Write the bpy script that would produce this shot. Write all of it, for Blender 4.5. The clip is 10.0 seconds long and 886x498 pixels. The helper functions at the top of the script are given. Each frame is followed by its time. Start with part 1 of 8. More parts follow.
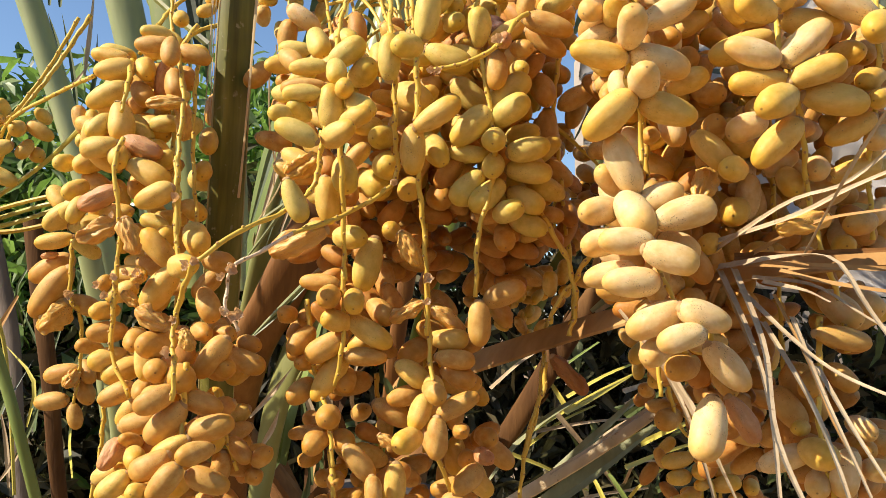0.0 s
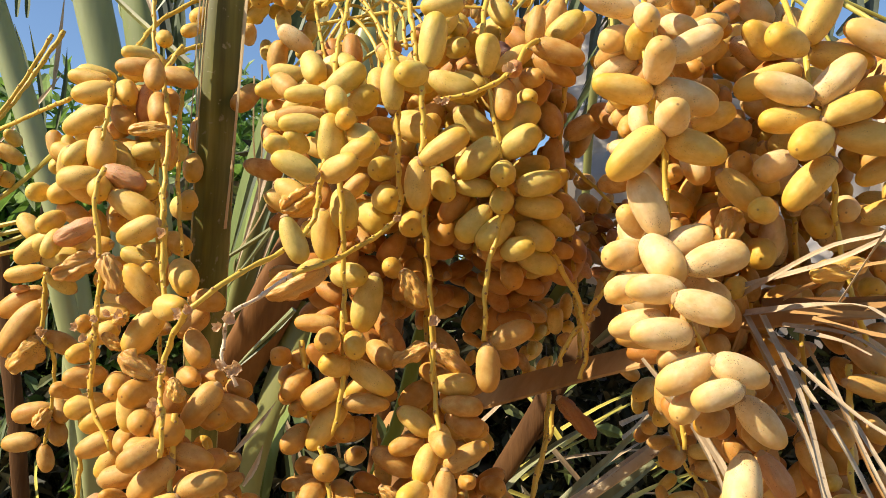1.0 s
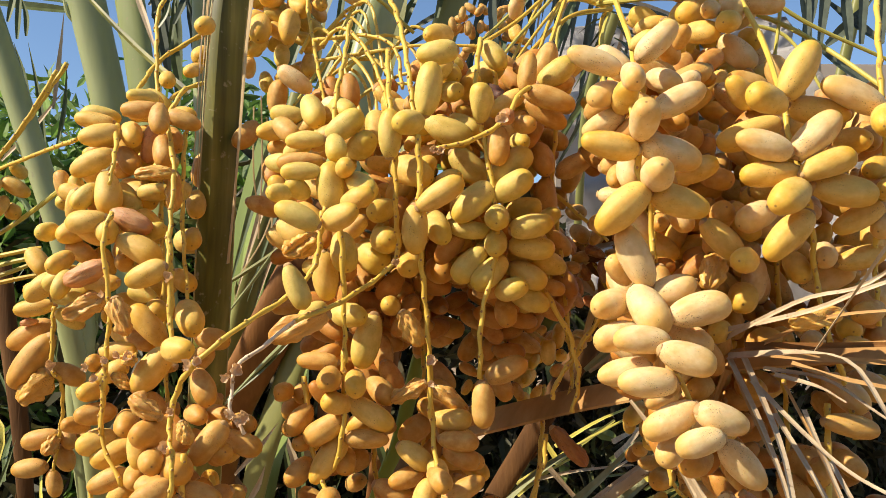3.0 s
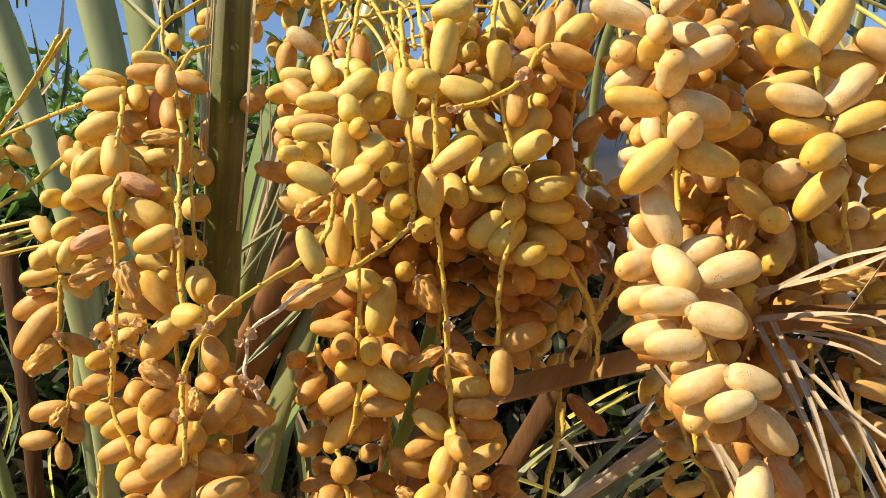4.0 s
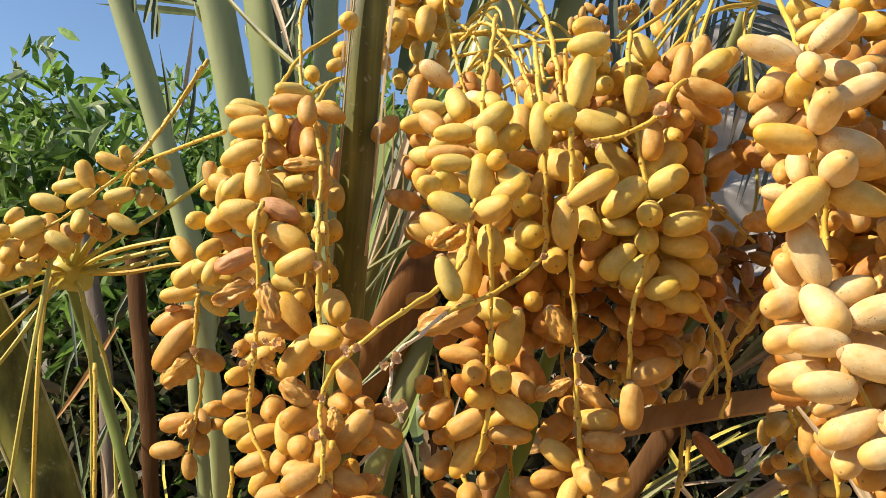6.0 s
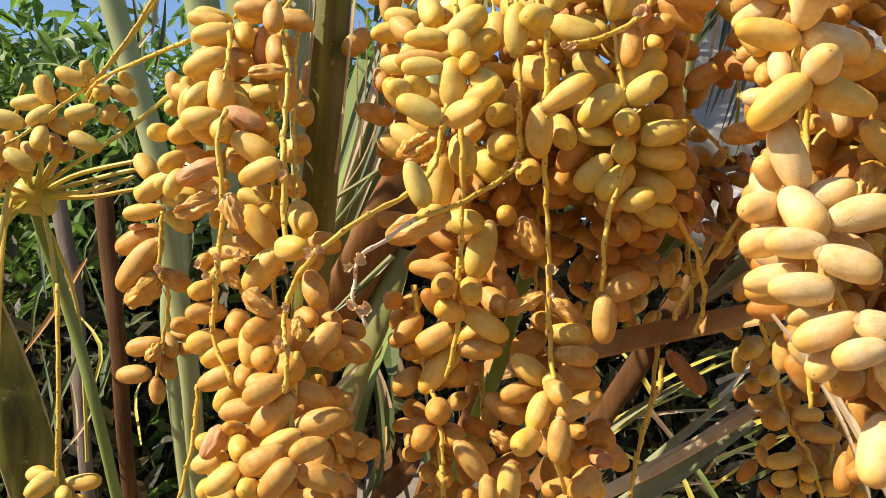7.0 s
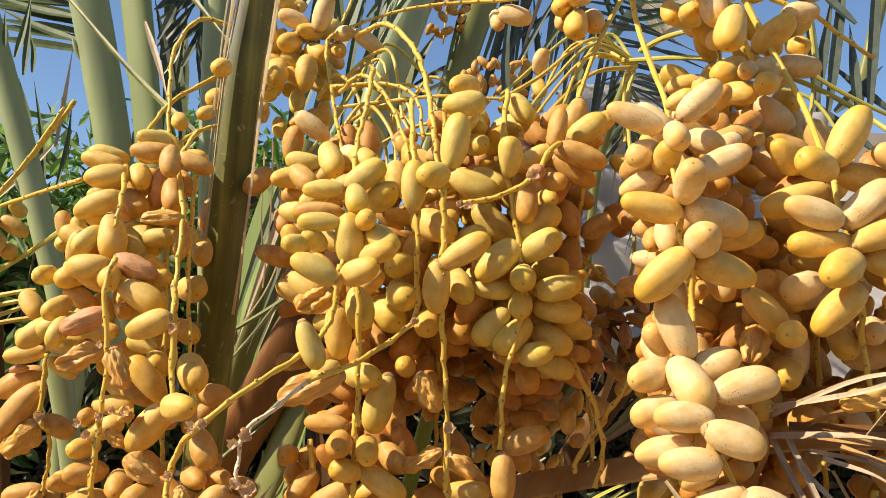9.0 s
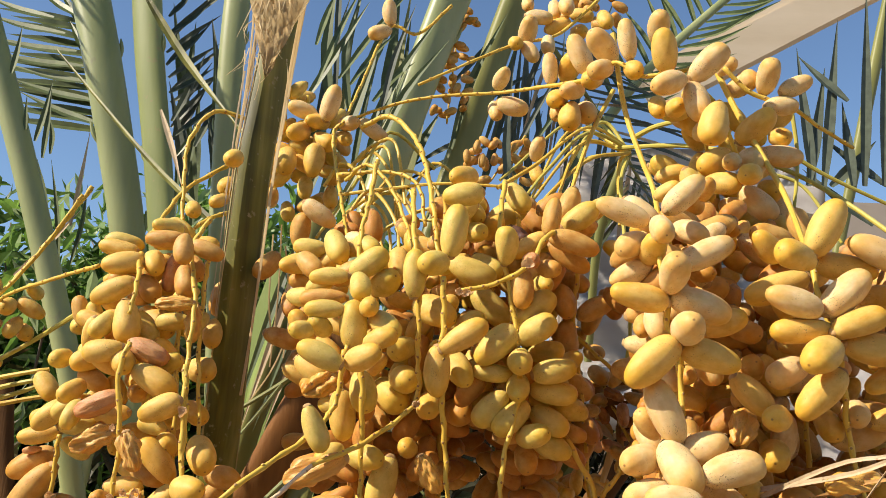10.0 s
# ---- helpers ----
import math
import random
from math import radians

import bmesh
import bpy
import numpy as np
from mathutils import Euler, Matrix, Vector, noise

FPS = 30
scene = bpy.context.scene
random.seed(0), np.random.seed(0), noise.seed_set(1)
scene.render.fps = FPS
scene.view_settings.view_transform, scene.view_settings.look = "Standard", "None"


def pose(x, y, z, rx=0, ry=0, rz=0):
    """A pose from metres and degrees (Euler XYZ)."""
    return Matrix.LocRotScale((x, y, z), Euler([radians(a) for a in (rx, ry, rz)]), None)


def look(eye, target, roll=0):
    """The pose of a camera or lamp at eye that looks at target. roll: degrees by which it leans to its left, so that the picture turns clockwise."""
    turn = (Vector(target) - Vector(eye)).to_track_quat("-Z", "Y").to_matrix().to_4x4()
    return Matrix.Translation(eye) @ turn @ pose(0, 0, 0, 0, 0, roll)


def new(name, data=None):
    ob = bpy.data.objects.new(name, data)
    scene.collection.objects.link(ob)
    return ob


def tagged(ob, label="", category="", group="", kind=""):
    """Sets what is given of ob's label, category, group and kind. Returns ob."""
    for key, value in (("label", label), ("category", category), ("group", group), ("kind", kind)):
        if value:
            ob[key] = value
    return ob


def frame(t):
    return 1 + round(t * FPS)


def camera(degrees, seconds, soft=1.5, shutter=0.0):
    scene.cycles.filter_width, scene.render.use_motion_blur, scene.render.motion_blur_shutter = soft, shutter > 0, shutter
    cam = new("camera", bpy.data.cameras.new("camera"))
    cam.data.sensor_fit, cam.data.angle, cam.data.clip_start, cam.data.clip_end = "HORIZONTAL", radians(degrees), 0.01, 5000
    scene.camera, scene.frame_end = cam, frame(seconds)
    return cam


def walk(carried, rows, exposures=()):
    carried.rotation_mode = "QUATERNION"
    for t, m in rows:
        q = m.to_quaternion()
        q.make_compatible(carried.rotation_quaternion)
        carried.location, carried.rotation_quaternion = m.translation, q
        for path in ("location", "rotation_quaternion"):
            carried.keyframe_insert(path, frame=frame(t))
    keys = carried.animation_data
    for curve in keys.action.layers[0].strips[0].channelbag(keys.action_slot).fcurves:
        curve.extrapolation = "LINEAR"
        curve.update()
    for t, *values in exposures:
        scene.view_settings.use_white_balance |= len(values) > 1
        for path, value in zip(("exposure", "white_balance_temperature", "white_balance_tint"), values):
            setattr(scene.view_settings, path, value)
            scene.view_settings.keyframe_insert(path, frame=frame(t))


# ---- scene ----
cam = camera(56.1, 10.0, soft=0.4)
PATH = [
    (0, (0.0192, 0.0372, 1.5168), (0.0144, 2.4300, 1.7052), 0.2),
    (0.5, (-0.0012, 0.0612, 1.5336), (0.0612, 2.4528, 1.7352), 0.1),
    (1, (-0.0144, 0.0780, 1.5468), (0.0768, 2.4672, 1.7592), 0.1),
    (1.5, (-0.0156, 0.0708, 1.5636), (0.0792, 2.4600, 1.7688), 0.1),
    (2, (-0.0180, 0.0540, 1.5816), (0.0816, 2.4432, 1.7940), 0),
    (2.5, (-0.0156, 0.0420, 1.5912), (0.0876, 2.4312, 1.8012), -0.2),
    (4, (-0.0276, 0.0672, 1.5756), (0.0684, 2.4624, 1.7064), -0.5),
    (4.5, (-0.0420, 0.0732, 1.5768), (0.0024, 2.4696, 1.6956), -0.6),
    (5, (-0.0648, 0.0672, 1.5840), (-0.0924, 2.4612, 1.7508), 0),
    (5.2, (-0.0720, 0.0600, 1.5852), (-0.1308, 2.4492, 1.8012), 0.3),
    (6.3, (-0.0660, 0.0552, 1.5672), (-0.2208, 2.4420, 1.7604), 1.8),
    (6.5, (-0.0612, 0.0636, 1.5588), (-0.2004, 2.4540, 1.7256), 2),
    (7, (-0.0588, 0.0816, 1.5408), (-0.1524, 2.4780, 1.6164), 2),
    (7.5, (-0.0540, 0.0924, 1.5372), (-0.0924, 2.4912, 1.5864), 1.9),
    (8, (-0.0372, 0.1104, 1.5480), (0.0348, 2.5092, 1.5996), 1.7),
    (8.5, (-0.0384, 0.1008, 1.5876), (0.0756, 2.4876, 1.8012), 1.8),
    (9, (-0.0408, 0.0852, 1.5972), (0.0840, 2.4576, 1.9344), 1.7),
    (9.5, (-0.0432, 0.0684, 1.6020), (0.0672, 2.4276, 2.0304), 1.7),
    (10, (-0.0372, 0.0492, 1.6080), (0.0612, 2.3880, 2.1348), 1.6),
]
walk(cam, [(t, look(eye, target, roll)) for t, eye, target, roll in PATH],
     exposures=[(0, -0.24), (2.5, -0.31), (4.5, -0.31), (6.5, -0.26), (8, -0.16), (8.5, -0.22), (9, -0.32), (10, -0.40)])

# ---------------------------------------------------------------- world and sun
SUN_FROM = Vector((-0.72, -0.26, 0.645)).normalized()
world = bpy.data.worlds.new("sky")
scene.world = world
world.use_nodes = True
wn = world.node_tree.nodes
sky = wn.new("ShaderNodeTexSky")
sky.sky_type = 'NISHITA'
sky.sun_disc = False
sky.sun_elevation = math.asin(SUN_FROM.z)
sky.sun_rotation = math.atan2(SUN_FROM.x, SUN_FROM.y)
sky.air_density = 1.0
sky.dust_density = 0.5
sky.ozone_density = 4.0
wn["Background"].inputs[1].default_value = 0.195
world.node_tree.links.new(sky.outputs[0], wn["Background"].inputs[0])
sun = new("sun", bpy.data.lights.new("sun", 'SUN'))
sun.data.energy = 8.6
sun.data.angle = radians(0.53)
sun.data.color = (1.0, 0.885, 0.74)
sun.matrix_world = look(SUN_FROM * 20, (0, 0, 0))


# ---------------------------------------------------------------- materials
def mat(name, rough=0.6, spec=0.3):
    m = bpy.data.materials.new(name)
    m.use_nodes = True
    b = m.node_tree.nodes["Principled BSDF"]
    b.inputs["Roughness"].default_value = rough
    b.inputs["Specular IOR Level"].default_value = spec
    return m, m.node_tree.nodes, m.node_tree.links, b


def ramp(nodes, stops, mode='LINEAR'):
    r = nodes.new("ShaderNodeValToRGB")
    r.color_ramp.interpolation = mode
    e = r.color_ramp.elements
    e[0].position, e[0].color = stops[0][0], (*stops[0][1], 1)
    e[1].position, e[1].color = stops[-1][0], (*stops[-1][1], 1)
    for p, c in stops[1:-1]:
        k = e.new(p)
        k.color = (*c, 1)
    return r


def noise_of(nodes, links, coord, scale, detail=4.0, rough=0.55, stretch=None):
    n = nodes.new("ShaderNodeTexNoise")
    n.inputs["Scale"].default_value = scale
    n.inputs["Detail"].default_value = detail
    n.inputs["Roughness"].default_value = rough
    if stretch:
        mp = nodes.new("ShaderNodeMapping")
        mp.inputs["Scale"].default_value = stretch
        links.new(coord, mp.inputs[0])
        coord = mp.outputs[0]
    links.new(coord, n.inputs["Vector"])
    return n.outputs["Fac"]


def mixed(nodes, links, fac, a, b, blend='MIX'):
    x = nodes.new("ShaderNodeMix")
    x.data_type, x.blend_type = 'RGBA', blend
    for sock, v in ((x.inputs[0], fac), (x.inputs[6], a), (x.inputs[7], b)):
        if isinstance(v, bpy.types.NodeSocket):
            links.new(v, sock)
        elif isinstance(v, (int, float)):
            sock.default_value = v
        else:
            sock.default_value = (*v, 1)
    return x.outputs[2]


def bumped(nodes, links, b, height, strength, dist):
    bp = nodes.new("ShaderNodeBump")
    bp.inputs["Strength"].default_value = strength
    bp.inputs["Distance"].default_value = dist
    links.new(height, bp.inputs["Height"])
    links.new(bp.outputs[0], b.inputs["Normal"])


def fruit_skin(name, tones, tip, pale, rough=0.6, speck=0.64, wrinkle=0.0):
    """Date skin: a tone for each fruit, a riper glossy tip, a chalky bloom and clusters of brown specks."""
    m, n, l, b = mat(name, rough, 0.45)
    info, tc = n.new("ShaderNodeObjectInfo"), n.new("ShaderNodeTexCoord")
    off = n.new("ShaderNodeVectorMath")
    off.operation = 'MULTIPLY_ADD'
    off.inputs[1].default_value = (1, 1, 1.7)
    l.new(tc.outputs["Object"], off.inputs[0])
    shift = n.new("ShaderNodeVectorMath")
    shift.operation = 'SCALE'
    shift.inputs[0].default_value = (37, 53, 71)
    l.new(info.outputs["Random"], shift.inputs["Scale"])
    l.new(shift.outputs[0], off.inputs[2])
    co = off.outputs[0]
    tone = ramp(n, tones)
    l.new(info.outputs["Random"], tone.inputs[0])
    col = tone.outputs[0]
    # chalky bloom in soft blotches
    bl = ramp(n, [(0.30, (0.1, 0.1, 0.1)), (0.62, (0.85, 0.85, 0.85))])
    l.new(noise_of(n, l, co, 2.3, 4, 0.6), bl.inputs[0])
    col = mixed(n, l, bl.outputs[0], col, pale)
    # the riper tip, where the bloom has worn off
    sep = n.new("ShaderNodeSeparateXYZ")
    l.new(tc.outputs["Object"], sep.inputs[0])
    add = n.new("ShaderNodeMath")
    add.operation = 'MULTIPLY_ADD'
    add.inputs[1].default_value = 0.55
    l.new(noise_of(n, l, co, 1.5, 3), add.inputs[0])
    l.new(sep.outputs["Z"], add.inputs[2])
    g = ramp(n, [(0.42, (0, 0, 0)), (0.70, (0.6, 0.6, 0.6))])
    l.new(add.outputs[0], g.inputs[0])
    col = mixed(n, l, g.outputs[0], col, tip)
    # faint mottling under the skin
    st2 = ramp(n, [(0.30, (0.88, 0.84, 0.76)), (0.68, (1.04, 1.04, 1.03))])
    l.new(noise_of(n, l, co, 3.4, 5, 0.65, (1.1, 1.1, 0.8)), st2.inputs[0])
    col = mixed(n, l, 1.0, col, st2.outputs[0], 'MULTIPLY')
    # fine brown specks in clusters, towards the stalk end
    sp = ramp(n, [(speck, (0, 0, 0)), (speck + 0.05, (0.75, 0.75, 0.75))])
    l.new(noise_of(n, l, co, 24.0, 2, 0.5), sp.inputs[0])
    low = n.new("ShaderNodeMath")
    low.operation = 'MULTIPLY_ADD'
    low.inputs[1].default_value = -0.22
    l.new(sep.outputs["Z"], low.inputs[0])
    l.new(noise_of(n, l, co, 2.1, 3), low.inputs[2])
    gate = ramp(n, [(0.52, (0, 0, 0)), (0.64, (1, 1, 1))])
    l.new(low.outputs[0], gate.inputs[0])
    sp2 = mixed(n, l, 1.0, sp.outputs[0], gate.outputs[0], 'MULTIPLY')
    col = mixed(n, l, sp2, col, (0.17, 0.075, 0.022))
    # a few scuffs
    sc = ramp(n, [(0.70, (0, 0, 0)), (0.74, (0.5, 0.5, 0.5))])
    l.new(noise_of(n, l, co, 6.0, 3, 0.6), sc.inputs[0])
    col = mixed(n, l, sc.outputs[0], col, (0.36, 0.19, 0.06))
    far = n.new("ShaderNodeVectorMath")
    far.operation = 'DISTANCE'
    far.inputs[1].default_value = (0, 0, 0.53)
    l.new(tc.outputs["Object"], far.inputs[0])
    dot = ramp(n, [(0.03, (0.7, 0.7, 0.7)), (0.06, (0, 0, 0))])
    l.new(far.outputs["Value"], dot.inputs[0])
    col = mixed(n, l, dot.outputs[0], col, (0.14, 0.06, 0.02))
    l.new(col, b.inputs["Base Color"])
    gl = n.new("ShaderNodeMath")
    gl.operation = 'MULTIPLY_ADD'
    gl.inputs[1].default_value = -0.06
    gl.inputs[2].default_value = rough
    l.new(g.outputs[0], gl.inputs[0])
    l.new(gl.outputs[0], b.inputs["Roughness"])
    b.inputs["Subsurface Weight"].default_value = 0.14
    b.inputs["Subsurface Radius"].default_value = (0.008, 0.0032, 0.0008)
    b.inputs["Subsurface Scale"].default_value = 1.0
    if wrinkle:
        wv = noise_of(n, l, co, 2.8, 3, 0.55, (1.0, 1.0, 0.35))
        bumped(n, l, b, wv, wrinkle, 0.004)
    else:
        bumped(n, l, b, noise_of(n, l, co, 3.2, 4, 0.5, (1.1, 1.1, 0.7)), 0.16, 0.003)
    return m


def streaked(name, stops, scale=30, along=(1, 1, 0.06), rough=0.6, bump=0.3, dist=0.002, spot=None, spec=0.3):
    """Fibrous plant surface: streaks along z of the object, broad blotches, fine relief."""
    m, n, l, b = mat(name, rough, spec)
    tc = n.new("ShaderNodeTexCoord")
    co = tc.outputs["Object"]
    fine = noise_of(n, l, co, scale, 5, 0.6, along)
    broad = noise_of(n, l, co, scale * 0.22, 3, 0.5)
    s = n.new("ShaderNodeMath")
    s.operation = 'MULTIPLY_ADD'
    s.inputs[1].default_value = 0.6
    l.new(fine, s.inputs[0])
    k = n.new("ShaderNodeMath")
    k.operation = 'MULTIPLY'
    k.inputs[1].default_value = 0.4
    l.new(broad, k.inputs[0])
    l.new(k.outputs[0], s.inputs[2])
    r = ramp(n, stops)
    l.new(s.outputs[0], r.inputs[0])
    col = r.outputs[0]
    if spot:
        g = ramp(n, [(0.64, (0, 0, 0)), (0.70, (0.7, 0.7, 0.7))])
        l.new(noise_of(n, l, co, scale * 2.5, 3), g.inputs[0])
        col = mixed(n, l, g.outputs[0], col, spot)
    l.new(col, b.inputs["Base Color"])
    bumped(n, l, b, fine, bump, dist)
    return m


def leafy(name, stops, scale=60, rough=0.5, through_light=0.25):
    """Leaf: tone by island, veins along the blade, some light passes through."""
    m, n, l, b = mat(name, rough, 0.4)
    geo = n.new("ShaderNodeNewGeometry")
    r = ramp(n, stops)
    l.new(geo.outputs["Random Per Island"], r.inputs[0])
    tc = n.new("ShaderNodeTexCoord")
    f = noise_of(n, l, tc.outputs["Object"], scale, 4)
    g = ramp(n, [(0.3, (0.7, 0.7, 0.7)), (0.7, (1.15, 1.15, 1.15))])
    l.new(f, g.inputs[0])
    col = mixed(n, l, 1.0, r.outputs[0], g.outputs[0], 'MULTIPLY')
    l.new(col, b.inputs["Base Color"])
    tr = n.new("ShaderNodeBsdfTranslucent")
    l.new(col, tr.inputs[0])
    mx = n.new("ShaderNodeMixShader")
    mx.inputs[0].default_value = through_light
    l.new(b.outputs[0], mx.inputs[1])
    l.new(tr.outputs[0], mx.inputs[2])
    l.new(mx.outputs[0], n["Material Output"].inputs[0])
    return m


SKIN = {}
SKIN['y'] = fruit_skin("date_skin_yellow", [(0.0, (0.640, 0.347, 0.034)), (0.3, (0.689, 0.432, 0.074)), (0.6, (0.601, 0.371, 0.052)), (0.8, (0.679, 0.357, 0.030)), (1.0, (0.698, 0.463, 0.105))],
                    (0.737, 0.416, 0.017), (0.795, 0.543, 0.149))
SKIN['o'] = fruit_skin("date_skin_orange", [(0.0, (0.533, 0.247, 0.027)), (0.3, (0.582, 0.303, 0.050)), (0.6, (0.495, 0.202, 0.021)), (1.0, (0.582, 0.323, 0.069))],
                    (0.592, 0.273, 0.014), (0.689, 0.432, 0.127))
SKIN['g'] = fruit_skin("date_skin_khaki", [(0.0, (0.532, 0.368, 0.050)), (0.5, (0.617, 0.457, 0.096)), (1.0, (0.552, 0.405, 0.067))],
                    (0.684, 0.434, 0.024), (0.751, 0.571, 0.160))
SKIN['c'] = fruit_skin("date_skin_cream", [(0.0, (0.708, 0.436, 0.138)), (0.5, (0.747, 0.509, 0.207)), (1.0, (0.718, 0.424, 0.128))],
                    (0.728, 0.394, 0.045), (0.815, 0.629, 0.327), speck=0.61)
# deep amber for inner dates: the shade of the crevices put into the skin
SKIN['i'] = fruit_skin("date_skin_inner_shade", [(0.0, (0.480, 0.180, 0.022)), (0.5, (0.530, 0.230, 0.032)), (1.0, (0.420, 0.145, 0.016))],
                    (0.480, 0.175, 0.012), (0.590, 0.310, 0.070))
SKIN['k'] = fruit_skin("date_skin_dark", [(0.0, (0.050, 0.020, 0.014)), (1.0, (0.090, 0.037, 0.021))], (0.050, 0.018, 0.014), (0.140, 0.064, 0.041), 0.6, 0.6, 0.9)
SKIN['p'] = fruit_skin("date_skin_pink", [(0.0, (0.520, 0.225, 0.085)), (1.0, (0.580, 0.275, 0.105))], (0.500, 0.190, 0.050), (0.660, 0.365, 0.160), 0.6, 0.6, 0.6)
SKIN['s'] = fruit_skin("date_skin_shrivelled", [(0.0, (0.670, 0.356, 0.055)), (1.0, (0.630, 0.310, 0.055))], (0.580, 0.291, 0.035), (0.780, 0.474, 0.117), 0.5, 0.6, 0.8)
SKIN['w'] = fruit_skin("date_skin_withered", [(0.0, (0.610, 0.310, 0.062)), (1.0, (0.670, 0.365, 0.090))], (0.540, 0.237, 0.035), (0.780, 0.474, 0.138), 0.5, 0.6, 0.8)
SKIN['b'] = fruit_skin("date_skin_brown", [(0.0, (0.340, 0.127, 0.027)), (1.0, (0.420, 0.164, 0.041))], (0.330, 0.109, 0.021), (0.460, 0.219, 0.069), 0.7, 0.6, 0.9)
CALYX = streaked("calyx", [(0.3, (0.30, 0.15, 0.06)), (0.7, (0.55, 0.36, 0.15))], 3, (1, 1, 1), 0.7)
STEM = streaked("strand_skin", [(0.3, (0.58, 0.36, 0.045)), (0.55, (0.74, 0.51, 0.08)), (0.75, (0.72, 0.55, 0.14))], 60, (1, 1, 0.5), 0.45, 0.35, 0.002, (0.30, 0.13, 0.04))
STEM_GREEN = streaked("strand_green", [(0.3, (0.44, 0.38, 0.06)), (0.7, (0.62, 0.54, 0.12))], 50, (1, 1, 0.2), 0.4, 0.2)
PETIOLE = streaked("petiole_green", [(0.36, (0.06, 0.057, 0.008)), (0.5, (0.155, 0.148, 0.022)), (0.64, (0.30, 0.27, 0.06))], 40, (1, 1, 0.05), 0.5, 0.25, 0.002, (0.32, 0.28, 0.14))
PETIOLE_GREY = streaked("petiole_grey", [(0.28, (0.21, 0.25, 0.095)), (0.5, (0.31, 0.34, 0.14)), (0.75, (0.40, 0.42, 0.20))], 22, (1, 1, 0.04), 0.42, 0.12, 0.002, (0.30, 0.29, 0.15), 0.5)
PETIOLE_OLIVE = streaked("petiole_olive", [(0.3, (0.17, 0.18, 0.05)), (0.8, (0.29, 0.28, 0.09))], 26, (1, 1, 0.05), 0.45, 0.2)
PETIOLE_LIT = streaked("petiole_olive_light", [(0.28, (0.19, 0.22, 0.06)), (0.5, (0.26, 0.29, 0.09)), (0.8, (0.35, 0.36, 0.14))], 22, (1, 1, 0.04), 0.42, 0.12, 0.002, (0.30, 0.25, 0.10), 0.5)
STALK_GREEN = streaked("stalk_green", [(0.3, (0.13, 0.17, 0.02)), (0.55, (0.20, 0.25, 0.035)), (0.8, (0.30, 0.33, 0.07))], 34, (1, 1, 0.05), 0.45, 0.2)
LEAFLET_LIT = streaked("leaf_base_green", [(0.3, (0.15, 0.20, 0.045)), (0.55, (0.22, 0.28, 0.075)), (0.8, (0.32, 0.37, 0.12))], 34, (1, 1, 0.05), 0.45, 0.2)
DRY_GREEN = streaked("leaf_base_tan", [(0.3, (0.17, 0.13, 0.035)), (0.55, (0.28, 0.20, 0.06)), (0.8, (0.40, 0.28, 0.11))], 40, (1, 1, 0.05), 0.6, 0.3)
# dark brown of old leaf bases; on the low spikes it stands for shade
SHEATH_DARK = streaked("sheath_dark", [(0.25, (0.035, 0.014, 0.004)), (0.5, (0.105, 0.046, 0.011)), (0.75, (0.23, 0.115, 0.035))], 40, (1, 1, 0.06), 0.85, 0.9, 0.004)
MARGIN = streaked("petiole_margin", [(0.3, (0.30, 0.24, 0.09)), (0.55, (0.42, 0.36, 0.15)), (0.8, (0.54, 0.47, 0.24))], 50, (1, 1, 0.1), 0.6, 0.3)
SHEATH = streaked("sheath_brown", [(0.25, (0.09, 0.032, 0.007)), (0.5, (0.22, 0.092, 0.020)), (0.75, (0.40, 0.20, 0.052))], 34, (1, 1, 0.05), 0.75, 0.8, 0.003)
DRY = streaked("dry_stalk", [(0.25, (0.27, 0.13, 0.038)), (0.5, (0.45, 0.245, 0.078)), (0.75, (0.58, 0.37, 0.15))], 40, (1, 1, 0.06), 0.7, 0.5, 0.002)
STRAW = streaked("dry_leaflet", [(0.25, (0.30, 0.20, 0.11)), (0.55, (0.52, 0.40, 0.24)), (0.8, (0.66, 0.55, 0.38))], 70, (1, 1, 0.08), 0.65, 0.5, 0.002, (0.22, 0.13, 0.07))
FIBRE = streaked("fibre", [(0.25, (0.52, 0.36, 0.14)), (0.7, (0.80, 0.62, 0.34))], 90, (1, 1, 0.08), 0.75, 0.6)
LEAFLET = leafy("palm_leaflet", [(0.0, (0.07, 0.105, 0.035)), (0.5, (0.125, 0.165, 0.055)), (1.0, (0.21, 0.245, 0.095))], 40, 0.45, 0.2)
LEAFLET_GREY = streaked("leaflet_grey_green", [(0.3, (0.20, 0.21, 0.10)), (0.55, (0.31, 0.32, 0.16)), (0.8, (0.46, 0.45, 0.27))], 60, (1, 1, 0.08), 0.5, 0.4)
# straw-coloured dry stalk, lightened further: sunlight put into the colour
DRY_LIT = streaked("dry_stalk_lit", [(0.25, (0.46, 0.32, 0.16)), (0.5, (0.64, 0.49, 0.28)), (0.75, (0.76, 0.62, 0.42))], 46, (1, 1, 0.05), 0.65, 0.5, 0.002, (0.30, 0.18, 0.08))
# the leaflet green again, darkened: shade put into the colour of far leaflets
LEAFLET_SHADED = leafy("palm_leaflet_shaded", [(0.0, (0.06, 0.08, 0.05)), (1.0, (0.13, 0.15, 0.10))], 40, 0.5, 0.15)
LEAF = leafy("tree_leaf", [(0.0, (0.08, 0.13, 0.035)), (0.35, (0.15, 0.27, 0.045)), (0.7, (0.27, 0.45, 0.08)), (1.0, (0.42, 0.50, 0.27))], 30, 0.32, 0.5)
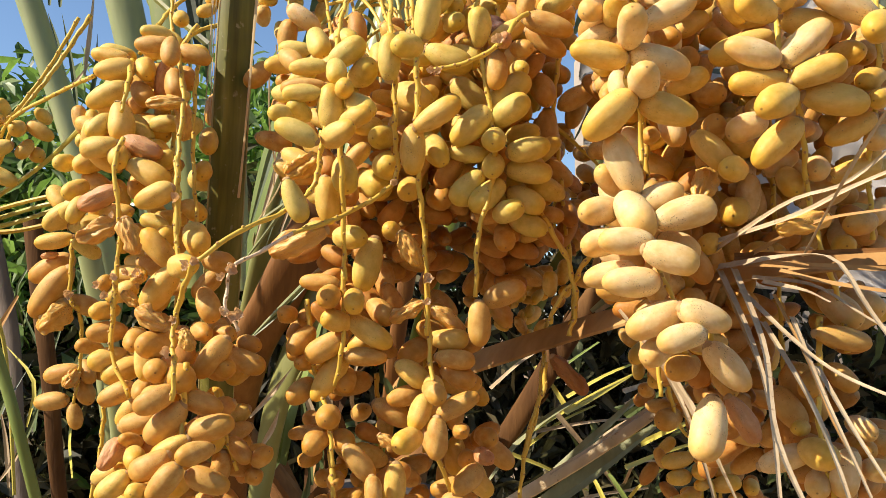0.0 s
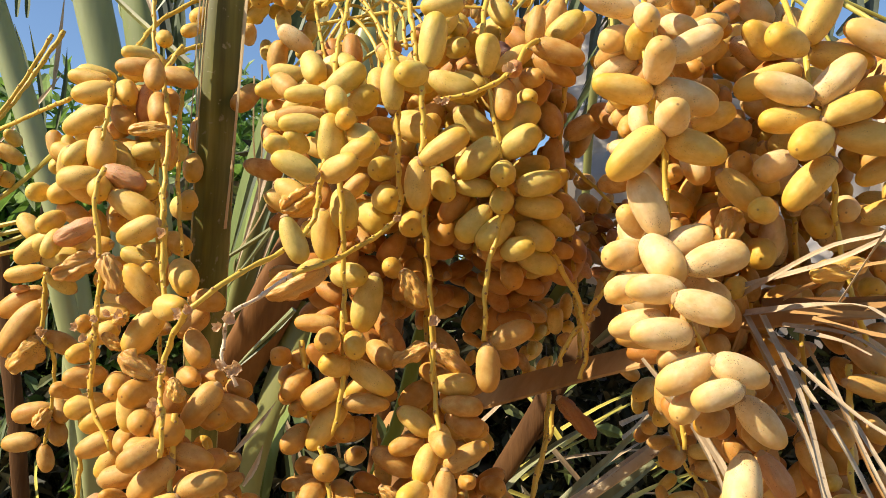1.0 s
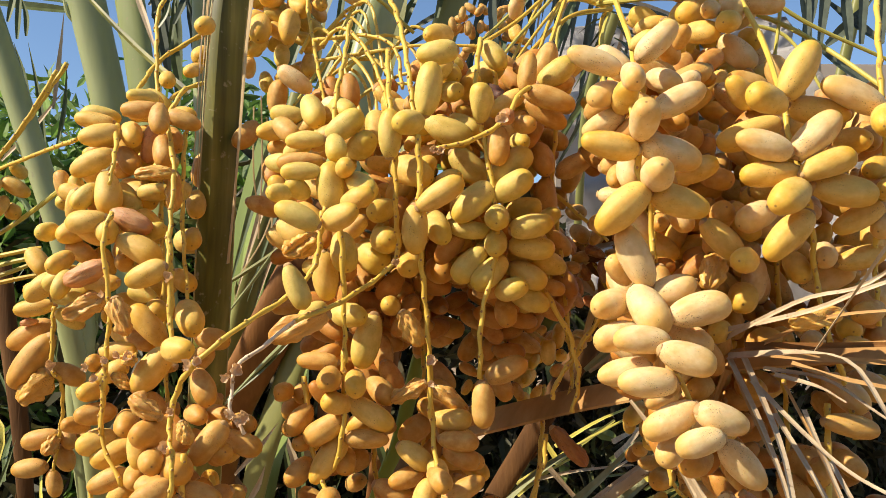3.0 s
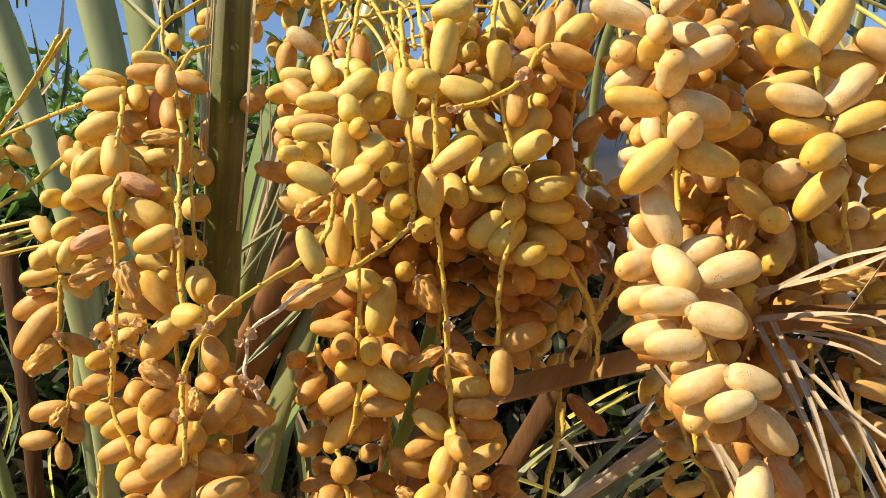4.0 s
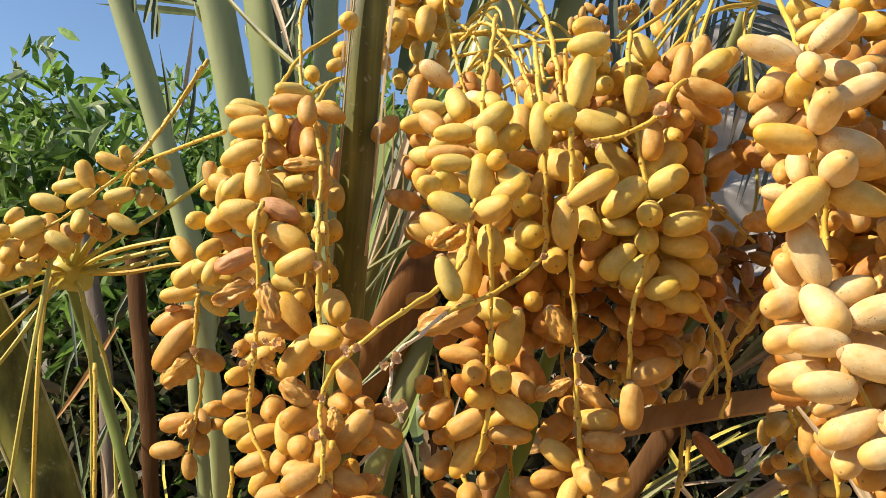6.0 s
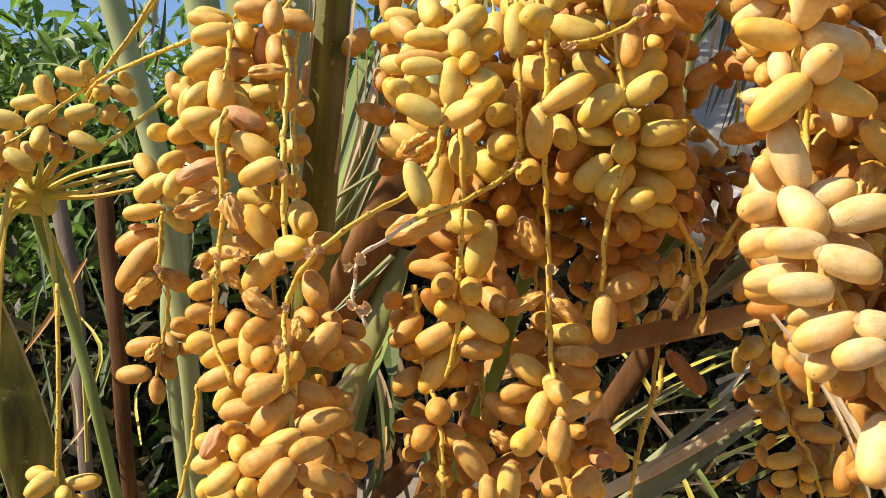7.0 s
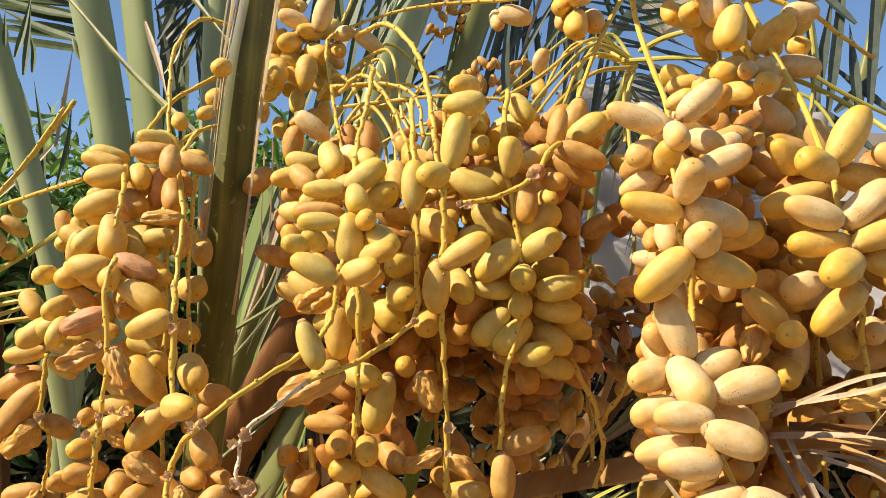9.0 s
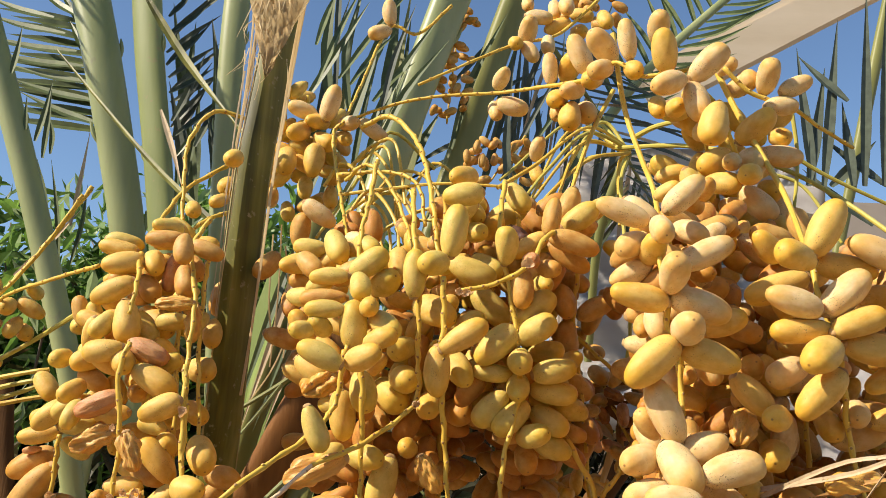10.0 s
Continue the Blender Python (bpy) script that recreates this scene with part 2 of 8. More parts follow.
# shrub leaves darkened in colour to stand for the deep shade under the canopy
LEAF_SHADED = leafy("shrub_leaf_shaded", [(0.0, (0.035, 0.03, 0.014)), (0.5, (0.065, 0.062, 0.022)), (0.8, (0.13, 0.10, 0.045)), (1.0, (0.17, 0.22, 0.06))], 30, 0.55, 0.25)
BARK = streaked("bark", [(0.25, (0.10, 0.07, 0.05)), (0.8, (0.30, 0.25, 0.20))], 16, (1, 1, 0.25), 0.85, 0.8, 0.01)
WALL = streaked("plaster", [(0.25, (0.36, 0.30, 0.24)), (0.8, (0.50, 0.43, 0.35))], 3, (1, 1, 1), 0.85, 0.3, 0.004)
CLOTH = streaked("canvas", [(0.25, (0.46, 0.42, 0.38)), (0.8, (0.68, 0.65, 0.61))], 8, (1, 1, 1), 0.8, 0.2, 0.003)
BEAM = streaked("painted_beam", [(0.25, (0.58, 0.46, 0.30)), (0.8, (0.74, 0.62, 0.45))], 12, (0.2, 1, 1), 0.7, 0.3)
SOIL = streaked("sand", [(0.25, (0.245, 0.165, 0.090)), (0.8, (0.365, 0.255, 0.145))], 5, (1, 1, 1), 0.95, 0.8, 0.02)


# ---------------------------------------------------------------- builders
def part(name, bm, material, parent=None, label="", smooth=True):
    """One mesh object from a bmesh, under a thing or a part."""
    me = bpy.data.meshes.new(name)
    bm.to_mesh(me)
    bm.free()
    for f in me.polygons:
        f.use_smooth = smooth
    for x in (material if isinstance(material, (list, tuple)) else [material]):
        me.materials.append(x)
    ob = new(name, me)
    ob.parent = parent
    if label:
        ob["label"] = label
    return ob


def thing(name, label, category, group="", kind="", at=(0, 0, 0)):
    ob = new(name)
    ob.location = at
    ob.empty_display_size = 0.02
    return tagged(ob, label, category, group, kind)


def curve_points(pts, n):
    """n points along a Catmull-Rom curve through pts."""
    p = [Vector(q) for q in pts]
    p = [2 * p[0] - p[1]] + p + [2 * p[-1] - p[-2]]
    segs = len(p) - 3
    out = []
    for i in range(n):
        s = i / (n - 1) * segs
        k = min(int(s), segs - 1)
        u = s - k
        a, b, c, d = p[k:k + 4]
        out.append(0.5 * (2 * b + (c - a) * u + (2 * a - 5 * b + 4 * c - d) * u * u + (3 * b - a - 3 * c + d) * u ** 3))
    return out


ROUND = [(math.cos(a * math.tau / 8) / 2, math.sin(a * math.tau / 8) / 2) for a in range(8)]
BLADE = [(-0.5, 0.35), (0.0, 0.0), (0.5, 0.35), (0.0, -0.10)]
RIBBED = [(-0.5, 0.10), (-0.46, 0.30), (-0.22, 0.40), (0.0, 0.43), (0.22, 0.40), (0.46, 0.30), (0.5, 0.10), (0.36, -0.25), (0.0, -0.45), (-0.36, -0.25)]
KEEL = [(-0.5, -0.05), (-0.28, 0.24), (0.06, 0.40), (0.30, 0.22), (0.5, -0.05), (0.34, -0.26), (0.0, -0.40), (-0.34, -0.26)]
LEFT_KEEL = [(-0.5, -0.06), (-0.47, 0.06), (-0.30, 0.15), (0.0, 0.27), (0.20, 0.34), (0.30, 0.33), (0.46, 0.12), (0.5, -0.06), (0.36, -0.28), (0.0, -0.40), (-0.34, -0.30)]
BOWED = [(0.5 * math.copysign(abs(math.cos(a)) ** 0.85, math.cos(a)), 0.42 * math.copysign(abs(math.sin(a)) ** 0.9, math.sin(a))) for a in (k * math.tau / 18 for k in range(18))]
FLAT = [(-0.5, 0.0), (0.0, 0.10), (0.5, 0.0), (0.0, -0.10)]


def sweep(bm, pts, width, profile, n=12, face=(0, -1, 0), depth=1.0, taper=None, rough=0.0, rng=None):
    """A profile carried along a curve; face is the way its broad side looks; depth scales its thickness."""
    line = curve_points(pts, n) if n else [Vector(q) for q in pts]
    n = len(line)
    rows = []
    face = Vector(face)
    for i, p in enumerate(line):
        t = (line[min(i + 1, n - 1)] - line[max(i - 1, 0)]).normalized()
        side = t.cross(face)
        if side.length < 1e-4:
            side = t.cross(Vector((1, 0, 0)))
        side.normalize()
        nor = side.cross(t)
        w = width * (taper(i / (n - 1)) if taper else 1.0)
        row = []
        for a, b in profile:
            j = 1 + (rng.uniform(-rough, rough) if rough else 0)
            row.append(bm.verts.new(p + side * a * w * j + nor * b * w * depth * j))
        rows.append(row)
    m = len(profile)
    for r0, r1 in zip(rows, rows[1:]):
        for k in range(m):
            bm.faces.new((r0[k], r0[(k + 1) % m], r1[(k + 1) % m], r1[k]))
    bm.faces.new(rows[0][::-1])
    bm.faces.new(rows[-1])
    return line


def swept(name, pts, width, profile, material, parent=None, label="", **kw):
    bm = bmesh.new()
    sweep(bm, pts, width, profile, **kw)
    bmesh.ops.recalc_face_normals(bm, faces=bm.faces)
    for e in bm.edges:
        e.smooth = len(e.link_faces) != 2 or e.calc_face_angle() < 0.62
    return part(name, bm, material, parent, label)


def pointed(u):
    return max(0.04, min(1.0, 0.45 + 2.2 * u) * min(1.0, (1 - u) * 2.0 + 0.02))


def stalky(u):
    return 1.0 - 0.25 * u


# ---------------------------------------------------------------- dates
rng = random.Random(7)


def date_mesh(name, skin, seed, wrinkled=0.0, fat=0.0, bend=0.0):
    """A date one unit long and wide, its stalk end at z = -0.5 and its tip at 0.5, with the dry calyx cap."""
    r = random.Random(seed)
    bm = bmesh.new()
    sides, rings = (40, 28) if wrinkled > 0.08 else (20, 15)
    rows = []
    waves = [(r.randint(3, 6), r.uniform(0, 6.28), r.uniform(0.5, 1.0)) for _ in range(3)]
    for i in range(1, rings):
        u = i / rings
        ang = u * math.pi
        z = -0.5 * math.copysign(abs(math.cos(ang)) ** 0.95, math.cos(ang))
        rad = 0.5 * math.sin(ang) ** 0.76 * (1 + fat * z)
        row = []
        for k in range(sides):
            a = k * math.tau / sides
            q = rad * (1 + 0.10 * noise.noise((1.1 * math.cos(a), 1.1 * math.sin(a), 1.6 * z + seed)) + 0.03 * noise.noise((2.6 * math.cos(a), 2.6 * math.sin(a), 4 * z + seed)))
            if wrinkled:
                q *= 1 - wrinkled * (0.5 + 0.5 * sum(w * math.sin(f * a + p + 5 * z * w) for f, p, w in waves) / 2)
                q *= 1 - wrinkled * 0.9 * noise.noise((2.2 * math.cos(a), 2.2 * math.sin(a), 3.5 * z + seed)) - wrinkled * 1.5 * (0.35 - abs(noise.noise((2.4 * math.cos(a), 2.4 * math.sin(a), 3.0 * z + 2 * seed)))) - wrinkled * 0.7 * (0.3 - abs(noise.noise((5 * math.cos(a), 5 * math.sin(a), 5 * z + seed))))
            row.append(bm.verts.new((q * math.cos(a) + bend * (0.25 - z * z), q * math.sin(a), z)))
        rows.append(row)
    for r0, r1 in zip(rows, rows[1:]):
        for k in range(sides):
            bm.faces.new((r0[k], r0[(k + 1) % sides], r1[(k + 1) % sides], r1[k]))
    tip = bm.verts.new((0, 0, 0.515))
    base = bm.verts.new((0, 0, -0.5))
    for k in range(sides):
        bm.faces.new((rows[-1][k], rows[-1][(k + 1) % sides], tip))
        bm.faces.new((base, rows[0][(k + 1) % sides], rows[0][k]))
    # calyx: three blunt lobes round the stalk end
    cap = []
    for ring, (rad, z) in enumerate(((0.20, -0.480), (0.16, -0.512), (0.08, -0.535))):
        cap.append([bm.verts.new((rad * (1 + 0.18 * math.cos(3 * k * math.tau / 12)) * math.cos(k * math.tau / 12),
                                  rad * (1 + 0.18 * math.cos(3 * k * math.tau / 12)) * math.sin(k * math.tau / 12), z)) for k in range(12)])
    for r0, r1 in zip(cap, cap[1:]):
        for k in range(12):
            bm.faces.new((r0[k], r1[k], r1[(k + 1) % 12], r0[(k + 1) % 12])).material_index = 1
    bm.faces.new(cap[-1]).material_index = 1
    bmesh.ops.recalc_face_normals(bm, faces=bm.faces)
    me = bpy.data.meshes.new(name)
    bm.to_mesh(me)
    bm.free()
    for f in me.polygons:
        f.use_smooth = True
    me.materials.append(skin)
    me.materials.append(CALYX)
    return me


DATES = {}
for kind, wr in (('y', 0.0), ('o', 0.0), ('g', 0.0), ('c', 0.0), ('p', 0.10), ('s', 0.34), ('w', 0.30), ('b', 0.25), ('i', 0.0), ('k', 0.25)):
    DATES[kind] = [date_mesh("date", SKIN[kind], 10 * v + ord(kind), wr if v < 3 else wr * 1.3, (-0.22, 0.0, 0.15, 0.3, -0.1, 0.08)[v], (0.0, 0.14, -0.08, 0.2, 0.06, -0.16)[v]) for v in range(6)]
for v, m in enumerate([date_mesh("date", SKIN[k], 77 + i, 0.05, 0.1, 0.1) for i, k in enumerate("yo")]):
    DATES["yo"[v]].append(m)
PLACED = []


def date(parent, c, d, length, width, kind):
    """One date: centre, the way its tip points, length and width."""
    ob = new("date", rng.choice(DATES[kind]))
    ob.parent = parent
    turn = Vector(d).to_track_quat('Z', 'Y').to_matrix().to_4x4() @ Matrix.Rotation(rng.uniform(0, 6.28), 4, 'Z')
    ob.matrix_basis = Matrix.Translation(c) @ turn @ Matrix.Diagonal((width, width * rng.uniform(0.93, 1.0), length, 1))
    h = max(length - width, 0.001) / 2
    PLACED.append((Vector(c) - Vector(d) * h, Vector(c), Vector(c) + Vector(d) * h, width))
    return ob


def fruit(strand_ob, rows):
    """Dates of a strand: centre in mm, heading and rise of the tip in degrees, length and width in mm, kind of skin."""
    for x, y, z, az, el, length, width, kind in rows:
        a, e = radians(az), radians(el)
        d = Vector((math.cos(e) * math.cos(a), math.cos(e) * math.sin(a), math.sin(e)))
        date(strand_ob, Vector((x, y, z)) / 1000, d, length / 1000, width / 1000, kind)


def strand(bunch, pts, thick=0.0046, material=None, knob=0.22):
    """A fruiting strand: a knobbly zigzag stem through pts (mm), with round scars where dates have dropped."""
    bm = bmesh.new()
    pts = [Vector(p) / 1000 for p in pts]
    length = sum((b - a).length for a, b in zip(pts, pts[1:]))
    n = max(8, int(length / 0.0055))
    line = curve_points(pts, n)
    ph = rng.uniform(0, 6)
    for i, p in enumerate(line):
        p += Vector((math.sin(i * 1.25 + ph), 0.6 * math.cos(i * 0.8 + ph), 0)) * 0.0030 * knob
    r0 = random.Random(rng.random())
    bulge = [1 + (knob if i % 3 == 1 else 0.0) + r0.uniform(-0.1, 0.1) for i in range(n)]
    sweep(bm, line, thick, ROUND, n=0, taper=lambda u: bulge[min(n - 1, int(u * (n - 1) + 0.5))] * (1.05 - 0.25 * u))
    scars = []
    for i in range(1, n - 1, 3):
        t = (line[i + 1] - line[i - 1]).normalized()
        out = (Vector((r0.uniform(-1, 1), -1, r0.uniform(-0.4, 0.4)))).normalized()
        out = (out - t * out.dot(t)).normalized()
        c = line[i] + out * thick * 0.56
        made = bmesh.ops.create_cone(bm, cap_ends=True, segments=8, radius1=0.0015, radius2=0.0011, depth=0.0008,
                                     matrix=Matrix.Translation(c) @ out.to_track_quat('Z', 'Y').to_matrix().to_4x4())
        scars += list({f for v in made["verts"] for f in v.link_faces})
    bmesh.ops.recalc_face_normals(bm, faces=bm.faces)
    for f in scars:
        f.material_index = 1 if len(f.verts) > 4 else 0
    return part("strand", bm, [material or STEM, CALYX], bunch)


EYE_LINE = Vector((-0.03, 0.06, 1.57))


def seen_at(p):
    v = Vector(p) - EYE_LINE
    return v.x / v.y, v.z / v.y


# open lanes between the bunches, where the petiole and the dark of the crown show
LANES = [(seen_at((0.004, 1.06, 1.550)), seen_at((-0.043, 1.049, 1.385)), 0.024), (seen_at((-0.201, 0.972, 2.117)), seen_at((-0.251, 0.972, 1.562)), 0.036), (seen_at((-0.164, 0.900, 1.507)), seen_at((-0.132, 0.900, 1.301)), 0.036)]


def pack(strand_ob, centre, half, count, kinds="yo", size=0.037, covered=True):
    """Dates that fill the inside of a bunch behind its outer ones, none touching another."""
    centre = Vector(centre)
    done = tries = 0
    while done < count and tries < count * 60:
        tries += 1
        q = Vector((rng.uniform(-1, 1), rng.uniform(-1, 1), rng.uniform(-1, 1)))
        if q.x * q.x + q.y * q.y > 1:
            continue
        c = centre + Vector((q.x * half[0], q.y * half[1], q.z * half[2]))
        d = Vector((rng.uniform(-1, 1), rng.uniform(-0.5, 0.2), rng.uniform(-1.0, 0.6))).normalized()
        v = c - EYE_LINE
        near = [p for p in PLACED if p[1].y < c.y and abs((p[1] - EYE_LINE).x / (p[1] - EYE_LINE).y - v.x / v.y) < 0.027 and abs((p[1] - EYE_LINE).z / (p[1] - EYE_LINE).y - v.z / v.y) < 0.027]
        if covered and len(near) < 2:
            continue
        if covered and any(b0 > v.z / v.y > b1 and abs(v.x / v.y - (a0 + (a1 - a0) * (v.z / v.y - b0) / (b1 - b0))) < wide for (a0, b0), (a1, b1), wide in LANES):
            continue
        length = size * rng.uniform(0.85, 1.1)
        width = length * 0.56
        h = (length - width) / 2
        mine = (c - d * h, c, c + d * h)
        if any((b - c).length < 0.06 and min((m - o).length for m in mine for o in (a, b, e)) < (width + w) * 0.43 for a, b, e, w in PLACED):
            continue
        date(strand_ob, c, d, length, width, rng.choice(kinds))
        done += 1


# ---------------------------------------------------------------- ground, wall, awning
bm = bmesh.new()
cells = [-600, -120, -40, -12, -6, -4, -3, -2, -1, 0, 1, 2, 3, 4, 6, 12, 40, 120, 600]
grid = [[bm.verts.new((x, y, 0.03 * noise.noise((x * 0.9, y * 0.9, 0)))) for x in cells] for y in cells]
for r0, r1 in zip(grid, grid[1:]):
    for k in range(len(cells) - 1):
        bm.faces.new((r0[k], r0[k + 1], r1[k + 1], r1[k]))
tagged(part("ground", bm, SOIL), "dry bare sandy brown garden soil", "ground", kind="structure")


def box(bm, lo, hi, bevel=0.0):
    made = bmesh.ops.create_cube(bm, size=1.0)
    for v in made["verts"]:
        v.co = Vector([(lo[i] + hi[i]) / 2 + v.co[i] * (hi[i] - lo[i]) for i in range(3)])
    if bevel:
        bmesh.ops.bevel(bm, geom=list({e for v in made["verts"] for e in v.link_edges}), offset=bevel, segments=2, affect='EDGES')


bm = bmesh.new()
box(bm, (0.62, 3.6, 0), (7.0, 3.85, 2.70), 0.01)
tagged(part("wall_back", bm, WALL, smooth=False), "beige plastered garden wall behind the palm", "wall", kind="structure")

# added wall behind the camera, never in view, that holds back sky light
bm = bmesh.new()
box(bm, (-7.0, -5.0, 0), (3.05, -4.75, 3.2), 0.01)
tagged(part("wall_unseen", bm, WALL, smooth=False), "plain beige wall, unseen behind the camera, added to cut sky light", "wall", kind="structure")

awning = thing("awning", "off-white canvas awning with a beige painted beam", "awning", at=(1.6, 2.6, 2.2))
bm = bmesh.new()
swept_beam = [(0.866, 3.000, 2.906), (1.184, 3.000, 3.087), (1.634, 3.000, 3.349), (2.181, 3.000, 3.665)]
sweep(bm, swept_beam, 0.14, [(-0.5, -0.3), (0.5, -0.3), (0.5, 0.3), (-0.5, 0.3)], n=6)
bmesh.ops.recalc_face_normals(bm, faces=bm.faces)
sweep(bm, [Vector(q) + Vector((0.0, 0.03, 0.085)) for q in swept_beam], 0.05, [(-0.5, -1.4), (0.5, -1.4), (0.5, 1.2), (-0.5, 1.2)], n=6)
bmesh.ops.recalc_face_normals(bm, faces=bm.faces)
ob = part("beam", bm, BEAM, None, "beige painted wooden beam", smooth=False)
ob.parent, ob.matrix_parent_inverse = awning, Matrix.Translation((-1.6, -2.6, -2.2))

bm = bmesh.new()
c0, c1, c2 = Vector((0.504, 3.000, 2.595)), Vector((1.172, 2.520, 2.523)), Vector((0.449, 2.400, 1.825))
rows = []
for i in range(41):
    v = i / 40
    row = []
    for k in range(25):
        u = k / 24
        fold = 0.05 * math.sin(v * 21 + u * 3) + 0.025 * math.sin(v * 47 + u * 5) + 0.02 * noise.noise((u * 5, v * 9, 0))
        row.append(bm.verts.new(c0 + (c1 - c0) * u + (c2 - c0) * v * 1.25 + Vector((0, -1, 0.4)) * fold ))
    rows.append(row)
for r0, r1 in zip(rows, rows[1:]):
    for k in range(24):
        bm.faces.new((r0[k], r0[k + 1], r1[k + 1], r1[k]))
bmesh.ops.solidify(bm, geom=bm.faces[:], thickness=0.004)
bmesh.ops.recalc_face_normals(bm, faces=bm.faces)
ob = part("canvas", bm, CLOTH, None, "creased off-white canvas sheet")
ob.parent, ob.matrix_parent_inverse = awning, Matrix.Translation((-1.6, -2.6, -2.2))
for x in (1.72, 2.6):
    bm = bmesh.new()
    sweep(bm, [(x, 2.95, -0.05), (x, 2.95, 2.30 if x < 2 else 2.75)], 0.08, [(-0.5, -0.5), (0.5, -0.5), (0.5, 0.5), (-0.5, 0.5)], n=3)
    ob = part("post", bm, BEAM, None, smooth=False)
    ob.parent, ob.matrix_parent_inverse = awning, Matrix.Translation((-1.6, -2.6, -2.2))

# ---------------------------------------------------------------- trees and shrubs behind
def leaf_cloud(name, spots, per, spread, size, material, parent, seed, droop=0.3):
    """Many folded pointed leaves in clumps round the spots, one mesh."""
    g = np.random.default_rng(seed)
    spots = np.array(spots)
    n = len(spots) * per
    c = np.repeat(spots, per, axis=0) + g.normal(0, 1, (n, 3)) * spread
    d = g.normal(0, 1, (n, 3)) + np.array((0, -0.2, -droop))
    d /= np.linalg.norm(d, axis=1)[:, None]
    up = g.normal(0, 1, (n, 3)) + np.array((0, -0.3, 0.9))
    s = np.cross(d, up)
    s /= np.linalg.norm(s, axis=1)[:, None]
    u = np.cross(s, d)
    ln = (size * g.uniform(0.6, 1.25, n))[:, None]
    w = ln * 0.15
    v = np.stack([c, c + d * ln * 0.35 + s * w + u * w * 0.5, c + d * ln * 0.4, c + d * ln * 0.35 - s * w + u * w * 0.5,
                  c + d * ln * 0.72 + s * w * 0.7 + u * w * 0.1, c + d * ln * 0.75 - u * w * 0.3, c + d * ln * 0.72 - s * w * 0.7 + u * w * 0.1, c + d * ln - u * w * 1.2], axis=1).reshape(-1, 3)
    faces = []
    for i in range(n):
        o = 8 * i
        faces += [(o, o + 1, o + 2), (o, o + 2, o + 3), (o + 1, o + 4, o + 5, o + 2), (o + 2, o + 5, o + 6, o + 3), (o + 4, o + 7, o + 5), (o + 5, o + 7, o + 6)]
    me = bpy.data.meshes.new(name)
    me.from_pydata(v.tolist(), [], faces)
    me.materials.append(material)
    ob = new(name, me)
    ob.parent = parent
    return ob


def branch_tree(name, base, height, lean, limbs, crown, label, seed, per=20, spread=0.10, size=0.12, leaf=None):
    """A tree: tapered trunk, limbs that fork into twigs, and clumps of leaves at the twigs. crown: half widths and the height of its foot."""
    r = random.Random(seed)
    base = Vector(base)
    tree = thing(name, label, "tree", at=base)
    bm = bmesh.new()
    top = Vector((lean[0], lean[1], height))
    sweep(bm, [(0, 0, -0.05), (lean[0] * 0.2 + 0.03, lean[1] * 0.3, height * 0.4), tuple(top * 0.9)], height * 0.05, ROUND, n=9, taper=lambda u: 1.1 - 0.75 * u)
    bmesh.ops.recalc_face_normals(bm, faces=bm.faces)
    part("trunk", bm, BARK, tree)
    spots = []
    bm = bmesh.new()
    for i in range(limbs):
        z0 = height * r.uniform(0.2, 0.85)
        a = Vector((lean[0] * z0 / height, lean[1] * z0 / height, z0))
        for f in range(3):
            e = Vector((r.uniform(-crown[0], crown[0]), r.uniform(-crown[1], crown[1]), r.uniform(crown[2], height * 1.12)))
            mid = a.lerp(e, 0.5) + Vector((r.uniform(-0.1, 0.1), r.uniform(-0.1, 0.1), 0.12))
            sweep(bm, [a, mid, e], height * 0.010, ROUND[::2], n=6, taper=lambda u: 1.1 - 0.9 * u)
            for q in (0.45, 0.6, 0.75, 0.88, 1.0):
                spots.append(a.lerp(mid, q * 2) if q < 0.5 else mid.lerp(e, q * 2 - 1))
                spots[-1] = spots[-1] + Vector((r.gauss(0, 0.09), r.gauss(0, 0.09), r.gauss(0, 0.09)))
    bmesh.ops.recalc_face_normals(bm, faces=bm.faces)
    part("branchwork", bm, BARK, tree)
    crown_ob = leaf_cloud("crown", [tuple(s) for s in spots], per, spread, size, leaf or LEAF, tree, seed)
    crown_ob["kind"] = "stuff"
    return tree


branch_tree("shade_tree", (-1.5, 3.0, 0), 2.17, (0.1, 0.1), 26, (0.95, 0.5, 0.7), "leafy green shade tree behind the palm fronds", 3, 44, 0.085, 0.105)
branch_tree("shade_tree", (-2.5, 3.4, 0), 2.12, (0.1, 0.1), 26, (1.0, 0.6, 0.7), "leafy green tree behind the palm fronds", 5, 44, 0.085, 0.105)
branch_tree("shade_tree", (-0.75, 3.6, 0), 2.27, (0.0, 0.1), 24, (0.75, 0.4, 0.8), "leafy green tree between the petioles", 6, 40, 0.085, 0.105)
# shrubs whose leaf colour carries the shade of the low background
branch_tree("shrub", (-1.3, 2.75, 0), 1.35, (0.0, 0.1), 16, (0.9, 0.3, 0.15), "dense shrub low behind the fronds, its leaves coloured as in shade", 7, 24, leaf=LEAF_SHADED)
branch_tree("shrub", (-0.6, 3.0, 0), 1.75, (0.0, 0.1), 18, (0.8, 0.4, 0.2), "dense green shrub behind the bunches, its leaves coloured as in shade", 8, 24, leaf=LEAF_SHADED)
branch_tree("shrub", (0.5, 3.0, 0), 1.62, (0.0, 0.1), 16, (0.8, 0.4, 0.15), "dense green shrub behind the bunches, its leaves coloured as in shade", 9, 24, leaf=LEAF_SHADED)
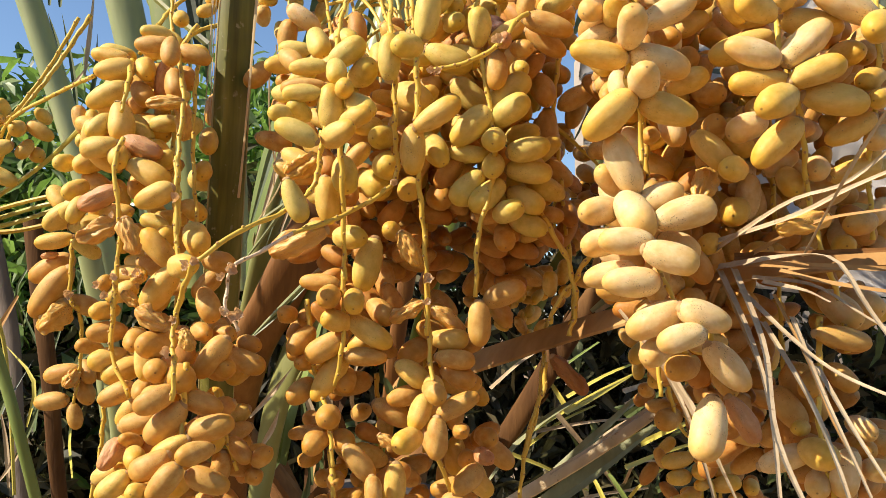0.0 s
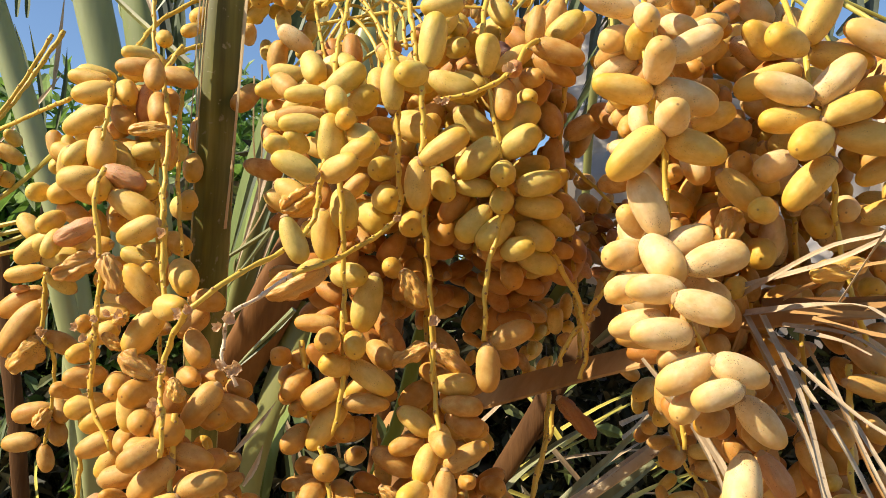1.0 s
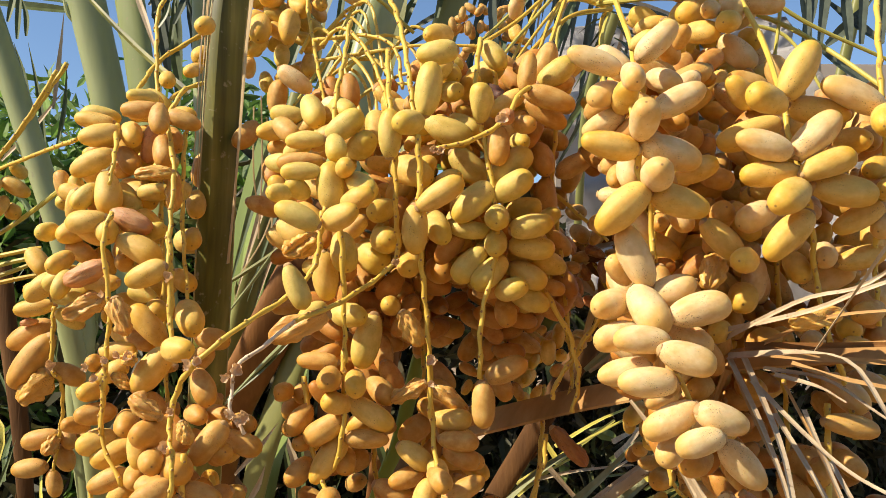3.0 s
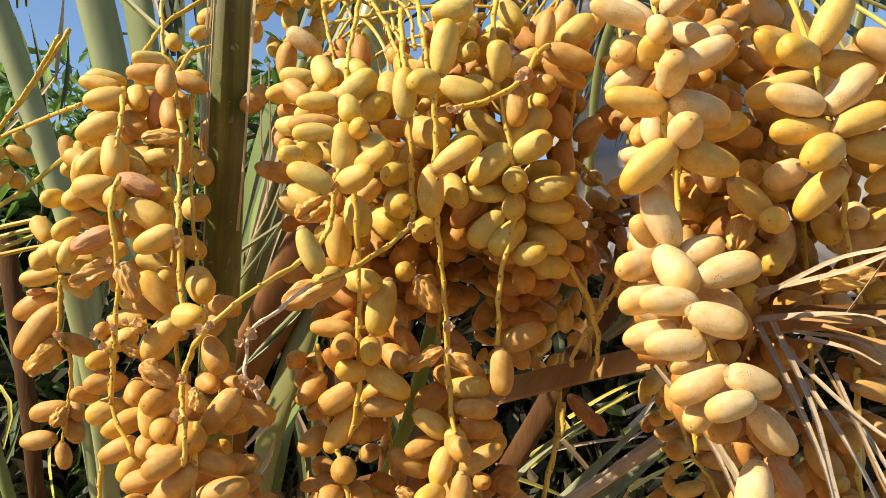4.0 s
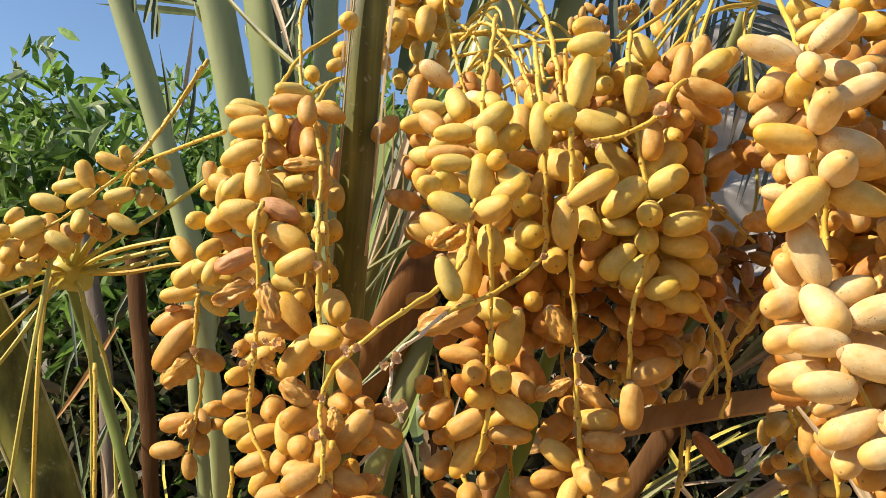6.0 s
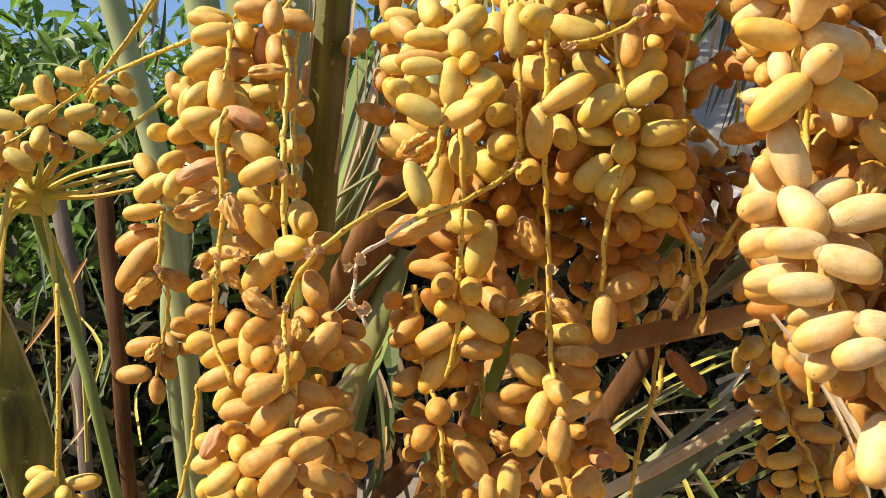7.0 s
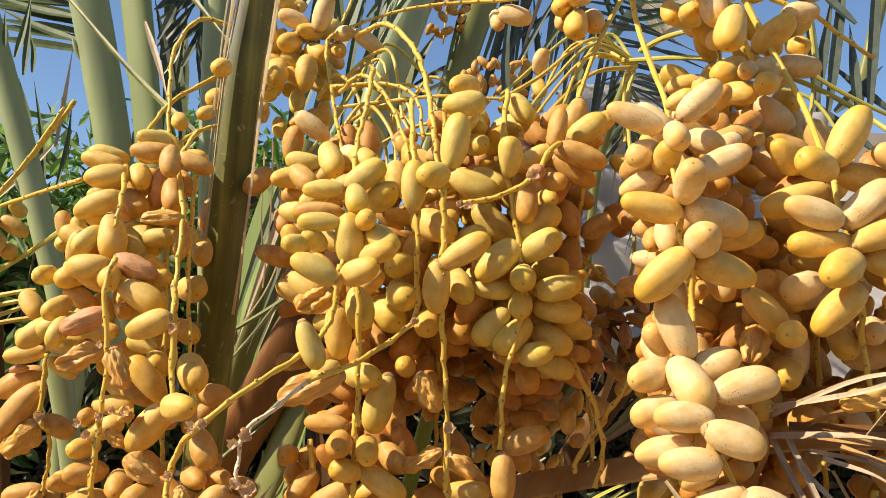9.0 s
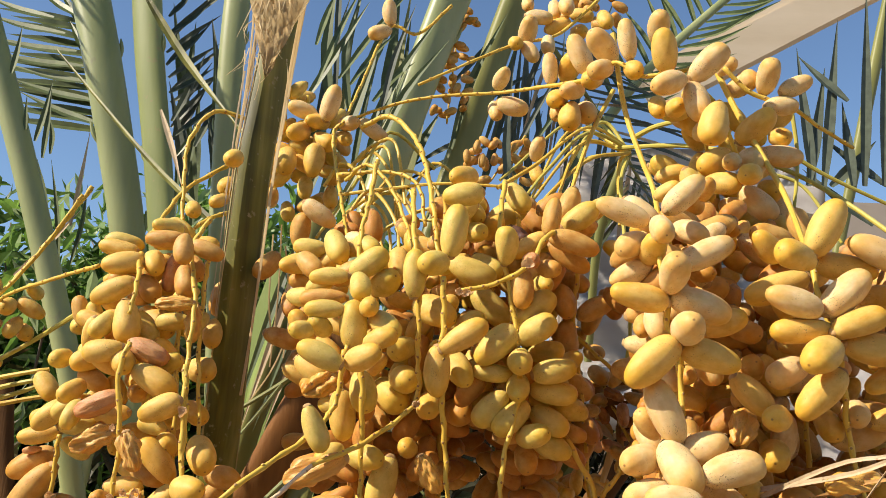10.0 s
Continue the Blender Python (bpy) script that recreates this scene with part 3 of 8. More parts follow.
branch_tree("shrub", (1.5, 2.9, 0), 1.45, (0.0, 0.1), 14, (0.7, 0.3, 0.15), "dense green shrub by the wall, its leaves coloured as in shade", 12, 24, leaf=LEAF_SHADED)


# ---------------------------------------------------------------- palm: trunk and fronds
palm = thing("date_palm", "rough brown palm trunk clad in old leaf bases", "palm", at=(-0.15, 1.75, 0))
bm = bmesh.new()
sweep(bm, [(0, 0, -0.05), (0.02, 0, 0.6), (0.05, -0.05, 1.15)], 0.34, ROUND, n=8)
bmesh.ops.recalc_face_normals(bm, faces=bm.faces)
part("trunk", bm, BARK, palm)
for i in range(26):
    a, z = i * 2.4, 0.1 + i * 0.042
    o = Vector((math.cos(a), math.sin(a), 0))
    swept("leaf_base", [o * 0.13 + Vector((0, 0, z)), o * 0.2 + Vector((0, 0, z + 0.1)), o * 0.26 + Vector((0, 0, z + 0.2))], 0.12, RIBBED, SHEATH, palm,
          n=5, face=tuple(o), depth=0.4, taper=lambda u: 1 - 0.5 * u)


def frond(label, pts, width, material, depth=0.55, n=14, face=(0, -1, 0), taper=stalky, profile=None, margin=None):
    """A petiole; a near one has a thin dry margin along each of its two edges, a far one is smooth and waxy."""
    th = thing("palm_frond", label, "palm frond", "fronds of the palm")
    swept("petiole", pts, width, profile or BOWED, material, th, n=2 * n, depth=depth * (1 if profile else 1.3), face=face, taper=taper)
    line = curve_points(pts, n)
    for s in (-1, 1) if profile else ():
        rim = []
        for i, p in enumerate(line):
            t = (line[min(i + 1, n - 1)] - line[max(i - 1, 0)]).normalized()
            rim.append(p + t.cross(Vector(face)).normalized() * s * 0.492 * width * taper(i / (n - 1)))
        swept("margin", rim, max(0.0028, width * 0.07), ROUND, margin or MARGIN, th, n=n, taper=lambda u: 1 - 0.3 * u)
    if not profile:
        # worn stubs of thorns on both edges
        for k in range(3, n - 2, 3):
            p, t = line[k], (line[k + 1] - line[k - 1]).normalized()
            side = t.cross(Vector(face)).normalized() * (-1 if k % 2 else 1)
            q = p + side * 0.46 * width * taper(k / (n - 1)) + t * 0.01 * (k % 3)
            up = -t if t.z < 0 else t
            swept("thorn_stub", [q - up * width * 0.25, q + side * width * 0.07, q + up * width * 0.30 + side * width * 0.10], width * 0.15, ROUND, material, th, n=6, taper=lambda u: 0.5 + 0.9 * u * (1 - u) * 2 - 0.25 * u)
    return th


def leaflet(th, pts, width, material=None, n=8, face=(0, -1, 0.3), name="leaflet", taper=pointed):
    return swept(name, pts, width, BLADE, material or LEAFLET, th, n=n, face=face, depth=0.5, taper=taper)


main = frond("thick olive-green petiole with a torn fibrous tan edge", [(-0.192, 0.996, 2.201), (-0.202, 0.984, 2.078), (-0.212, 0.978, 1.980), (-0.220, 0.972, 1.888), (-0.227, 0.972, 1.706), (-0.234, 0.984, 1.573), (-0.244, 1.008, 1.454), (-0.258, 1.056, 1.319)],
             0.0424, PETIOLE, 0.7, 34, (0.7, -1, 0), lambda u: 1.0, LEFT_KEEL)
# fibrous strips along its edges
r1 = random.Random(4)
edge = [Vector(q) for q in ((-0.227, 0.960, 2.109), (-0.231, 0.954, 2.019), (-0.233, 0.948, 1.947), (-0.239, 0.942, 1.865), (-0.245, 0.942, 1.726), (-0.249, 0.948, 1.608), (-0.252, 0.960, 1.551))]
for k in range(7):
    a = 0 if k % 3 else 1
    e = 5 - (k % 3)
    s = Vector(((k - 1) * 0.0014 + r1.uniform(-0.001, 0.001), -0.003 + r1.uniform(-0.003, 0.003), 0))
    swept("fibre_strip", [q + s + Vector((r1.uniform(-0.0025, 0.0025), 0, r1.uniform(-0.01, 0.01))) for q in edge[a:e]], r1.uniform(0.0012, 0.0035), FLAT, FIBRE if k % 4 else STRAW, main, n=18, taper=lambda u: 1.0 - 0.6 * u)
rim = [Vector(q) for q in ((-0.172, 0.960, 2.127), (-0.181, 0.954, 2.028), (-0.187, 0.948, 1.956), (-0.193, 0.942, 1.873), (-0.202, 0.942, 1.728), (-0.210, 0.948, 1.644))]
for k in range(3):
    swept("fibre_strip", [q + Vector((0.0016 * k + r1.uniform(-0.001, 0.001), -0.002 * k, 0)) for q in rim], 0.003, FLAT, FIBRE, main, n=18, taper=lambda u: 1.0 - 0.5 * u)
bm = bmesh.new()
o, ux, uz = Vector((-0.193, 0.930, 2.137)), Vector((-0.154, 0.930, 2.139)) - Vector((-0.193, 0.930, 2.137)), Vector((-0.202, 0.924, 1.959)) - Vector((-0.193, 0.930, 2.137))
uz *= 0.8
rows = []
for i in range(25):
    v = i / 24
    half = 0.9 if v < 0.3 else 0.9 - 1.2 * (v - 0.3)
    rows.append([bm.verts.new(o + ux * ((q / 12 * 2 - 1) * half - 0.15 * max(0, v - 0.45)) + uz * (v + (0.05 * noise.noise((q * 1.7, v * 4, 3)))) + Vector((0, -0.006 + 0.004 * noise.noise((q * 0.9, v * 13, 1)) + 0.003 * noise.noise((q * 2.3, v * 31, 5)), 0))) for q in range(13)])
for r0, r2 in zip(rows, rows[1:]):
    for q in range(12):
        bm.faces.new((r0[q], r0[q + 1], r2[q + 1], r2[q]))
bmesh.ops.solidify(bm, geom=bm.faces[:], thickness=0.002)
part("torn_sheath", bm, FIBRE, main, "torn papery tan leaf sheath")
for k in range(44):
    a = Vector((-0.203, 0.930, 2.054)) + Vector((r1.uniform(-0.028, 0.022), r1.uniform(-0.012, 0.0), r1.uniform(-0.04, 0.05)))
    b = a + Vector((r1.uniform(-0.02, 0.004), r1.uniform(-0.01, 0.0), -r1.uniform(0.02, 0.06)))
    swept("fibre", [a, a.lerp(b, 0.5) + Vector((r1.uniform(-0.01, 0.01), -0.003, 0)), b], r1.uniform(0.0006, 0.0015), FLAT, FIBRE, main, n=5, taper=lambda u: 1 - 0.6 * u)

f1 = frond("pale grey-green petiole lit on one side", [(-0.912, 1.632, 2.423), (-0.831, 1.632, 2.208), (-0.737, 1.632, 1.948), (-0.626, 1.632, 1.602), (-0.625, 1.632, 1.426), (-0.584, 1.680, 1.058), (-0.518, 1.877, 0.219)], 0.0515, PETIOLE_GREY, 0.8, 18, (0.6, -1, 0))
f2 = frond("broad grey-green palm petiole against the sky", [(-0.759, 1.704, 2.578), (-0.689, 1.680, 2.358), (-0.638, 1.680, 2.163), (-0.588, 1.680, 1.941), (-0.535, 1.680, 1.564)], 0.0818, PETIOLE_GREY, 0.7, 14, (0.4, -1, 0))
f3 = frond("broad sunlit olive-green palm petiole", [(-0.595, 1.608, 2.528), (-0.567, 1.608, 2.330), (-0.526, 1.608, 2.096), (-0.494, 1.608, 1.875), (-0.464, 1.632, 1.566)], 0.0655, PETIOLE_LIT, 0.5, 14, (-0.3, -1, 0))
f4 = frond("slender grey-green palm petiole", [(-0.446, 1.800, 2.654), (-0.451, 1.800, 2.456), (-0.447, 1.800, 2.227), (-0.441, 1.800, 2.010), (-0.414, 1.800, 1.565)], 0.0617, PETIOLE_GREY, 0.7, 14)
f5 = frond("broad grey-green petiole leaning out against the sky", [(0.078, 1.800, 2.713), (0.011, 1.800, 2.507), (-0.058, 1.776, 2.275), (-0.125, 1.740, 2.008), (-0.164, 1.680, 1.744)], 0.0926, PETIOLE_GREY, 0.6, 14, (0.5, -1, 0))
f6 = frond("olive petiole leaning out against the sky", [(0.260, 1.980, 2.837), (0.181, 1.980, 2.609), (0.097, 1.944, 2.333), (0.022, 1.920, 2.070), (-0.033, 1.800, 1.758)], 0.0786, PETIOLE_OLIVE, 0.6, 14, (0.5, -1, 0))
f7 = frond("brown leaf base with a ragged edge", [(-0.123, 1.296, 1.748), (-0.171, 1.260, 1.650), (-0.223, 1.248, 1.542), (-0.276, 1.272, 1.434), (-0.322, 1.380, 1.237), (-0.396, 1.673, 0.672)], 0.0754, SHEATH, 0.35, 12, (0.5, -1, 0.2))
f8 = frond("green petiole with papery edges", [(-0.178, 1.320, 1.926), (-0.219, 1.308, 1.764), (-0.254, 1.296, 1.625), (-0.287, 1.320, 1.488)], 0.0392, PETIOLE_OLIVE, 0.5, 10, (0.5, -1, 0))
for dx in (-20, -6, 14, 30):
    e = Vector((dx * 0.0009, -0.025, 0))
    leaflet(f8, [Vector((-0.185, 1.308, 1.896)) + e, Vector((-0.217, 1.296, 1.762)) + e * 1.2, Vector((-0.260, 1.284, 1.607)) + e], 0.012, STRAW if dx in (-6, 30) else LEAFLET, 8)
swept("thorn", [(-0.259, 1.200, 1.635), (-0.201, 1.188, 1.671), (-0.142, 1.164, 1.712)], 0.0099, ROUND, PETIOLE_OLIVE, f8, n=7, taper=lambda u: 0.5 + 0.5 * u)
for q, w, m2, fc in ((((-0.247, 1.440, 1.892), (-0.270, 1.440, 1.785), (-0.289, 1.440, 1.689), (-0.301, 1.440, 1.580)), 0.0509, LEAFLET_LIT, (-0.7, -1, 0.2)),
                     (((-0.204, 1.452, 1.881), (-0.232, 1.452, 1.759), (-0.263, 1.452, 1.662), (-0.290, 1.452, 1.571)), 0.0437, DRY_GREEN, (-0.5, -1, 0.2)),
                     (((-0.149, 1.464, 1.870), (-0.196, 1.464, 1.743), (-0.239, 1.464, 1.655), (-0.286, 1.464, 1.543)), 0.0556, LEAFLET_LIT, (-0.7, -1, 0.2)),
                     (((-0.167, 1.320, 1.560), (-0.191, 1.320, 1.476), (-0.217, 1.320, 1.383), (-0.230, 1.320, 1.291)), 0.0551, LEAFLET_LIT, (-0.6, -1, 0))):
    leaflet(f8, q, w, m2, 12, fc, taper=lambda u: 0.55 + 0.45 * math.sin(math.pi * min(1, 0.12 + u * 0.8)))
for q in (((-0.201, 1.188, 1.671), (-0.228, 1.200, 1.636), (-0.262, 1.212, 1.595)), ((-0.169, 1.188, 1.564), (-0.219, 1.200, 1.516), (-0.264, 1.200, 1.468))):
    swept("thorn", q, 0.0084, ROUND, PETIOLE_GREY, f8, n=7, taper=lambda u: 1 - 0.7 * u)
for q in (((-0.205, 1.116, 1.873), (-0.207, 1.140, 1.782), (-0.215, 1.164, 1.691)), ((-0.219, 1.140, 1.865), (-0.220, 1.152, 1.776), (-0.215, 1.176, 1.719)), ((-0.196, 1.200, 1.747), (-0.217, 1.200, 1.691), (-0.244, 1.200, 1.647)), ((-0.200, 1.128, 1.847), (-0.194, 1.164, 1.771), (-0.200, 1.176, 1.704))):
    swept("fibre", q, 0.0022, FLAT, FIBRE, f8, n=10)
f9 = frond("grey-green leaf base low in the crown", [(-0.167, 1.272, 1.575), (-0.185, 1.260, 1.503), (-0.221, 1.260, 1.398), (-0.247, 1.296, 1.296), (-0.264, 1.320, 1.174), (-0.291, 1.478, 0.729)], 0.0459, PETIOLE_OLIVE, 0.4, 10, (-0.5, -1, 0))
f10 = frond("pale green upright petiole", [(-0.541, 1.344, 1.608), (-0.510, 1.344, 1.485), (-0.487, 1.344, 1.364), (-0.482, 1.380, 1.226), (-0.474, 1.558, 0.755)], 0.0351, PETIOLE_GREY, 0.6, 10, (0.3, -1, 0))
f11 = frond("dry reddish-brown upright leaf base", [(-0.711, 1.500, 1.681), (-0.693, 1.500, 1.550), (-0.668, 1.500, 1.393), (-0.658, 1.536, 1.180), (-0.642, 1.714, 0.589)], 0.0334, SHEATH_DARK, 0.6, 10)
f12 = frond("slim green stalk arching down from the hub", [(-0.674, 1.212, 1.623), (-0.669, 1.248, 1.559), (-0.628, 1.260, 1.436), (-0.570, 1.260, 1.251), (-0.477, 1.380, 0.705)], 0.0195, LEAFLET_LIT, 0.7, 10, (0.5, -1, 0))
f13 = frond("wide olive-green petiole curving low", [(-0.783, 1.140, 1.593), (-0.728, 1.140, 1.503), (-0.669, 1.140, 1.393), (-0.618, 1.140, 1.271), (-0.536, 1.260, 0.826)], 0.0812, PETIOLE, 0.5, 10, (0.6, -0.8, 0.1), stalky, LEFT_KEEL)
fg = frond("flat yellow-green leaf stalk behind the lower dates", [(0.030, 1.12, 1.640), (0.009, 1.075, 1.570), (-0.006, 1.060, 1.520), (-0.028, 1.053, 1.434), (-0.045, 1.049, 1.395), (-0.075, 1.07, 1.300), (-0.13, 1.16, 1.05)], 0.0205, STALK_GREEN, 0.4, 12, (0.3, -1, 0))
fb = frond("narrow dark red-brown leaf base behind the lower dates", [(-0.020, 1.20, 1.640), (-0.034, 1.19, 1.560), (-0.046, 1.18, 1.480), (-0.055, 1.18, 1.400), (-0.09, 1.22, 1.12)], 0.026, SHEATH, 0.4, 10, (0.3, -1, 0))
f19 = frond("dark brown leaf base slanting behind the dry stalk", [(0.338, 1.150, 1.703), (0.268, 1.150, 1.608), (0.227, 1.150, 1.550), (0.185, 1.150, 1.490), (0.144, 1.150, 1.423), (0.103, 1.150, 1.359), (0.056, 1.150, 1.284)], 0.036, SHEATH_DARK, 0.5, 14, (-0.3, -1, 0.2))
leaflet(f19, [(0.198, 1.050, 1.632), (0.173, 1.050, 1.595), (0.149, 1.050, 1.561), (0.134, 1.050, 1.527), (0.118, 1.050, 1.486)], 0.036, LEAFLET_LIT, 12, (-0.4, -1, 0.3), taper=lambda u: 0.75 - 0.45 * u)
leaflet(f19, [(0.256, 1.040, 1.570), (0.224, 1.040, 1.544), (0.196, 1.040, 1.521)], 0.014, LEAFLET_GREY, 8, (-0.4, -1, 0.3), taper=lambda u: 1 - 0.6 * u)
leaflet(f19, [(0.251, 1.040, 1.552), (0.224, 1.040, 1.534), (0.201, 1.040, 1.519)], 0.011, STRAW, 8, (-0.4, -1, 0.3), taper=lambda u: 1 - 0.6 * u)
leaflet(f19, [(0.260, 1.040, 1.583), (0.236, 1.040, 1.561), (0.218, 1.040, 1.544)], 0.012, LEAFLET_GREY, 8, (-0.4, -1, 0.3), taper=lambda u: 1 - 0.6 * u)
leaflet(f19, [(0.210, 1.030, 1.603), (0.202, 1.030, 1.582), (0.195, 1.030, 1.561)], 0.012, FIBRE, 8, (-0.6, -1, 0.3), taper=lambda u: 1 - 0.5 * u)
f14 = frond("greyish old petiole in shade", [(-0.961, 1.800, 1.738), (-0.923, 1.800, 1.592), (-0.891, 1.800, 1.448), (-0.859, 1.800, 1.142), (-0.808, 1.920, 0.402)], 0.0356, BARK, 0.7, 10)

# thin dry leaflets that cross the petioles
cross = thing("dry_leaflets", "thin dry brown leaflets crossing the petioles", "dry leaflets")
leaflet(cross, [(-0.452, 1.200, 2.250), (-0.367, 1.176, 2.124), (-0.261, 1.104, 1.991)], 0.0125, PETIOLE, 9)
leaflet(cross, [(-0.261, 1.104, 1.991), (-0.273, 1.116, 2.006), (-0.282, 1.116, 2.013)], 0.0059, PETIOLE_OLIVE, 5)
leaflet(cross, [(-0.618, 1.320, 2.201), (-0.512, 1.260, 2.087), (-0.407, 1.200, 1.976), (-0.304, 1.140, 1.881)], 0.0101, PETIOLE, 12, taper=lambda u: 0.25 + 0.75 * u)
leaflet(cross, [(-0.423, 1.260, 2.082), (-0.393, 1.236, 2.015), (-0.363, 1.200, 1.944)], 0.0086, STRAW, 8)

# leaflets of the far fronds
leaflet(f2, [(-0.851, 1.860, 2.493), (-0.965, 1.896, 2.525), (-1.077, 1.920, 2.568)], 0.0184, LEAFLET, 8)
leaflet(f2, [(-0.820, 1.860, 2.450), (-0.945, 1.896, 2.474), (-1.068, 1.920, 2.510)], 0.0184, LEAFLET, 8)
leaflet(f2, [(-0.797, 1.860, 2.414), (-0.923, 1.896, 2.436), (-1.049, 1.920, 2.470)], 0.0184, LEAFLET, 8)
leaflet(f2, [(-0.773, 1.860, 2.374), (-0.889, 1.896, 2.401), (-1.006, 1.920, 2.440)], 0.0184, LEAFLET, 8)
leaflet(f2, [(-0.759, 1.860, 2.330), (-0.876, 1.896, 2.361), (-0.994, 1.920, 2.404)], 0.0184, LEAFLET, 8)
leaflet(f2, [(-0.742, 1.860, 2.273), (-0.856, 1.896, 2.317), (-0.970, 1.920, 2.373)], 0.0184, LEAFLET, 8)
leaflet(f2, [(-0.882, 1.860, 2.532), (-0.984, 1.896, 2.568), (-1.084, 1.920, 2.616)], 0.0184, LEAFLET, 8)
leaflet(f2, [(-0.793, 1.860, 2.496), (-0.855, 1.896, 2.569), (-0.915, 1.920, 2.655)], 0.0184, LEAFLET, 8)
leaflet(f2, [(-0.824, 1.860, 2.538), (-0.897, 1.896, 2.589), (-0.968, 1.920, 2.652)], 0.0184, LEAFLET, 8)
leaflet(f2, [(-0.779, 1.860, 2.426), (-0.829, 1.896, 2.490), (-0.877, 1.920, 2.567)], 0.0184, LEAFLET, 8)
leaflet(f3, [(-0.632, 1.920, 2.536), (-0.605, 1.980, 2.602), (-0.575, 2.040, 2.683)], 0.0178, LEAFLET_SHADED, 8)
leaflet(f3, [(-0.625, 1.920, 2.462), (-0.596, 1.980, 2.539), (-0.566, 2.040, 2.632)], 0.0178, LEAFLET_SHADED, 8)
leaflet(f3, [(-0.617, 1.920, 2.383), (-0.584, 1.980, 2.439), (-0.548, 2.040, 2.507)], 0.0178, LEAFLET_SHADED, 8)
leaflet(f3, [(-0.604, 1.920, 2.313), (-0.589, 1.980, 2.419), (-0.573, 2.040, 2.545)], 0.0178, LEAFLET_SHADED, 8)
leaflet(f3, [(-0.594, 1.920, 2.278), (-0.543, 1.980, 2.362), (-0.487, 2.040, 2.464)], 0.0178, LEAFLET_SHADED, 8)
leaflet(f3, [(-0.546, 1.920, 2.252), (-0.532, 1.980, 2.348), (-0.516, 2.040, 2.463)], 0.0178, LEAFLET_SHADED, 8)
leaflet(f3, [(-0.636, 1.920, 2.580), (-0.628, 1.980, 2.645), (-0.618, 2.040, 2.726)], 0.0178, LEAFLET_SHADED, 8)
leaflet(f1, [(-0.744, 1.560, 2.126), (-0.734, 1.560, 2.177), (-0.726, 1.560, 2.252)], 0.0123, LEAFLET, 8)
leaflet(f1, [(-0.726, 1.560, 2.094), (-0.725, 1.560, 2.155), (-0.727, 1.560, 2.241)], 0.0113, LEAFLET, 8)
leaflet(f1, [(-0.806, 1.560, 2.260), (-0.801, 1.560, 2.298), (-0.798, 1.560, 2.360)], 0.0123, LEAFLET, 8)
leaflet(f1, [(-0.708, 1.680, 1.994), (-0.700, 1.680, 2.082), (-0.693, 1.680, 2.197)], 0.0099, STRAW, 8)
leaflet(f1, [(-0.793, 1.620, 2.169), (-0.796, 1.620, 2.195), (-0.800, 1.620, 2.246)], 0.0085, LEAFLET, 8)
leaflet(f5, [(-0.185, 1.560, 2.279), (-0.120, 1.596, 2.404), (-0.050, 1.620, 2.514)], 0.0133, LEAFLET, 8)
leaflet(f5, [(-0.228, 1.560, 2.265), (-0.194, 1.596, 2.394), (-0.155, 1.620, 2.509)], 0.0133, LEAFLET, 8)
leaflet(f5, [(-0.162, 1.560, 2.268), (-0.123, 1.596, 2.348), (-0.081, 1.620, 2.410)], 0.0133, LEAFLET, 8)
leaflet(f5, [(-0.117, 1.560, 2.235), (-0.079, 1.596, 2.301), (-0.038, 1.620, 2.350)], 0.0133, LEAFLET, 8)
leaflet(f5, [(-0.233, 1.560, 2.348), (-0.219, 1.596, 2.436), (-0.202, 1.620, 2.506)], 0.0133, LEAFLET, 8)
leaflet(f6, [(0.061, 2.100, 2.517), (0.159, 2.124, 2.646), (0.264, 2.160, 2.774)], 0.0167, LEAFLET_SHADED, 8)
leaflet(f6, [(0.107, 2.100, 2.440), (0.207, 2.124, 2.525), (0.312, 2.160, 2.606)], 0.0167, LEAFLET_SHADED, 8)
leaflet(f6, [(0.154, 2.100, 2.348), (0.038, 2.124, 2.303), (-0.078, 2.160, 2.248)], 0.0167, LEAFLET_SHADED, 8)
leaflet(f6, [(0.214, 2.100, 2.242), (0.233, 2.124, 2.470), (0.256, 2.160, 2.705)], 0.0167, LEAFLET_SHADED, 8)
leaflet(f6, [(0.124, 2.100, 2.377), (0.037, 2.124, 2.341), (-0.050, 2.160, 2.297)], 0.0167, LEAFLET_SHADED, 8)
leaflet(f6, [(0.183, 2.100, 2.380), (0.283, 2.124, 2.480), (0.390, 2.160, 2.576)], 0.0167, LEAFLET_SHADED, 8)
leaflet(f6, [(0.258, 2.100, 2.290), (0.263, 2.124, 2.471), (0.272, 2.160, 2.654)], 0.0167, LEAFLET_SHADED, 8)
leaflet(f6, [(0.302, 2.100, 2.292), (0.294, 2.124, 2.440), (0.288, 2.160, 2.588)], 0.0167, LEAFLET_SHADED, 8)
f15 = frond("far palm frond with long hanging leaflets", [(1.460, 2.280, 3.172), (1.357, 2.280, 2.823), (1.257, 2.280, 2.461), (1.163, 2.280, 2.122)], 0.0393, PETIOLE_OLIVE, 0.7, 8)
leaflet(f15, [(1.158, 2.100, 2.282), (1.199, 2.124, 2.568), (1.250, 2.160, 2.898)], 0.0306, LEAFLET_SHADED, 8)
leaflet(f15, [(1.048, 2.100, 2.277), (1.097, 2.124, 2.518), (1.157, 2.160, 2.795)], 0.0306, LEAFLET_SHADED, 8)
leaflet(f15, [(1.021, 2.100, 2.276), (1.023, 2.124, 2.472), (1.032, 2.160, 2.702)], 0.0306, LEAFLET_SHADED, 8)
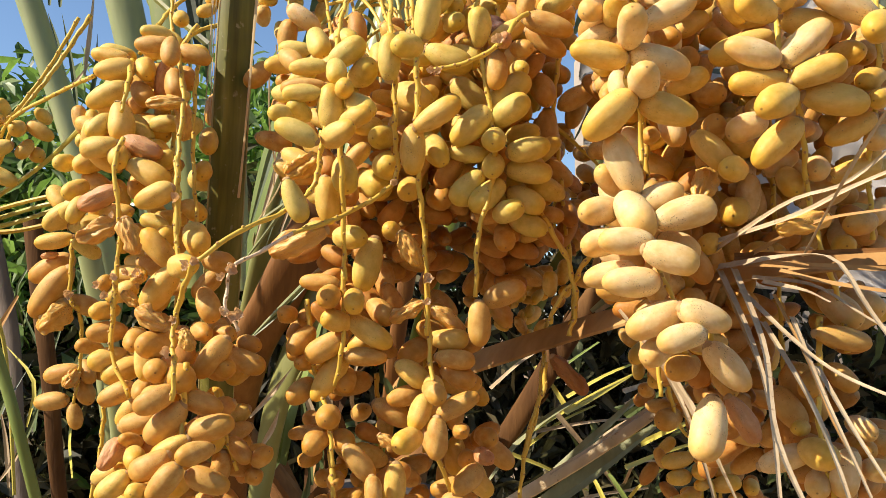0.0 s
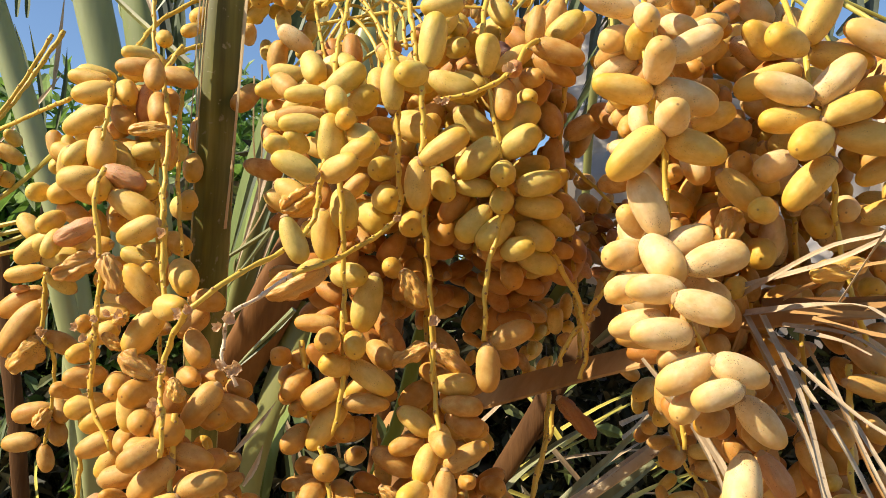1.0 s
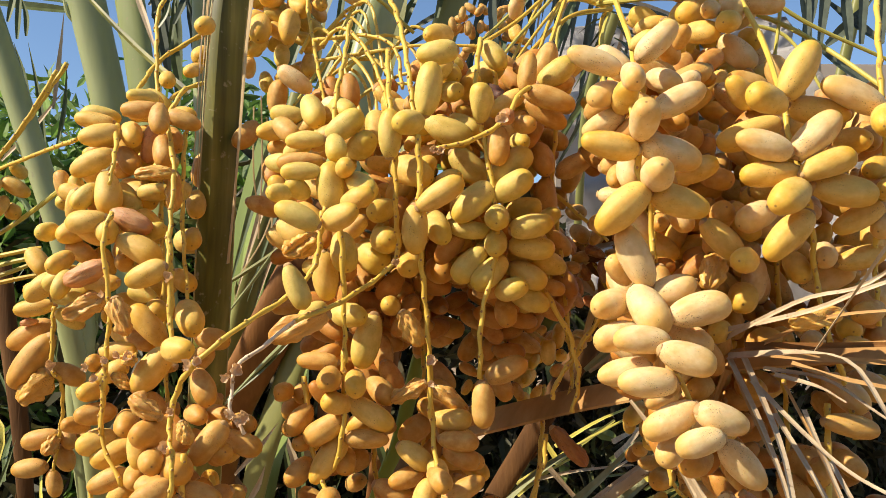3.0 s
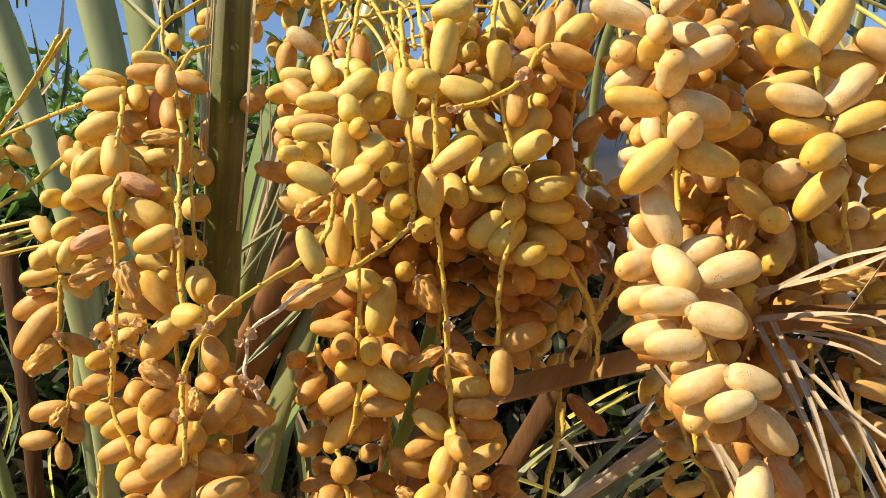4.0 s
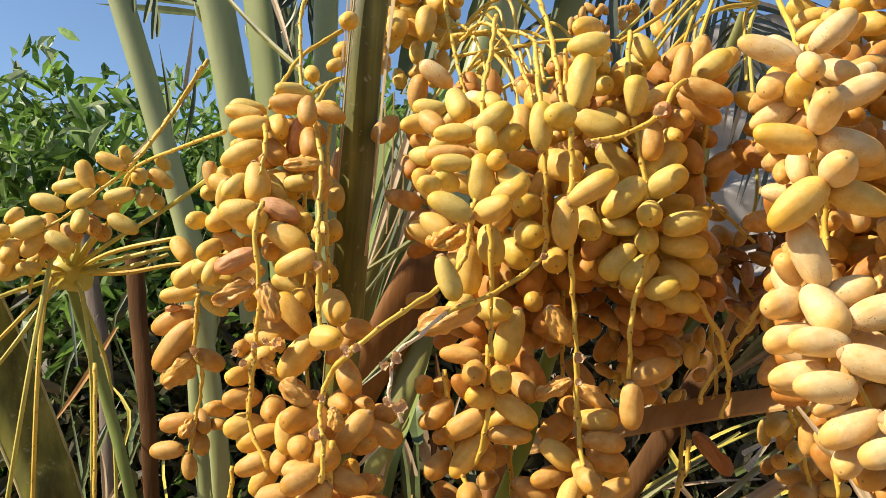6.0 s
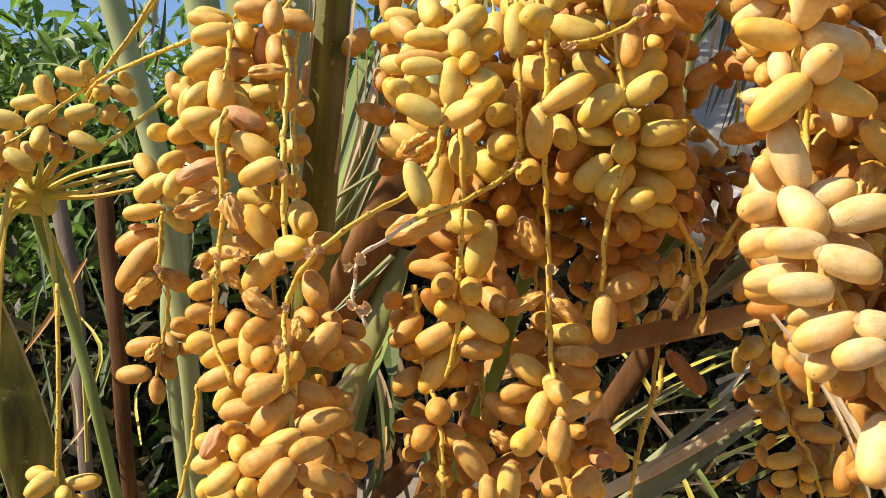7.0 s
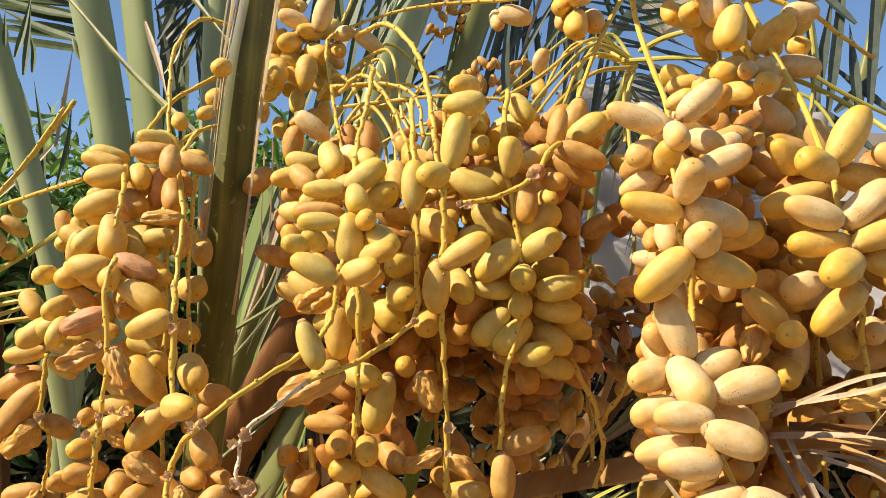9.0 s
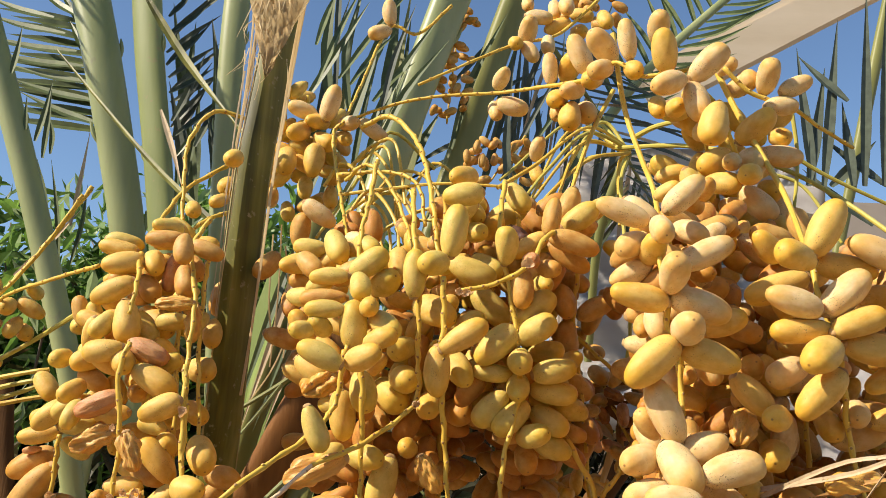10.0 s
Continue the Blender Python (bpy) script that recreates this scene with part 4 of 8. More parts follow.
leaflet(f15, [(1.212, 2.100, 2.284), (1.253, 2.124, 2.562), (1.307, 2.160, 2.883)], 0.0306, LEAFLET_SHADED, 8)
leaflet(f15, [(1.132, 2.100, 2.520), (1.080, 2.124, 2.587), (1.034, 2.160, 2.676)], 0.0306, LEAFLET_SHADED, 8)
leaflet(f15, [(1.067, 2.100, 2.278), (1.146, 2.124, 2.346), (1.237, 2.160, 2.433)], 0.0306, LEAFLET_SHADED, 8)
leaflet(f15, [(1.006, 2.100, 2.276), (1.053, 2.124, 2.446), (1.109, 2.160, 2.645)], 0.0306, LEAFLET_SHADED, 8)
leaflet(f15, [(1.128, 2.100, 2.281), (1.135, 2.124, 2.401), (1.150, 2.160, 2.546)], 0.0306, LEAFLET_SHADED, 8)
leaflet(f15, [(1.172, 2.100, 2.175), (1.095, 2.124, 2.249), (1.024, 2.160, 2.343)], 0.0306, LEAFLET_SHADED, 8)
leaflet(f15, [(1.217, 2.100, 2.284), (1.145, 2.124, 2.354), (1.078, 2.160, 2.443)], 0.0306, LEAFLET_SHADED, 8)
f16 = frond("sunlit far palm frond behind the stalks", [(0.524, 2.400, 2.525), (0.685, 2.400, 2.736), (0.889, 2.400, 2.938), (1.120, 2.400, 3.150)], 0.0319, PETIOLE_GREY, 0.7, 8)
leaflet(f16, [(0.571, 2.376, 2.590), (0.662, 2.352, 2.590), (0.757, 2.340, 2.631)], 0.0189, LEAFLET, 8)
leaflet(f16, [(0.577, 2.400, 2.600), (0.546, 2.424, 2.714), (0.518, 2.460, 2.813)], 0.0191, LEAFLET, 8)
leaflet(f16, [(0.599, 2.376, 2.619), (0.689, 2.352, 2.628), (0.783, 2.340, 2.678)], 0.0189, LEAFLET, 8)
leaflet(f16, [(0.605, 2.400, 2.629), (0.554, 2.424, 2.752), (0.504, 2.460, 2.859)], 0.0191, LEAFLET, 8)
leaflet(f16, [(0.627, 2.376, 2.648), (0.736, 2.352, 2.652), (0.849, 2.340, 2.698)], 0.0189, LEAFLET, 8)
leaflet(f16, [(0.634, 2.400, 2.659), (0.593, 2.424, 2.777), (0.556, 2.460, 2.882)], 0.0191, LEAFLET, 8)
leaflet(f16, [(0.656, 2.376, 2.677), (0.755, 2.352, 2.688), (0.858, 2.340, 2.741)], 0.0189, LEAFLET, 8)
leaflet(f16, [(0.663, 2.400, 2.688), (0.612, 2.424, 2.812), (0.563, 2.460, 2.922)], 0.0191, LEAFLET, 8)
leaflet(f16, [(0.684, 2.376, 2.706), (0.773, 2.352, 2.711), (0.866, 2.340, 2.758)], 0.0189, LEAFLET, 8)
leaflet(f16, [(0.692, 2.400, 2.717), (0.652, 2.424, 2.837), (0.611, 2.460, 2.946)], 0.0191, LEAFLET, 8)
leaflet(f16, [(0.713, 2.376, 2.735), (0.822, 2.352, 2.730), (0.936, 2.340, 2.767)], 0.0189, LEAFLET, 8)
leaflet(f16, [(0.721, 2.400, 2.747), (0.669, 2.424, 2.865), (0.617, 2.460, 2.970)], 0.0191, LEAFLET, 8)
leaflet(f16, [(0.742, 2.376, 2.765), (0.843, 2.352, 2.773), (0.950, 2.340, 2.825)], 0.0189, LEAFLET, 8)
leaflet(f16, [(0.750, 2.400, 2.777), (0.719, 2.424, 2.911), (0.691, 2.460, 3.034)], 0.0191, LEAFLET, 8)
leaflet(f16, [(0.771, 2.376, 2.795), (0.876, 2.352, 2.809), (0.987, 2.340, 2.865)], 0.0189, LEAFLET, 8)
leaflet(f16, [(0.780, 2.400, 2.807), (0.754, 2.424, 2.940), (0.731, 2.460, 3.061)], 0.0191, LEAFLET, 8)
leaflet(f16, [(0.801, 2.376, 2.825), (0.890, 2.352, 2.840), (0.985, 2.340, 2.899)], 0.0189, LEAFLET, 8)
leaflet(f16, [(0.810, 2.400, 2.837), (0.759, 2.424, 2.960), (0.708, 2.460, 3.070)], 0.0191, LEAFLET, 8)
leaflet(f16, [(0.830, 2.376, 2.855), (0.936, 2.352, 2.871), (1.046, 2.340, 2.931)], 0.0189, LEAFLET, 8)
leaflet(f16, [(0.839, 2.400, 2.868), (0.817, 2.424, 3.001), (0.796, 2.460, 3.122)], 0.0191, LEAFLET, 8)
leaflet(f16, [(0.860, 2.376, 2.885), (0.969, 2.352, 2.895), (1.082, 2.340, 2.950)], 0.0189, LEAFLET, 8)
leaflet(f16, [(0.869, 2.400, 2.898), (0.832, 2.424, 3.019), (0.794, 2.460, 3.130)], 0.0191, LEAFLET, 8)
leaflet(f16, [(0.890, 2.376, 2.915), (0.979, 2.352, 2.915), (1.074, 2.340, 2.959)], 0.0189, LEAFLET, 8)
leaflet(f16, [(0.900, 2.400, 2.929), (0.855, 2.424, 3.051), (0.814, 2.460, 3.160)], 0.0191, LEAFLET, 8)
leaflet(f16, [(0.920, 2.376, 2.946), (1.021, 2.352, 2.946), (1.130, 2.340, 2.993)], 0.0189, LEAFLET, 8)
leaflet(f16, [(0.930, 2.400, 2.960), (0.898, 2.424, 3.099), (0.866, 2.460, 3.229)], 0.0191, LEAFLET, 8)
leaflet(f16, [(0.950, 2.376, 2.977), (1.049, 2.352, 2.986), (1.156, 2.340, 3.040)], 0.0189, LEAFLET, 8)
leaflet(f16, [(0.961, 2.400, 2.991), (0.933, 2.424, 3.134), (0.905, 2.460, 3.263)], 0.0191, LEAFLET, 8)
leaflet(f16, [(0.981, 2.376, 3.008), (1.092, 2.352, 3.010), (1.210, 2.340, 3.058)], 0.0189, LEAFLET, 8)
leaflet(f16, [(0.991, 2.400, 3.022), (0.971, 2.424, 3.165), (0.954, 2.460, 3.293)], 0.0191, LEAFLET, 8)
leaflet(f16, [(1.012, 2.376, 3.039), (1.129, 2.352, 3.055), (1.252, 2.340, 3.118)], 0.0189, LEAFLET, 8)
leaflet(f16, [(1.022, 2.400, 3.054), (0.987, 2.424, 3.186), (0.953, 2.460, 3.308)], 0.0191, LEAFLET, 8)
f17 = frond("low palm frond fanned behind the stalks", [(0.378, 1.560, 2.153), (0.334, 1.620, 1.997), (0.323, 1.680, 1.759)], 0.0205, PETIOLE_OLIVE, 0.7, 8)
leaflet(f17, [(0.384, 1.584, 2.156), (0.448, 1.692, 2.198), (0.515, 1.800, 2.217)], 0.0114, LEAFLET, 8)
leaflet(f17, [(0.380, 1.584, 2.156), (0.371, 1.692, 2.187), (0.356, 1.800, 2.197)], 0.0114, LEAFLET, 8)
leaflet(f17, [(0.392, 1.584, 2.146), (0.469, 1.692, 2.176), (0.550, 1.800, 2.184)], 0.0114, LEAFLET_SHADED, 8)
leaflet(f17, [(0.384, 1.584, 2.146), (0.384, 1.692, 2.167), (0.379, 1.800, 2.166)], 0.0114, LEAFLET_SHADED, 8)
leaflet(f17, [(0.387, 1.584, 2.135), (0.461, 1.692, 2.153), (0.541, 1.800, 2.149)], 0.0114, LEAFLET, 8)
leaflet(f17, [(0.379, 1.584, 2.135), (0.380, 1.692, 2.147), (0.376, 1.800, 2.134)], 0.0114, LEAFLET, 8)
leaflet(f17, [(0.397, 1.584, 2.125), (0.478, 1.692, 2.133), (0.565, 1.800, 2.116)], 0.0114, LEAFLET_SHADED, 8)
leaflet(f17, [(0.383, 1.584, 2.125), (0.377, 1.692, 2.126), (0.367, 1.800, 2.103)], 0.0114, LEAFLET_SHADED, 8)
leaflet(f17, [(0.381, 1.584, 2.114), (0.472, 1.692, 2.112), (0.570, 1.800, 2.083)], 0.0114, LEAFLET, 8)
leaflet(f17, [(0.377, 1.584, 2.114), (0.362, 1.692, 2.105), (0.342, 1.800, 2.071)], 0.0114, LEAFLET, 8)
leaflet(f17, [(0.394, 1.584, 2.105), (0.471, 1.692, 2.090), (0.554, 1.800, 2.049)], 0.0114, LEAFLET_SHADED, 8)
leaflet(f17, [(0.381, 1.584, 2.104), (0.367, 1.692, 2.086), (0.346, 1.800, 2.041)], 0.0114, LEAFLET_SHADED, 8)
leaflet(f17, [(0.392, 1.584, 2.094), (0.470, 1.692, 2.068), (0.554, 1.800, 2.016)], 0.0114, LEAFLET, 8)
leaflet(f17, [(0.384, 1.584, 2.094), (0.362, 1.692, 2.066), (0.333, 1.800, 2.010)], 0.0114, LEAFLET, 8)
leaflet(f17, [(0.383, 1.584, 2.083), (0.472, 1.692, 2.047), (0.568, 1.800, 1.983)], 0.0114, LEAFLET_SHADED, 8)
leaflet(f17, [(0.386, 1.584, 2.083), (0.354, 1.692, 2.045), (0.316, 1.800, 1.979)], 0.0114, LEAFLET_SHADED, 8)
leaflet(f17, [(0.391, 1.584, 2.073), (0.493, 1.692, 2.028), (0.602, 1.800, 1.952)], 0.0114, LEAFLET, 8)
leaflet(f17, [(0.368, 1.584, 2.072), (0.343, 1.692, 2.024), (0.313, 1.800, 1.949)], 0.0114, LEAFLET, 8)
leaflet(f17, [(0.380, 1.584, 2.063), (0.483, 1.692, 2.006), (0.594, 1.800, 1.919)], 0.0114, LEAFLET_SHADED, 8)
leaflet(f17, [(0.381, 1.584, 2.063), (0.335, 1.692, 2.005), (0.280, 1.800, 1.918)], 0.0114, LEAFLET_SHADED, 8)
leaflet(f17, [(0.384, 1.584, 2.053), (0.496, 1.692, 1.985), (0.617, 1.800, 1.888)], 0.0114, LEAFLET, 8)
leaflet(f17, [(0.375, 1.584, 2.052), (0.321, 1.692, 1.985), (0.259, 1.800, 1.888)], 0.0114, LEAFLET, 8)
leaflet(f17, [(0.385, 1.584, 2.042), (0.503, 1.692, 1.965), (0.627, 1.800, 1.857)], 0.0114, LEAFLET_SHADED, 8)
leaflet(f17, [(0.375, 1.584, 2.042), (0.332, 1.692, 1.966), (0.281, 1.800, 1.860)], 0.0114, LEAFLET_SHADED, 8)
spikes = thing("palm_suckers", "thin green and dry palm spikes low in the crown", "palm leaflets")
leaflet(spikes, [(-0.761, 1.560, 1.548), (-0.821, 1.560, 1.442), (-0.892, 1.560, 1.337)], 0.0123, DRY, 8)
leaflet(spikes, [(-0.748, 1.440, 1.292), (-0.721, 1.440, 1.354), (-0.702, 1.440, 1.416)], 0.0104, LEAFLET, 8)
leaflet(spikes, [(-0.755, 1.440, 1.244), (-0.742, 1.440, 1.320), (-0.740, 1.440, 1.396)], 0.0094, LEAFLET, 8)
leaflet(spikes, [(-0.732, 1.500, 1.215), (-0.740, 1.500, 1.292), (-0.758, 1.500, 1.369)], 0.0088, STRAW, 8)
leaflet(spikes, [(-0.623, 1.560, 1.553), (-0.591, 1.560, 1.471), (-0.571, 1.560, 1.390)], 0.0082, LEAFLET_SHADED, 8)
leaflet(spikes, [(-0.480, 1.560, 2.109), (-0.460, 1.560, 2.142), (-0.451, 1.560, 2.175)], 0.0102, LEAFLET, 8)
leaflet(spikes, [(-0.820, 1.800, 2.181), (-0.821, 1.800, 2.225), (-0.835, 1.800, 2.270)], 0.0119, LEAFLET, 8)
leaflet(spikes, [(-0.807, 1.800, 2.016), (-0.821, 1.800, 2.092), (-0.846, 1.800, 2.168)], 0.0119, LEAFLET, 8)
leaflet(spikes, [(-0.770, 1.800, 1.916), (-0.787, 1.800, 2.041), (-0.816, 1.800, 2.168)], 0.0107, LEAFLET, 8)
leaflet(spikes, [(-0.804, 1.680, 1.891), (-0.740, 1.680, 1.962), (-0.688, 1.680, 2.033)], 0.0111, STRAW, 8)
leaflet(spikes, [(-0.699, 1.680, 1.916), (-0.686, 1.680, 1.998), (-0.685, 1.680, 2.080)], 0.0099, LEAFLET, 8)
leaflet(spikes, [(-0.190, 1.380, 1.246), (-0.200, 1.380, 1.337), (-0.218, 1.380, 1.428)], 0.0117, LEAFLET, 8)
leaflet(spikes, [(-0.202, 1.320, 1.193), (-0.189, 1.320, 1.239), (-0.184, 1.320, 1.285)], 0.0103, LEAFLET, 8)
leaflet(spikes, [(-0.233, 1.200, 1.333), (-0.217, 1.200, 1.360), (-0.208, 1.200, 1.387)], 0.0078, STRAW, 8)
leaflet(spikes, [(-0.249, 1.200, 1.374), (-0.217, 1.200, 1.409), (-0.191, 1.200, 1.444)], 0.0070, STRAW, 8)
leaflet(spikes, [(-0.261, 1.200, 1.475), (-0.209, 1.200, 1.520), (-0.165, 1.200, 1.565)], 0.0070, LEAFLET, 8)
# broad brown spike, darkened in colour as though shaded
leaflet(spikes, [(-0.130, 1.260, 1.283), (-0.168, 1.260, 1.238), (-0.214, 1.260, 1.194)], 0.0328, SHEATH_DARK, 8)
leaflet(spikes, [(-0.197, 1.440, 1.269), (-0.209, 1.440, 1.214), (-0.230, 1.440, 1.159)], 0.0151, LEAFLET, 8)
leaflet(spikes, [(-0.678, 1.440, 1.307), (-0.699, 1.440, 1.265), (-0.730, 1.440, 1.223)], 0.0085, STRAW, 8)
leaflet(spikes, [(-0.695, 1.440, 1.270), (-0.668, 1.440, 1.330), (-0.649, 1.440, 1.390)], 0.0075, LEAFLET, 8)
leaflet(spikes, [(-0.005, 1.140, 1.420), (0.010, 1.140, 1.448), (0.018, 1.140, 1.477)], 0.0103, LEAFLET, 8)
leaflet(spikes, [(-0.055, 1.080, 1.438), (-0.046, 1.080, 1.415), (-0.044, 1.080, 1.392)], 0.0098, LEAFLET, 8)
leaflet(spikes, [(0.001, 1.320, 1.466), (0.009, 1.320, 1.491), (0.008, 1.320, 1.516)], 0.0138, LEAFLET, 8)

# ---------------------------------------------------------------- the dry frond in front
dry = thing("dry_frond", "dead brown palm frond stalk with curled straw-coloured leaflets", "dry frond")
swept("stalk", [(-0.045, 1.140, 1.418), (0.060, 0.996, 1.463), (0.143, 0.894, 1.497), (0.205, 0.792, 1.523), (0.248, 0.720, 1.548), (0.295, 0.678, 1.555), (0.366, 0.648, 1.561)], 0.0363, RIBBED, DRY, dry, n=20, depth=0.35, face=(-0.4, -0.7, 0.7), taper=lambda u: 1.1 - 0.62 * u)
leaflet(dry, [(0.235, 0.690, 1.552), (0.237, 0.636, 1.504), (0.223, 0.564, 1.460), (0.209, 0.516, 1.409)], 0.0056, STRAW, 14, (0.2, -1, 0.4), taper=lambda u: 1.0 - 0.5 * u)
leaflet(dry, [(0.244, 0.684, 1.553), (0.238, 0.612, 1.497), (0.212, 0.528, 1.448), (0.217, 0.492, 1.405)], 0.0063, STRAW, 14, (0.2, -1, 0.4), taper=lambda u: 1.0 - 0.5 * u)
leaflet(dry, [(0.247, 0.678, 1.536), (0.267, 0.636, 1.501), (0.282, 0.600, 1.479), (0.307, 0.564, 1.463)], 0.0052, STRAW, 14, (0.2, -1, 0.4), taper=lambda u: 1.0 - 0.5 * u)
leaflet(dry, [(0.261, 0.672, 1.512), (0.270, 0.612, 1.457), (0.270, 0.564, 1.405), (0.267, 0.552, 1.384)], 0.0052, STRAW, 14, (0.2, -1, 0.4), taper=lambda u: 1.0 - 0.5 * u)
leaflet(dry, [(0.290, 0.648, 1.480), (0.292, 0.600, 1.441), (0.298, 0.564, 1.408)], 0.0052, STRAW, 14, (0.2, -1, 0.4), taper=lambda u: 1.0 - 0.5 * u)
leaflet(dry, [(0.278, 0.660, 1.516), (0.281, 0.624, 1.469), (0.282, 0.588, 1.432), (0.287, 0.564, 1.398)], 0.0045, STRAW, 14, (0.2, -1, 0.4), taper=lambda u: 1.0 - 0.5 * u)
leaflet(dry, [(0.234, 0.690, 1.554), (0.265, 0.636, 1.559), (0.277, 0.588, 1.554), (0.280, 0.552, 1.522), (0.285, 0.528, 1.497)], 0.0067, STRAW, 14, (0.2, -1, 0.4), taper=lambda u: 1.0 - 0.5 * u)
leaflet(dry, [(0.219, 0.708, 1.570), (0.270, 0.636, 1.588), (0.294, 0.600, 1.603), (0.320, 0.564, 1.616)], 0.0048, STRAW, 14, (0.2, -1, 0.4), taper=lambda u: 1.0 - 0.5 * u)
leaflet(dry, [(0.227, 0.702, 1.563), (0.261, 0.624, 1.596), (0.288, 0.588, 1.606), (0.314, 0.552, 1.635)], 0.0041, STRAW, 14, (0.2, -1, 0.4), taper=lambda u: 1.0 - 0.5 * u)
leaflet(dry, [(0.282, 0.648, 1.560), (0.284, 0.588, 1.605), (0.292, 0.564, 1.632), (0.302, 0.540, 1.659)], 0.0041, STRAW, 14, (0.2, -1, 0.4), taper=lambda u: 1.0 - 0.5 * u)
leaflet(dry, [(0.254, 0.684, 1.562), (0.286, 0.636, 1.584), (0.324, 0.600, 1.590)], 0.0037, DRY, 14, (0.2, -1, 0.4), taper=lambda u: 1.0 - 0.5 * u)
leaflet(dry, [(0.257, 0.660, 1.542), (0.277, 0.636, 1.535), (0.285, 0.612, 1.526)], 0.0045, STRAW, 14, (0.2, -1, 0.4), taper=lambda u: 1.0 - 0.5 * u)
leaflet(dry, [(0.236, 0.684, 1.542), (0.243, 0.636, 1.484), (0.246, 0.624, 1.469)], 0.0037, DRY, 14, (0.2, -1, 0.4), taper=lambda u: 1.0 - 0.5 * u)
leaflet(dry, [(0.192, 0.690, 1.472), (0.202, 0.672, 1.442), (0.214, 0.660, 1.396), (0.222, 0.660, 1.356)], 0.0045, STRAW, 14, (0.2, -1, 0.4), taper=lambda u: 1.0 - 0.5 * u)
leaflet(dry, [(0.270, 0.660, 1.550), (0.293, 0.636, 1.541), (0.336, 0.612, 1.532)], 0.0052, DRY, 14, (0.2, -1, 0.4), taper=lambda u: 1.0 - 0.5 * u)
leaflet(dry, [(0.246, 0.686, 1.558), (0.287, 0.660, 1.554), (0.350, 0.636, 1.550)], 0.0074, DRY, 14, (0.2, -1, 0.4), taper=lambda u: 1.0 - 0.5 * u)
leaflet(dry, [(0.245, 0.684, 1.562), (0.292, 0.660, 1.563), (0.351, 0.636, 1.565)], 0.0067, SHEATH, 14, (0.2, -1, 0.4), taper=lambda u: 1.0 - 0.5 * u)
leaflet(dry, [(0.254, 0.672, 1.546), (0.290, 0.648, 1.539), (0.314, 0.624, 1.517), (0.328, 0.600, 1.502)], 0.0037, STRAW, 14, (0.2, -1, 0.4), taper=lambda u: 1.0 - 0.5 * u)
leaflet(dry, [(0.270, 0.672, 1.533), (0.279, 0.636, 1.484), (0.283, 0.612, 1.447), (0.293, 0.588, 1.410)], 0.0033, DRY, 14, (0.2, -1, 0.4), taper=lambda u: 1.0 - 0.5 * u)
leaflet(dry, [(0.239, 0.708, 1.543), (0.233, 0.720, 1.516), (0.228, 0.720, 1.498)], 0.0059, DRY, 14, (0.2, -1, 0.4), taper=lambda u: 1.0 - 0.5 * u)
low = thing("palm_frond", "low palm frond with a long folded drying leaflet", "palm frond", "fronds of the palm")
swept("stalk", [(0.372, 1.112, 1.436), (0.306, 1.100, 1.407), (0.246, 1.094, 1.370), (0.186, 1.094, 1.332), (0.119, 1.100, 1.291), (0.053, 1.110, 1.250), (-0.03, 1.140, 1.196)], 0.0165, RIBBED, DRY_LIT, low, "split dry straw-coloured leaf stalk", n=22, depth=0.6, face=(-0.5, -0.75, 0.45), taper=lambda u: 0.62 + 0.5 * math.sin(math.pi * (0.1 + 0.75 * u)))
# straw strip along the stalk, standing for its sunlit upper edge
leaflet(low, [(0.330, 1.090, 1.433), (0.262, 1.082, 1.393), (0.205, 1.078, 1.356), (0.150, 1.082, 1.320)], 0.0085, STRAW, 14, (-0.6, -0.4, 0.7), taper=lambda u: 0.3 + 0.7 * math.sin(math.pi * min(1, u + 0.06)))
leaflet(low, [(0.290, 1.120, 1.374), (0.226, 1.120, 1.326), (0.177, 1.120, 1.292), (0.110, 1.125, 1.245), (0.04, 1.14, 1.19)], 0.030, LEAFLET_GREY, 16, (-0.6, -0.6, 0.6), taper=lambda u: 0.2 + 0.8 * math.sin(math.pi * min(1, u * 0.9 + 0.05)))
leaflet(low, [(0.310, 1.135, 1.447), (0.245, 1.130, 1.386), (0.197, 1.130, 1.343), (0.151, 1.135, 1.300)], 0.015, LEAFLET_GREY, 14, (-0.6, -0.6, 0.6), taper=lambda u: 0.25 + 0.75 * min(1, 1.6 * u + 0.05))
leaflet(low, [(0.215, 1.16, 1.415), (0.165, 1.15, 1.387), (0.118, 1.14, 1.352), (0.075, 1.13, 1.30)], 0.011, LEAFLET_GREY, 12, (-0.6, -0.6, 0.6), taper=lambda u: 0.4 + 0.6 * math.sin(math.pi * u))
leaflet(low, [(0.141, 1.260, 1.344), (0.238, 1.272, 1.400), (0.342, 1.296, 1.446)], 0.0082, STEM_GREEN, 8, (-0.5, -0.6, 0.7), taper=lambda u: 1.0 - 0.5 * u)
leaflet(low, [(0.152, 1.260, 1.347), (0.234, 1.272, 1.360), (0.321, 1.296, 1.363)], 0.0082, STRAW, 8, (-0.5, -0.6, 0.7), taper=lambda u: 1.0 - 0.5 * u)
leaflet(low, [(0.198, 1.260, 1.397), (0.263, 1.272, 1.431), (0.334, 1.296, 1.454)], 0.0082, STEM_GREEN, 8, (-0.5, -0.6, 0.7), taper=lambda u: 1.0 - 0.5 * u)
leaflet(low, [(0.143, 1.260, 1.395), (0.195, 1.272, 1.440), (0.252, 1.296, 1.476)], 0.0082, LEAFLET_LIT, 8, (-0.5, -0.6, 0.7), taper=lambda u: 1.0 - 0.5 * u)
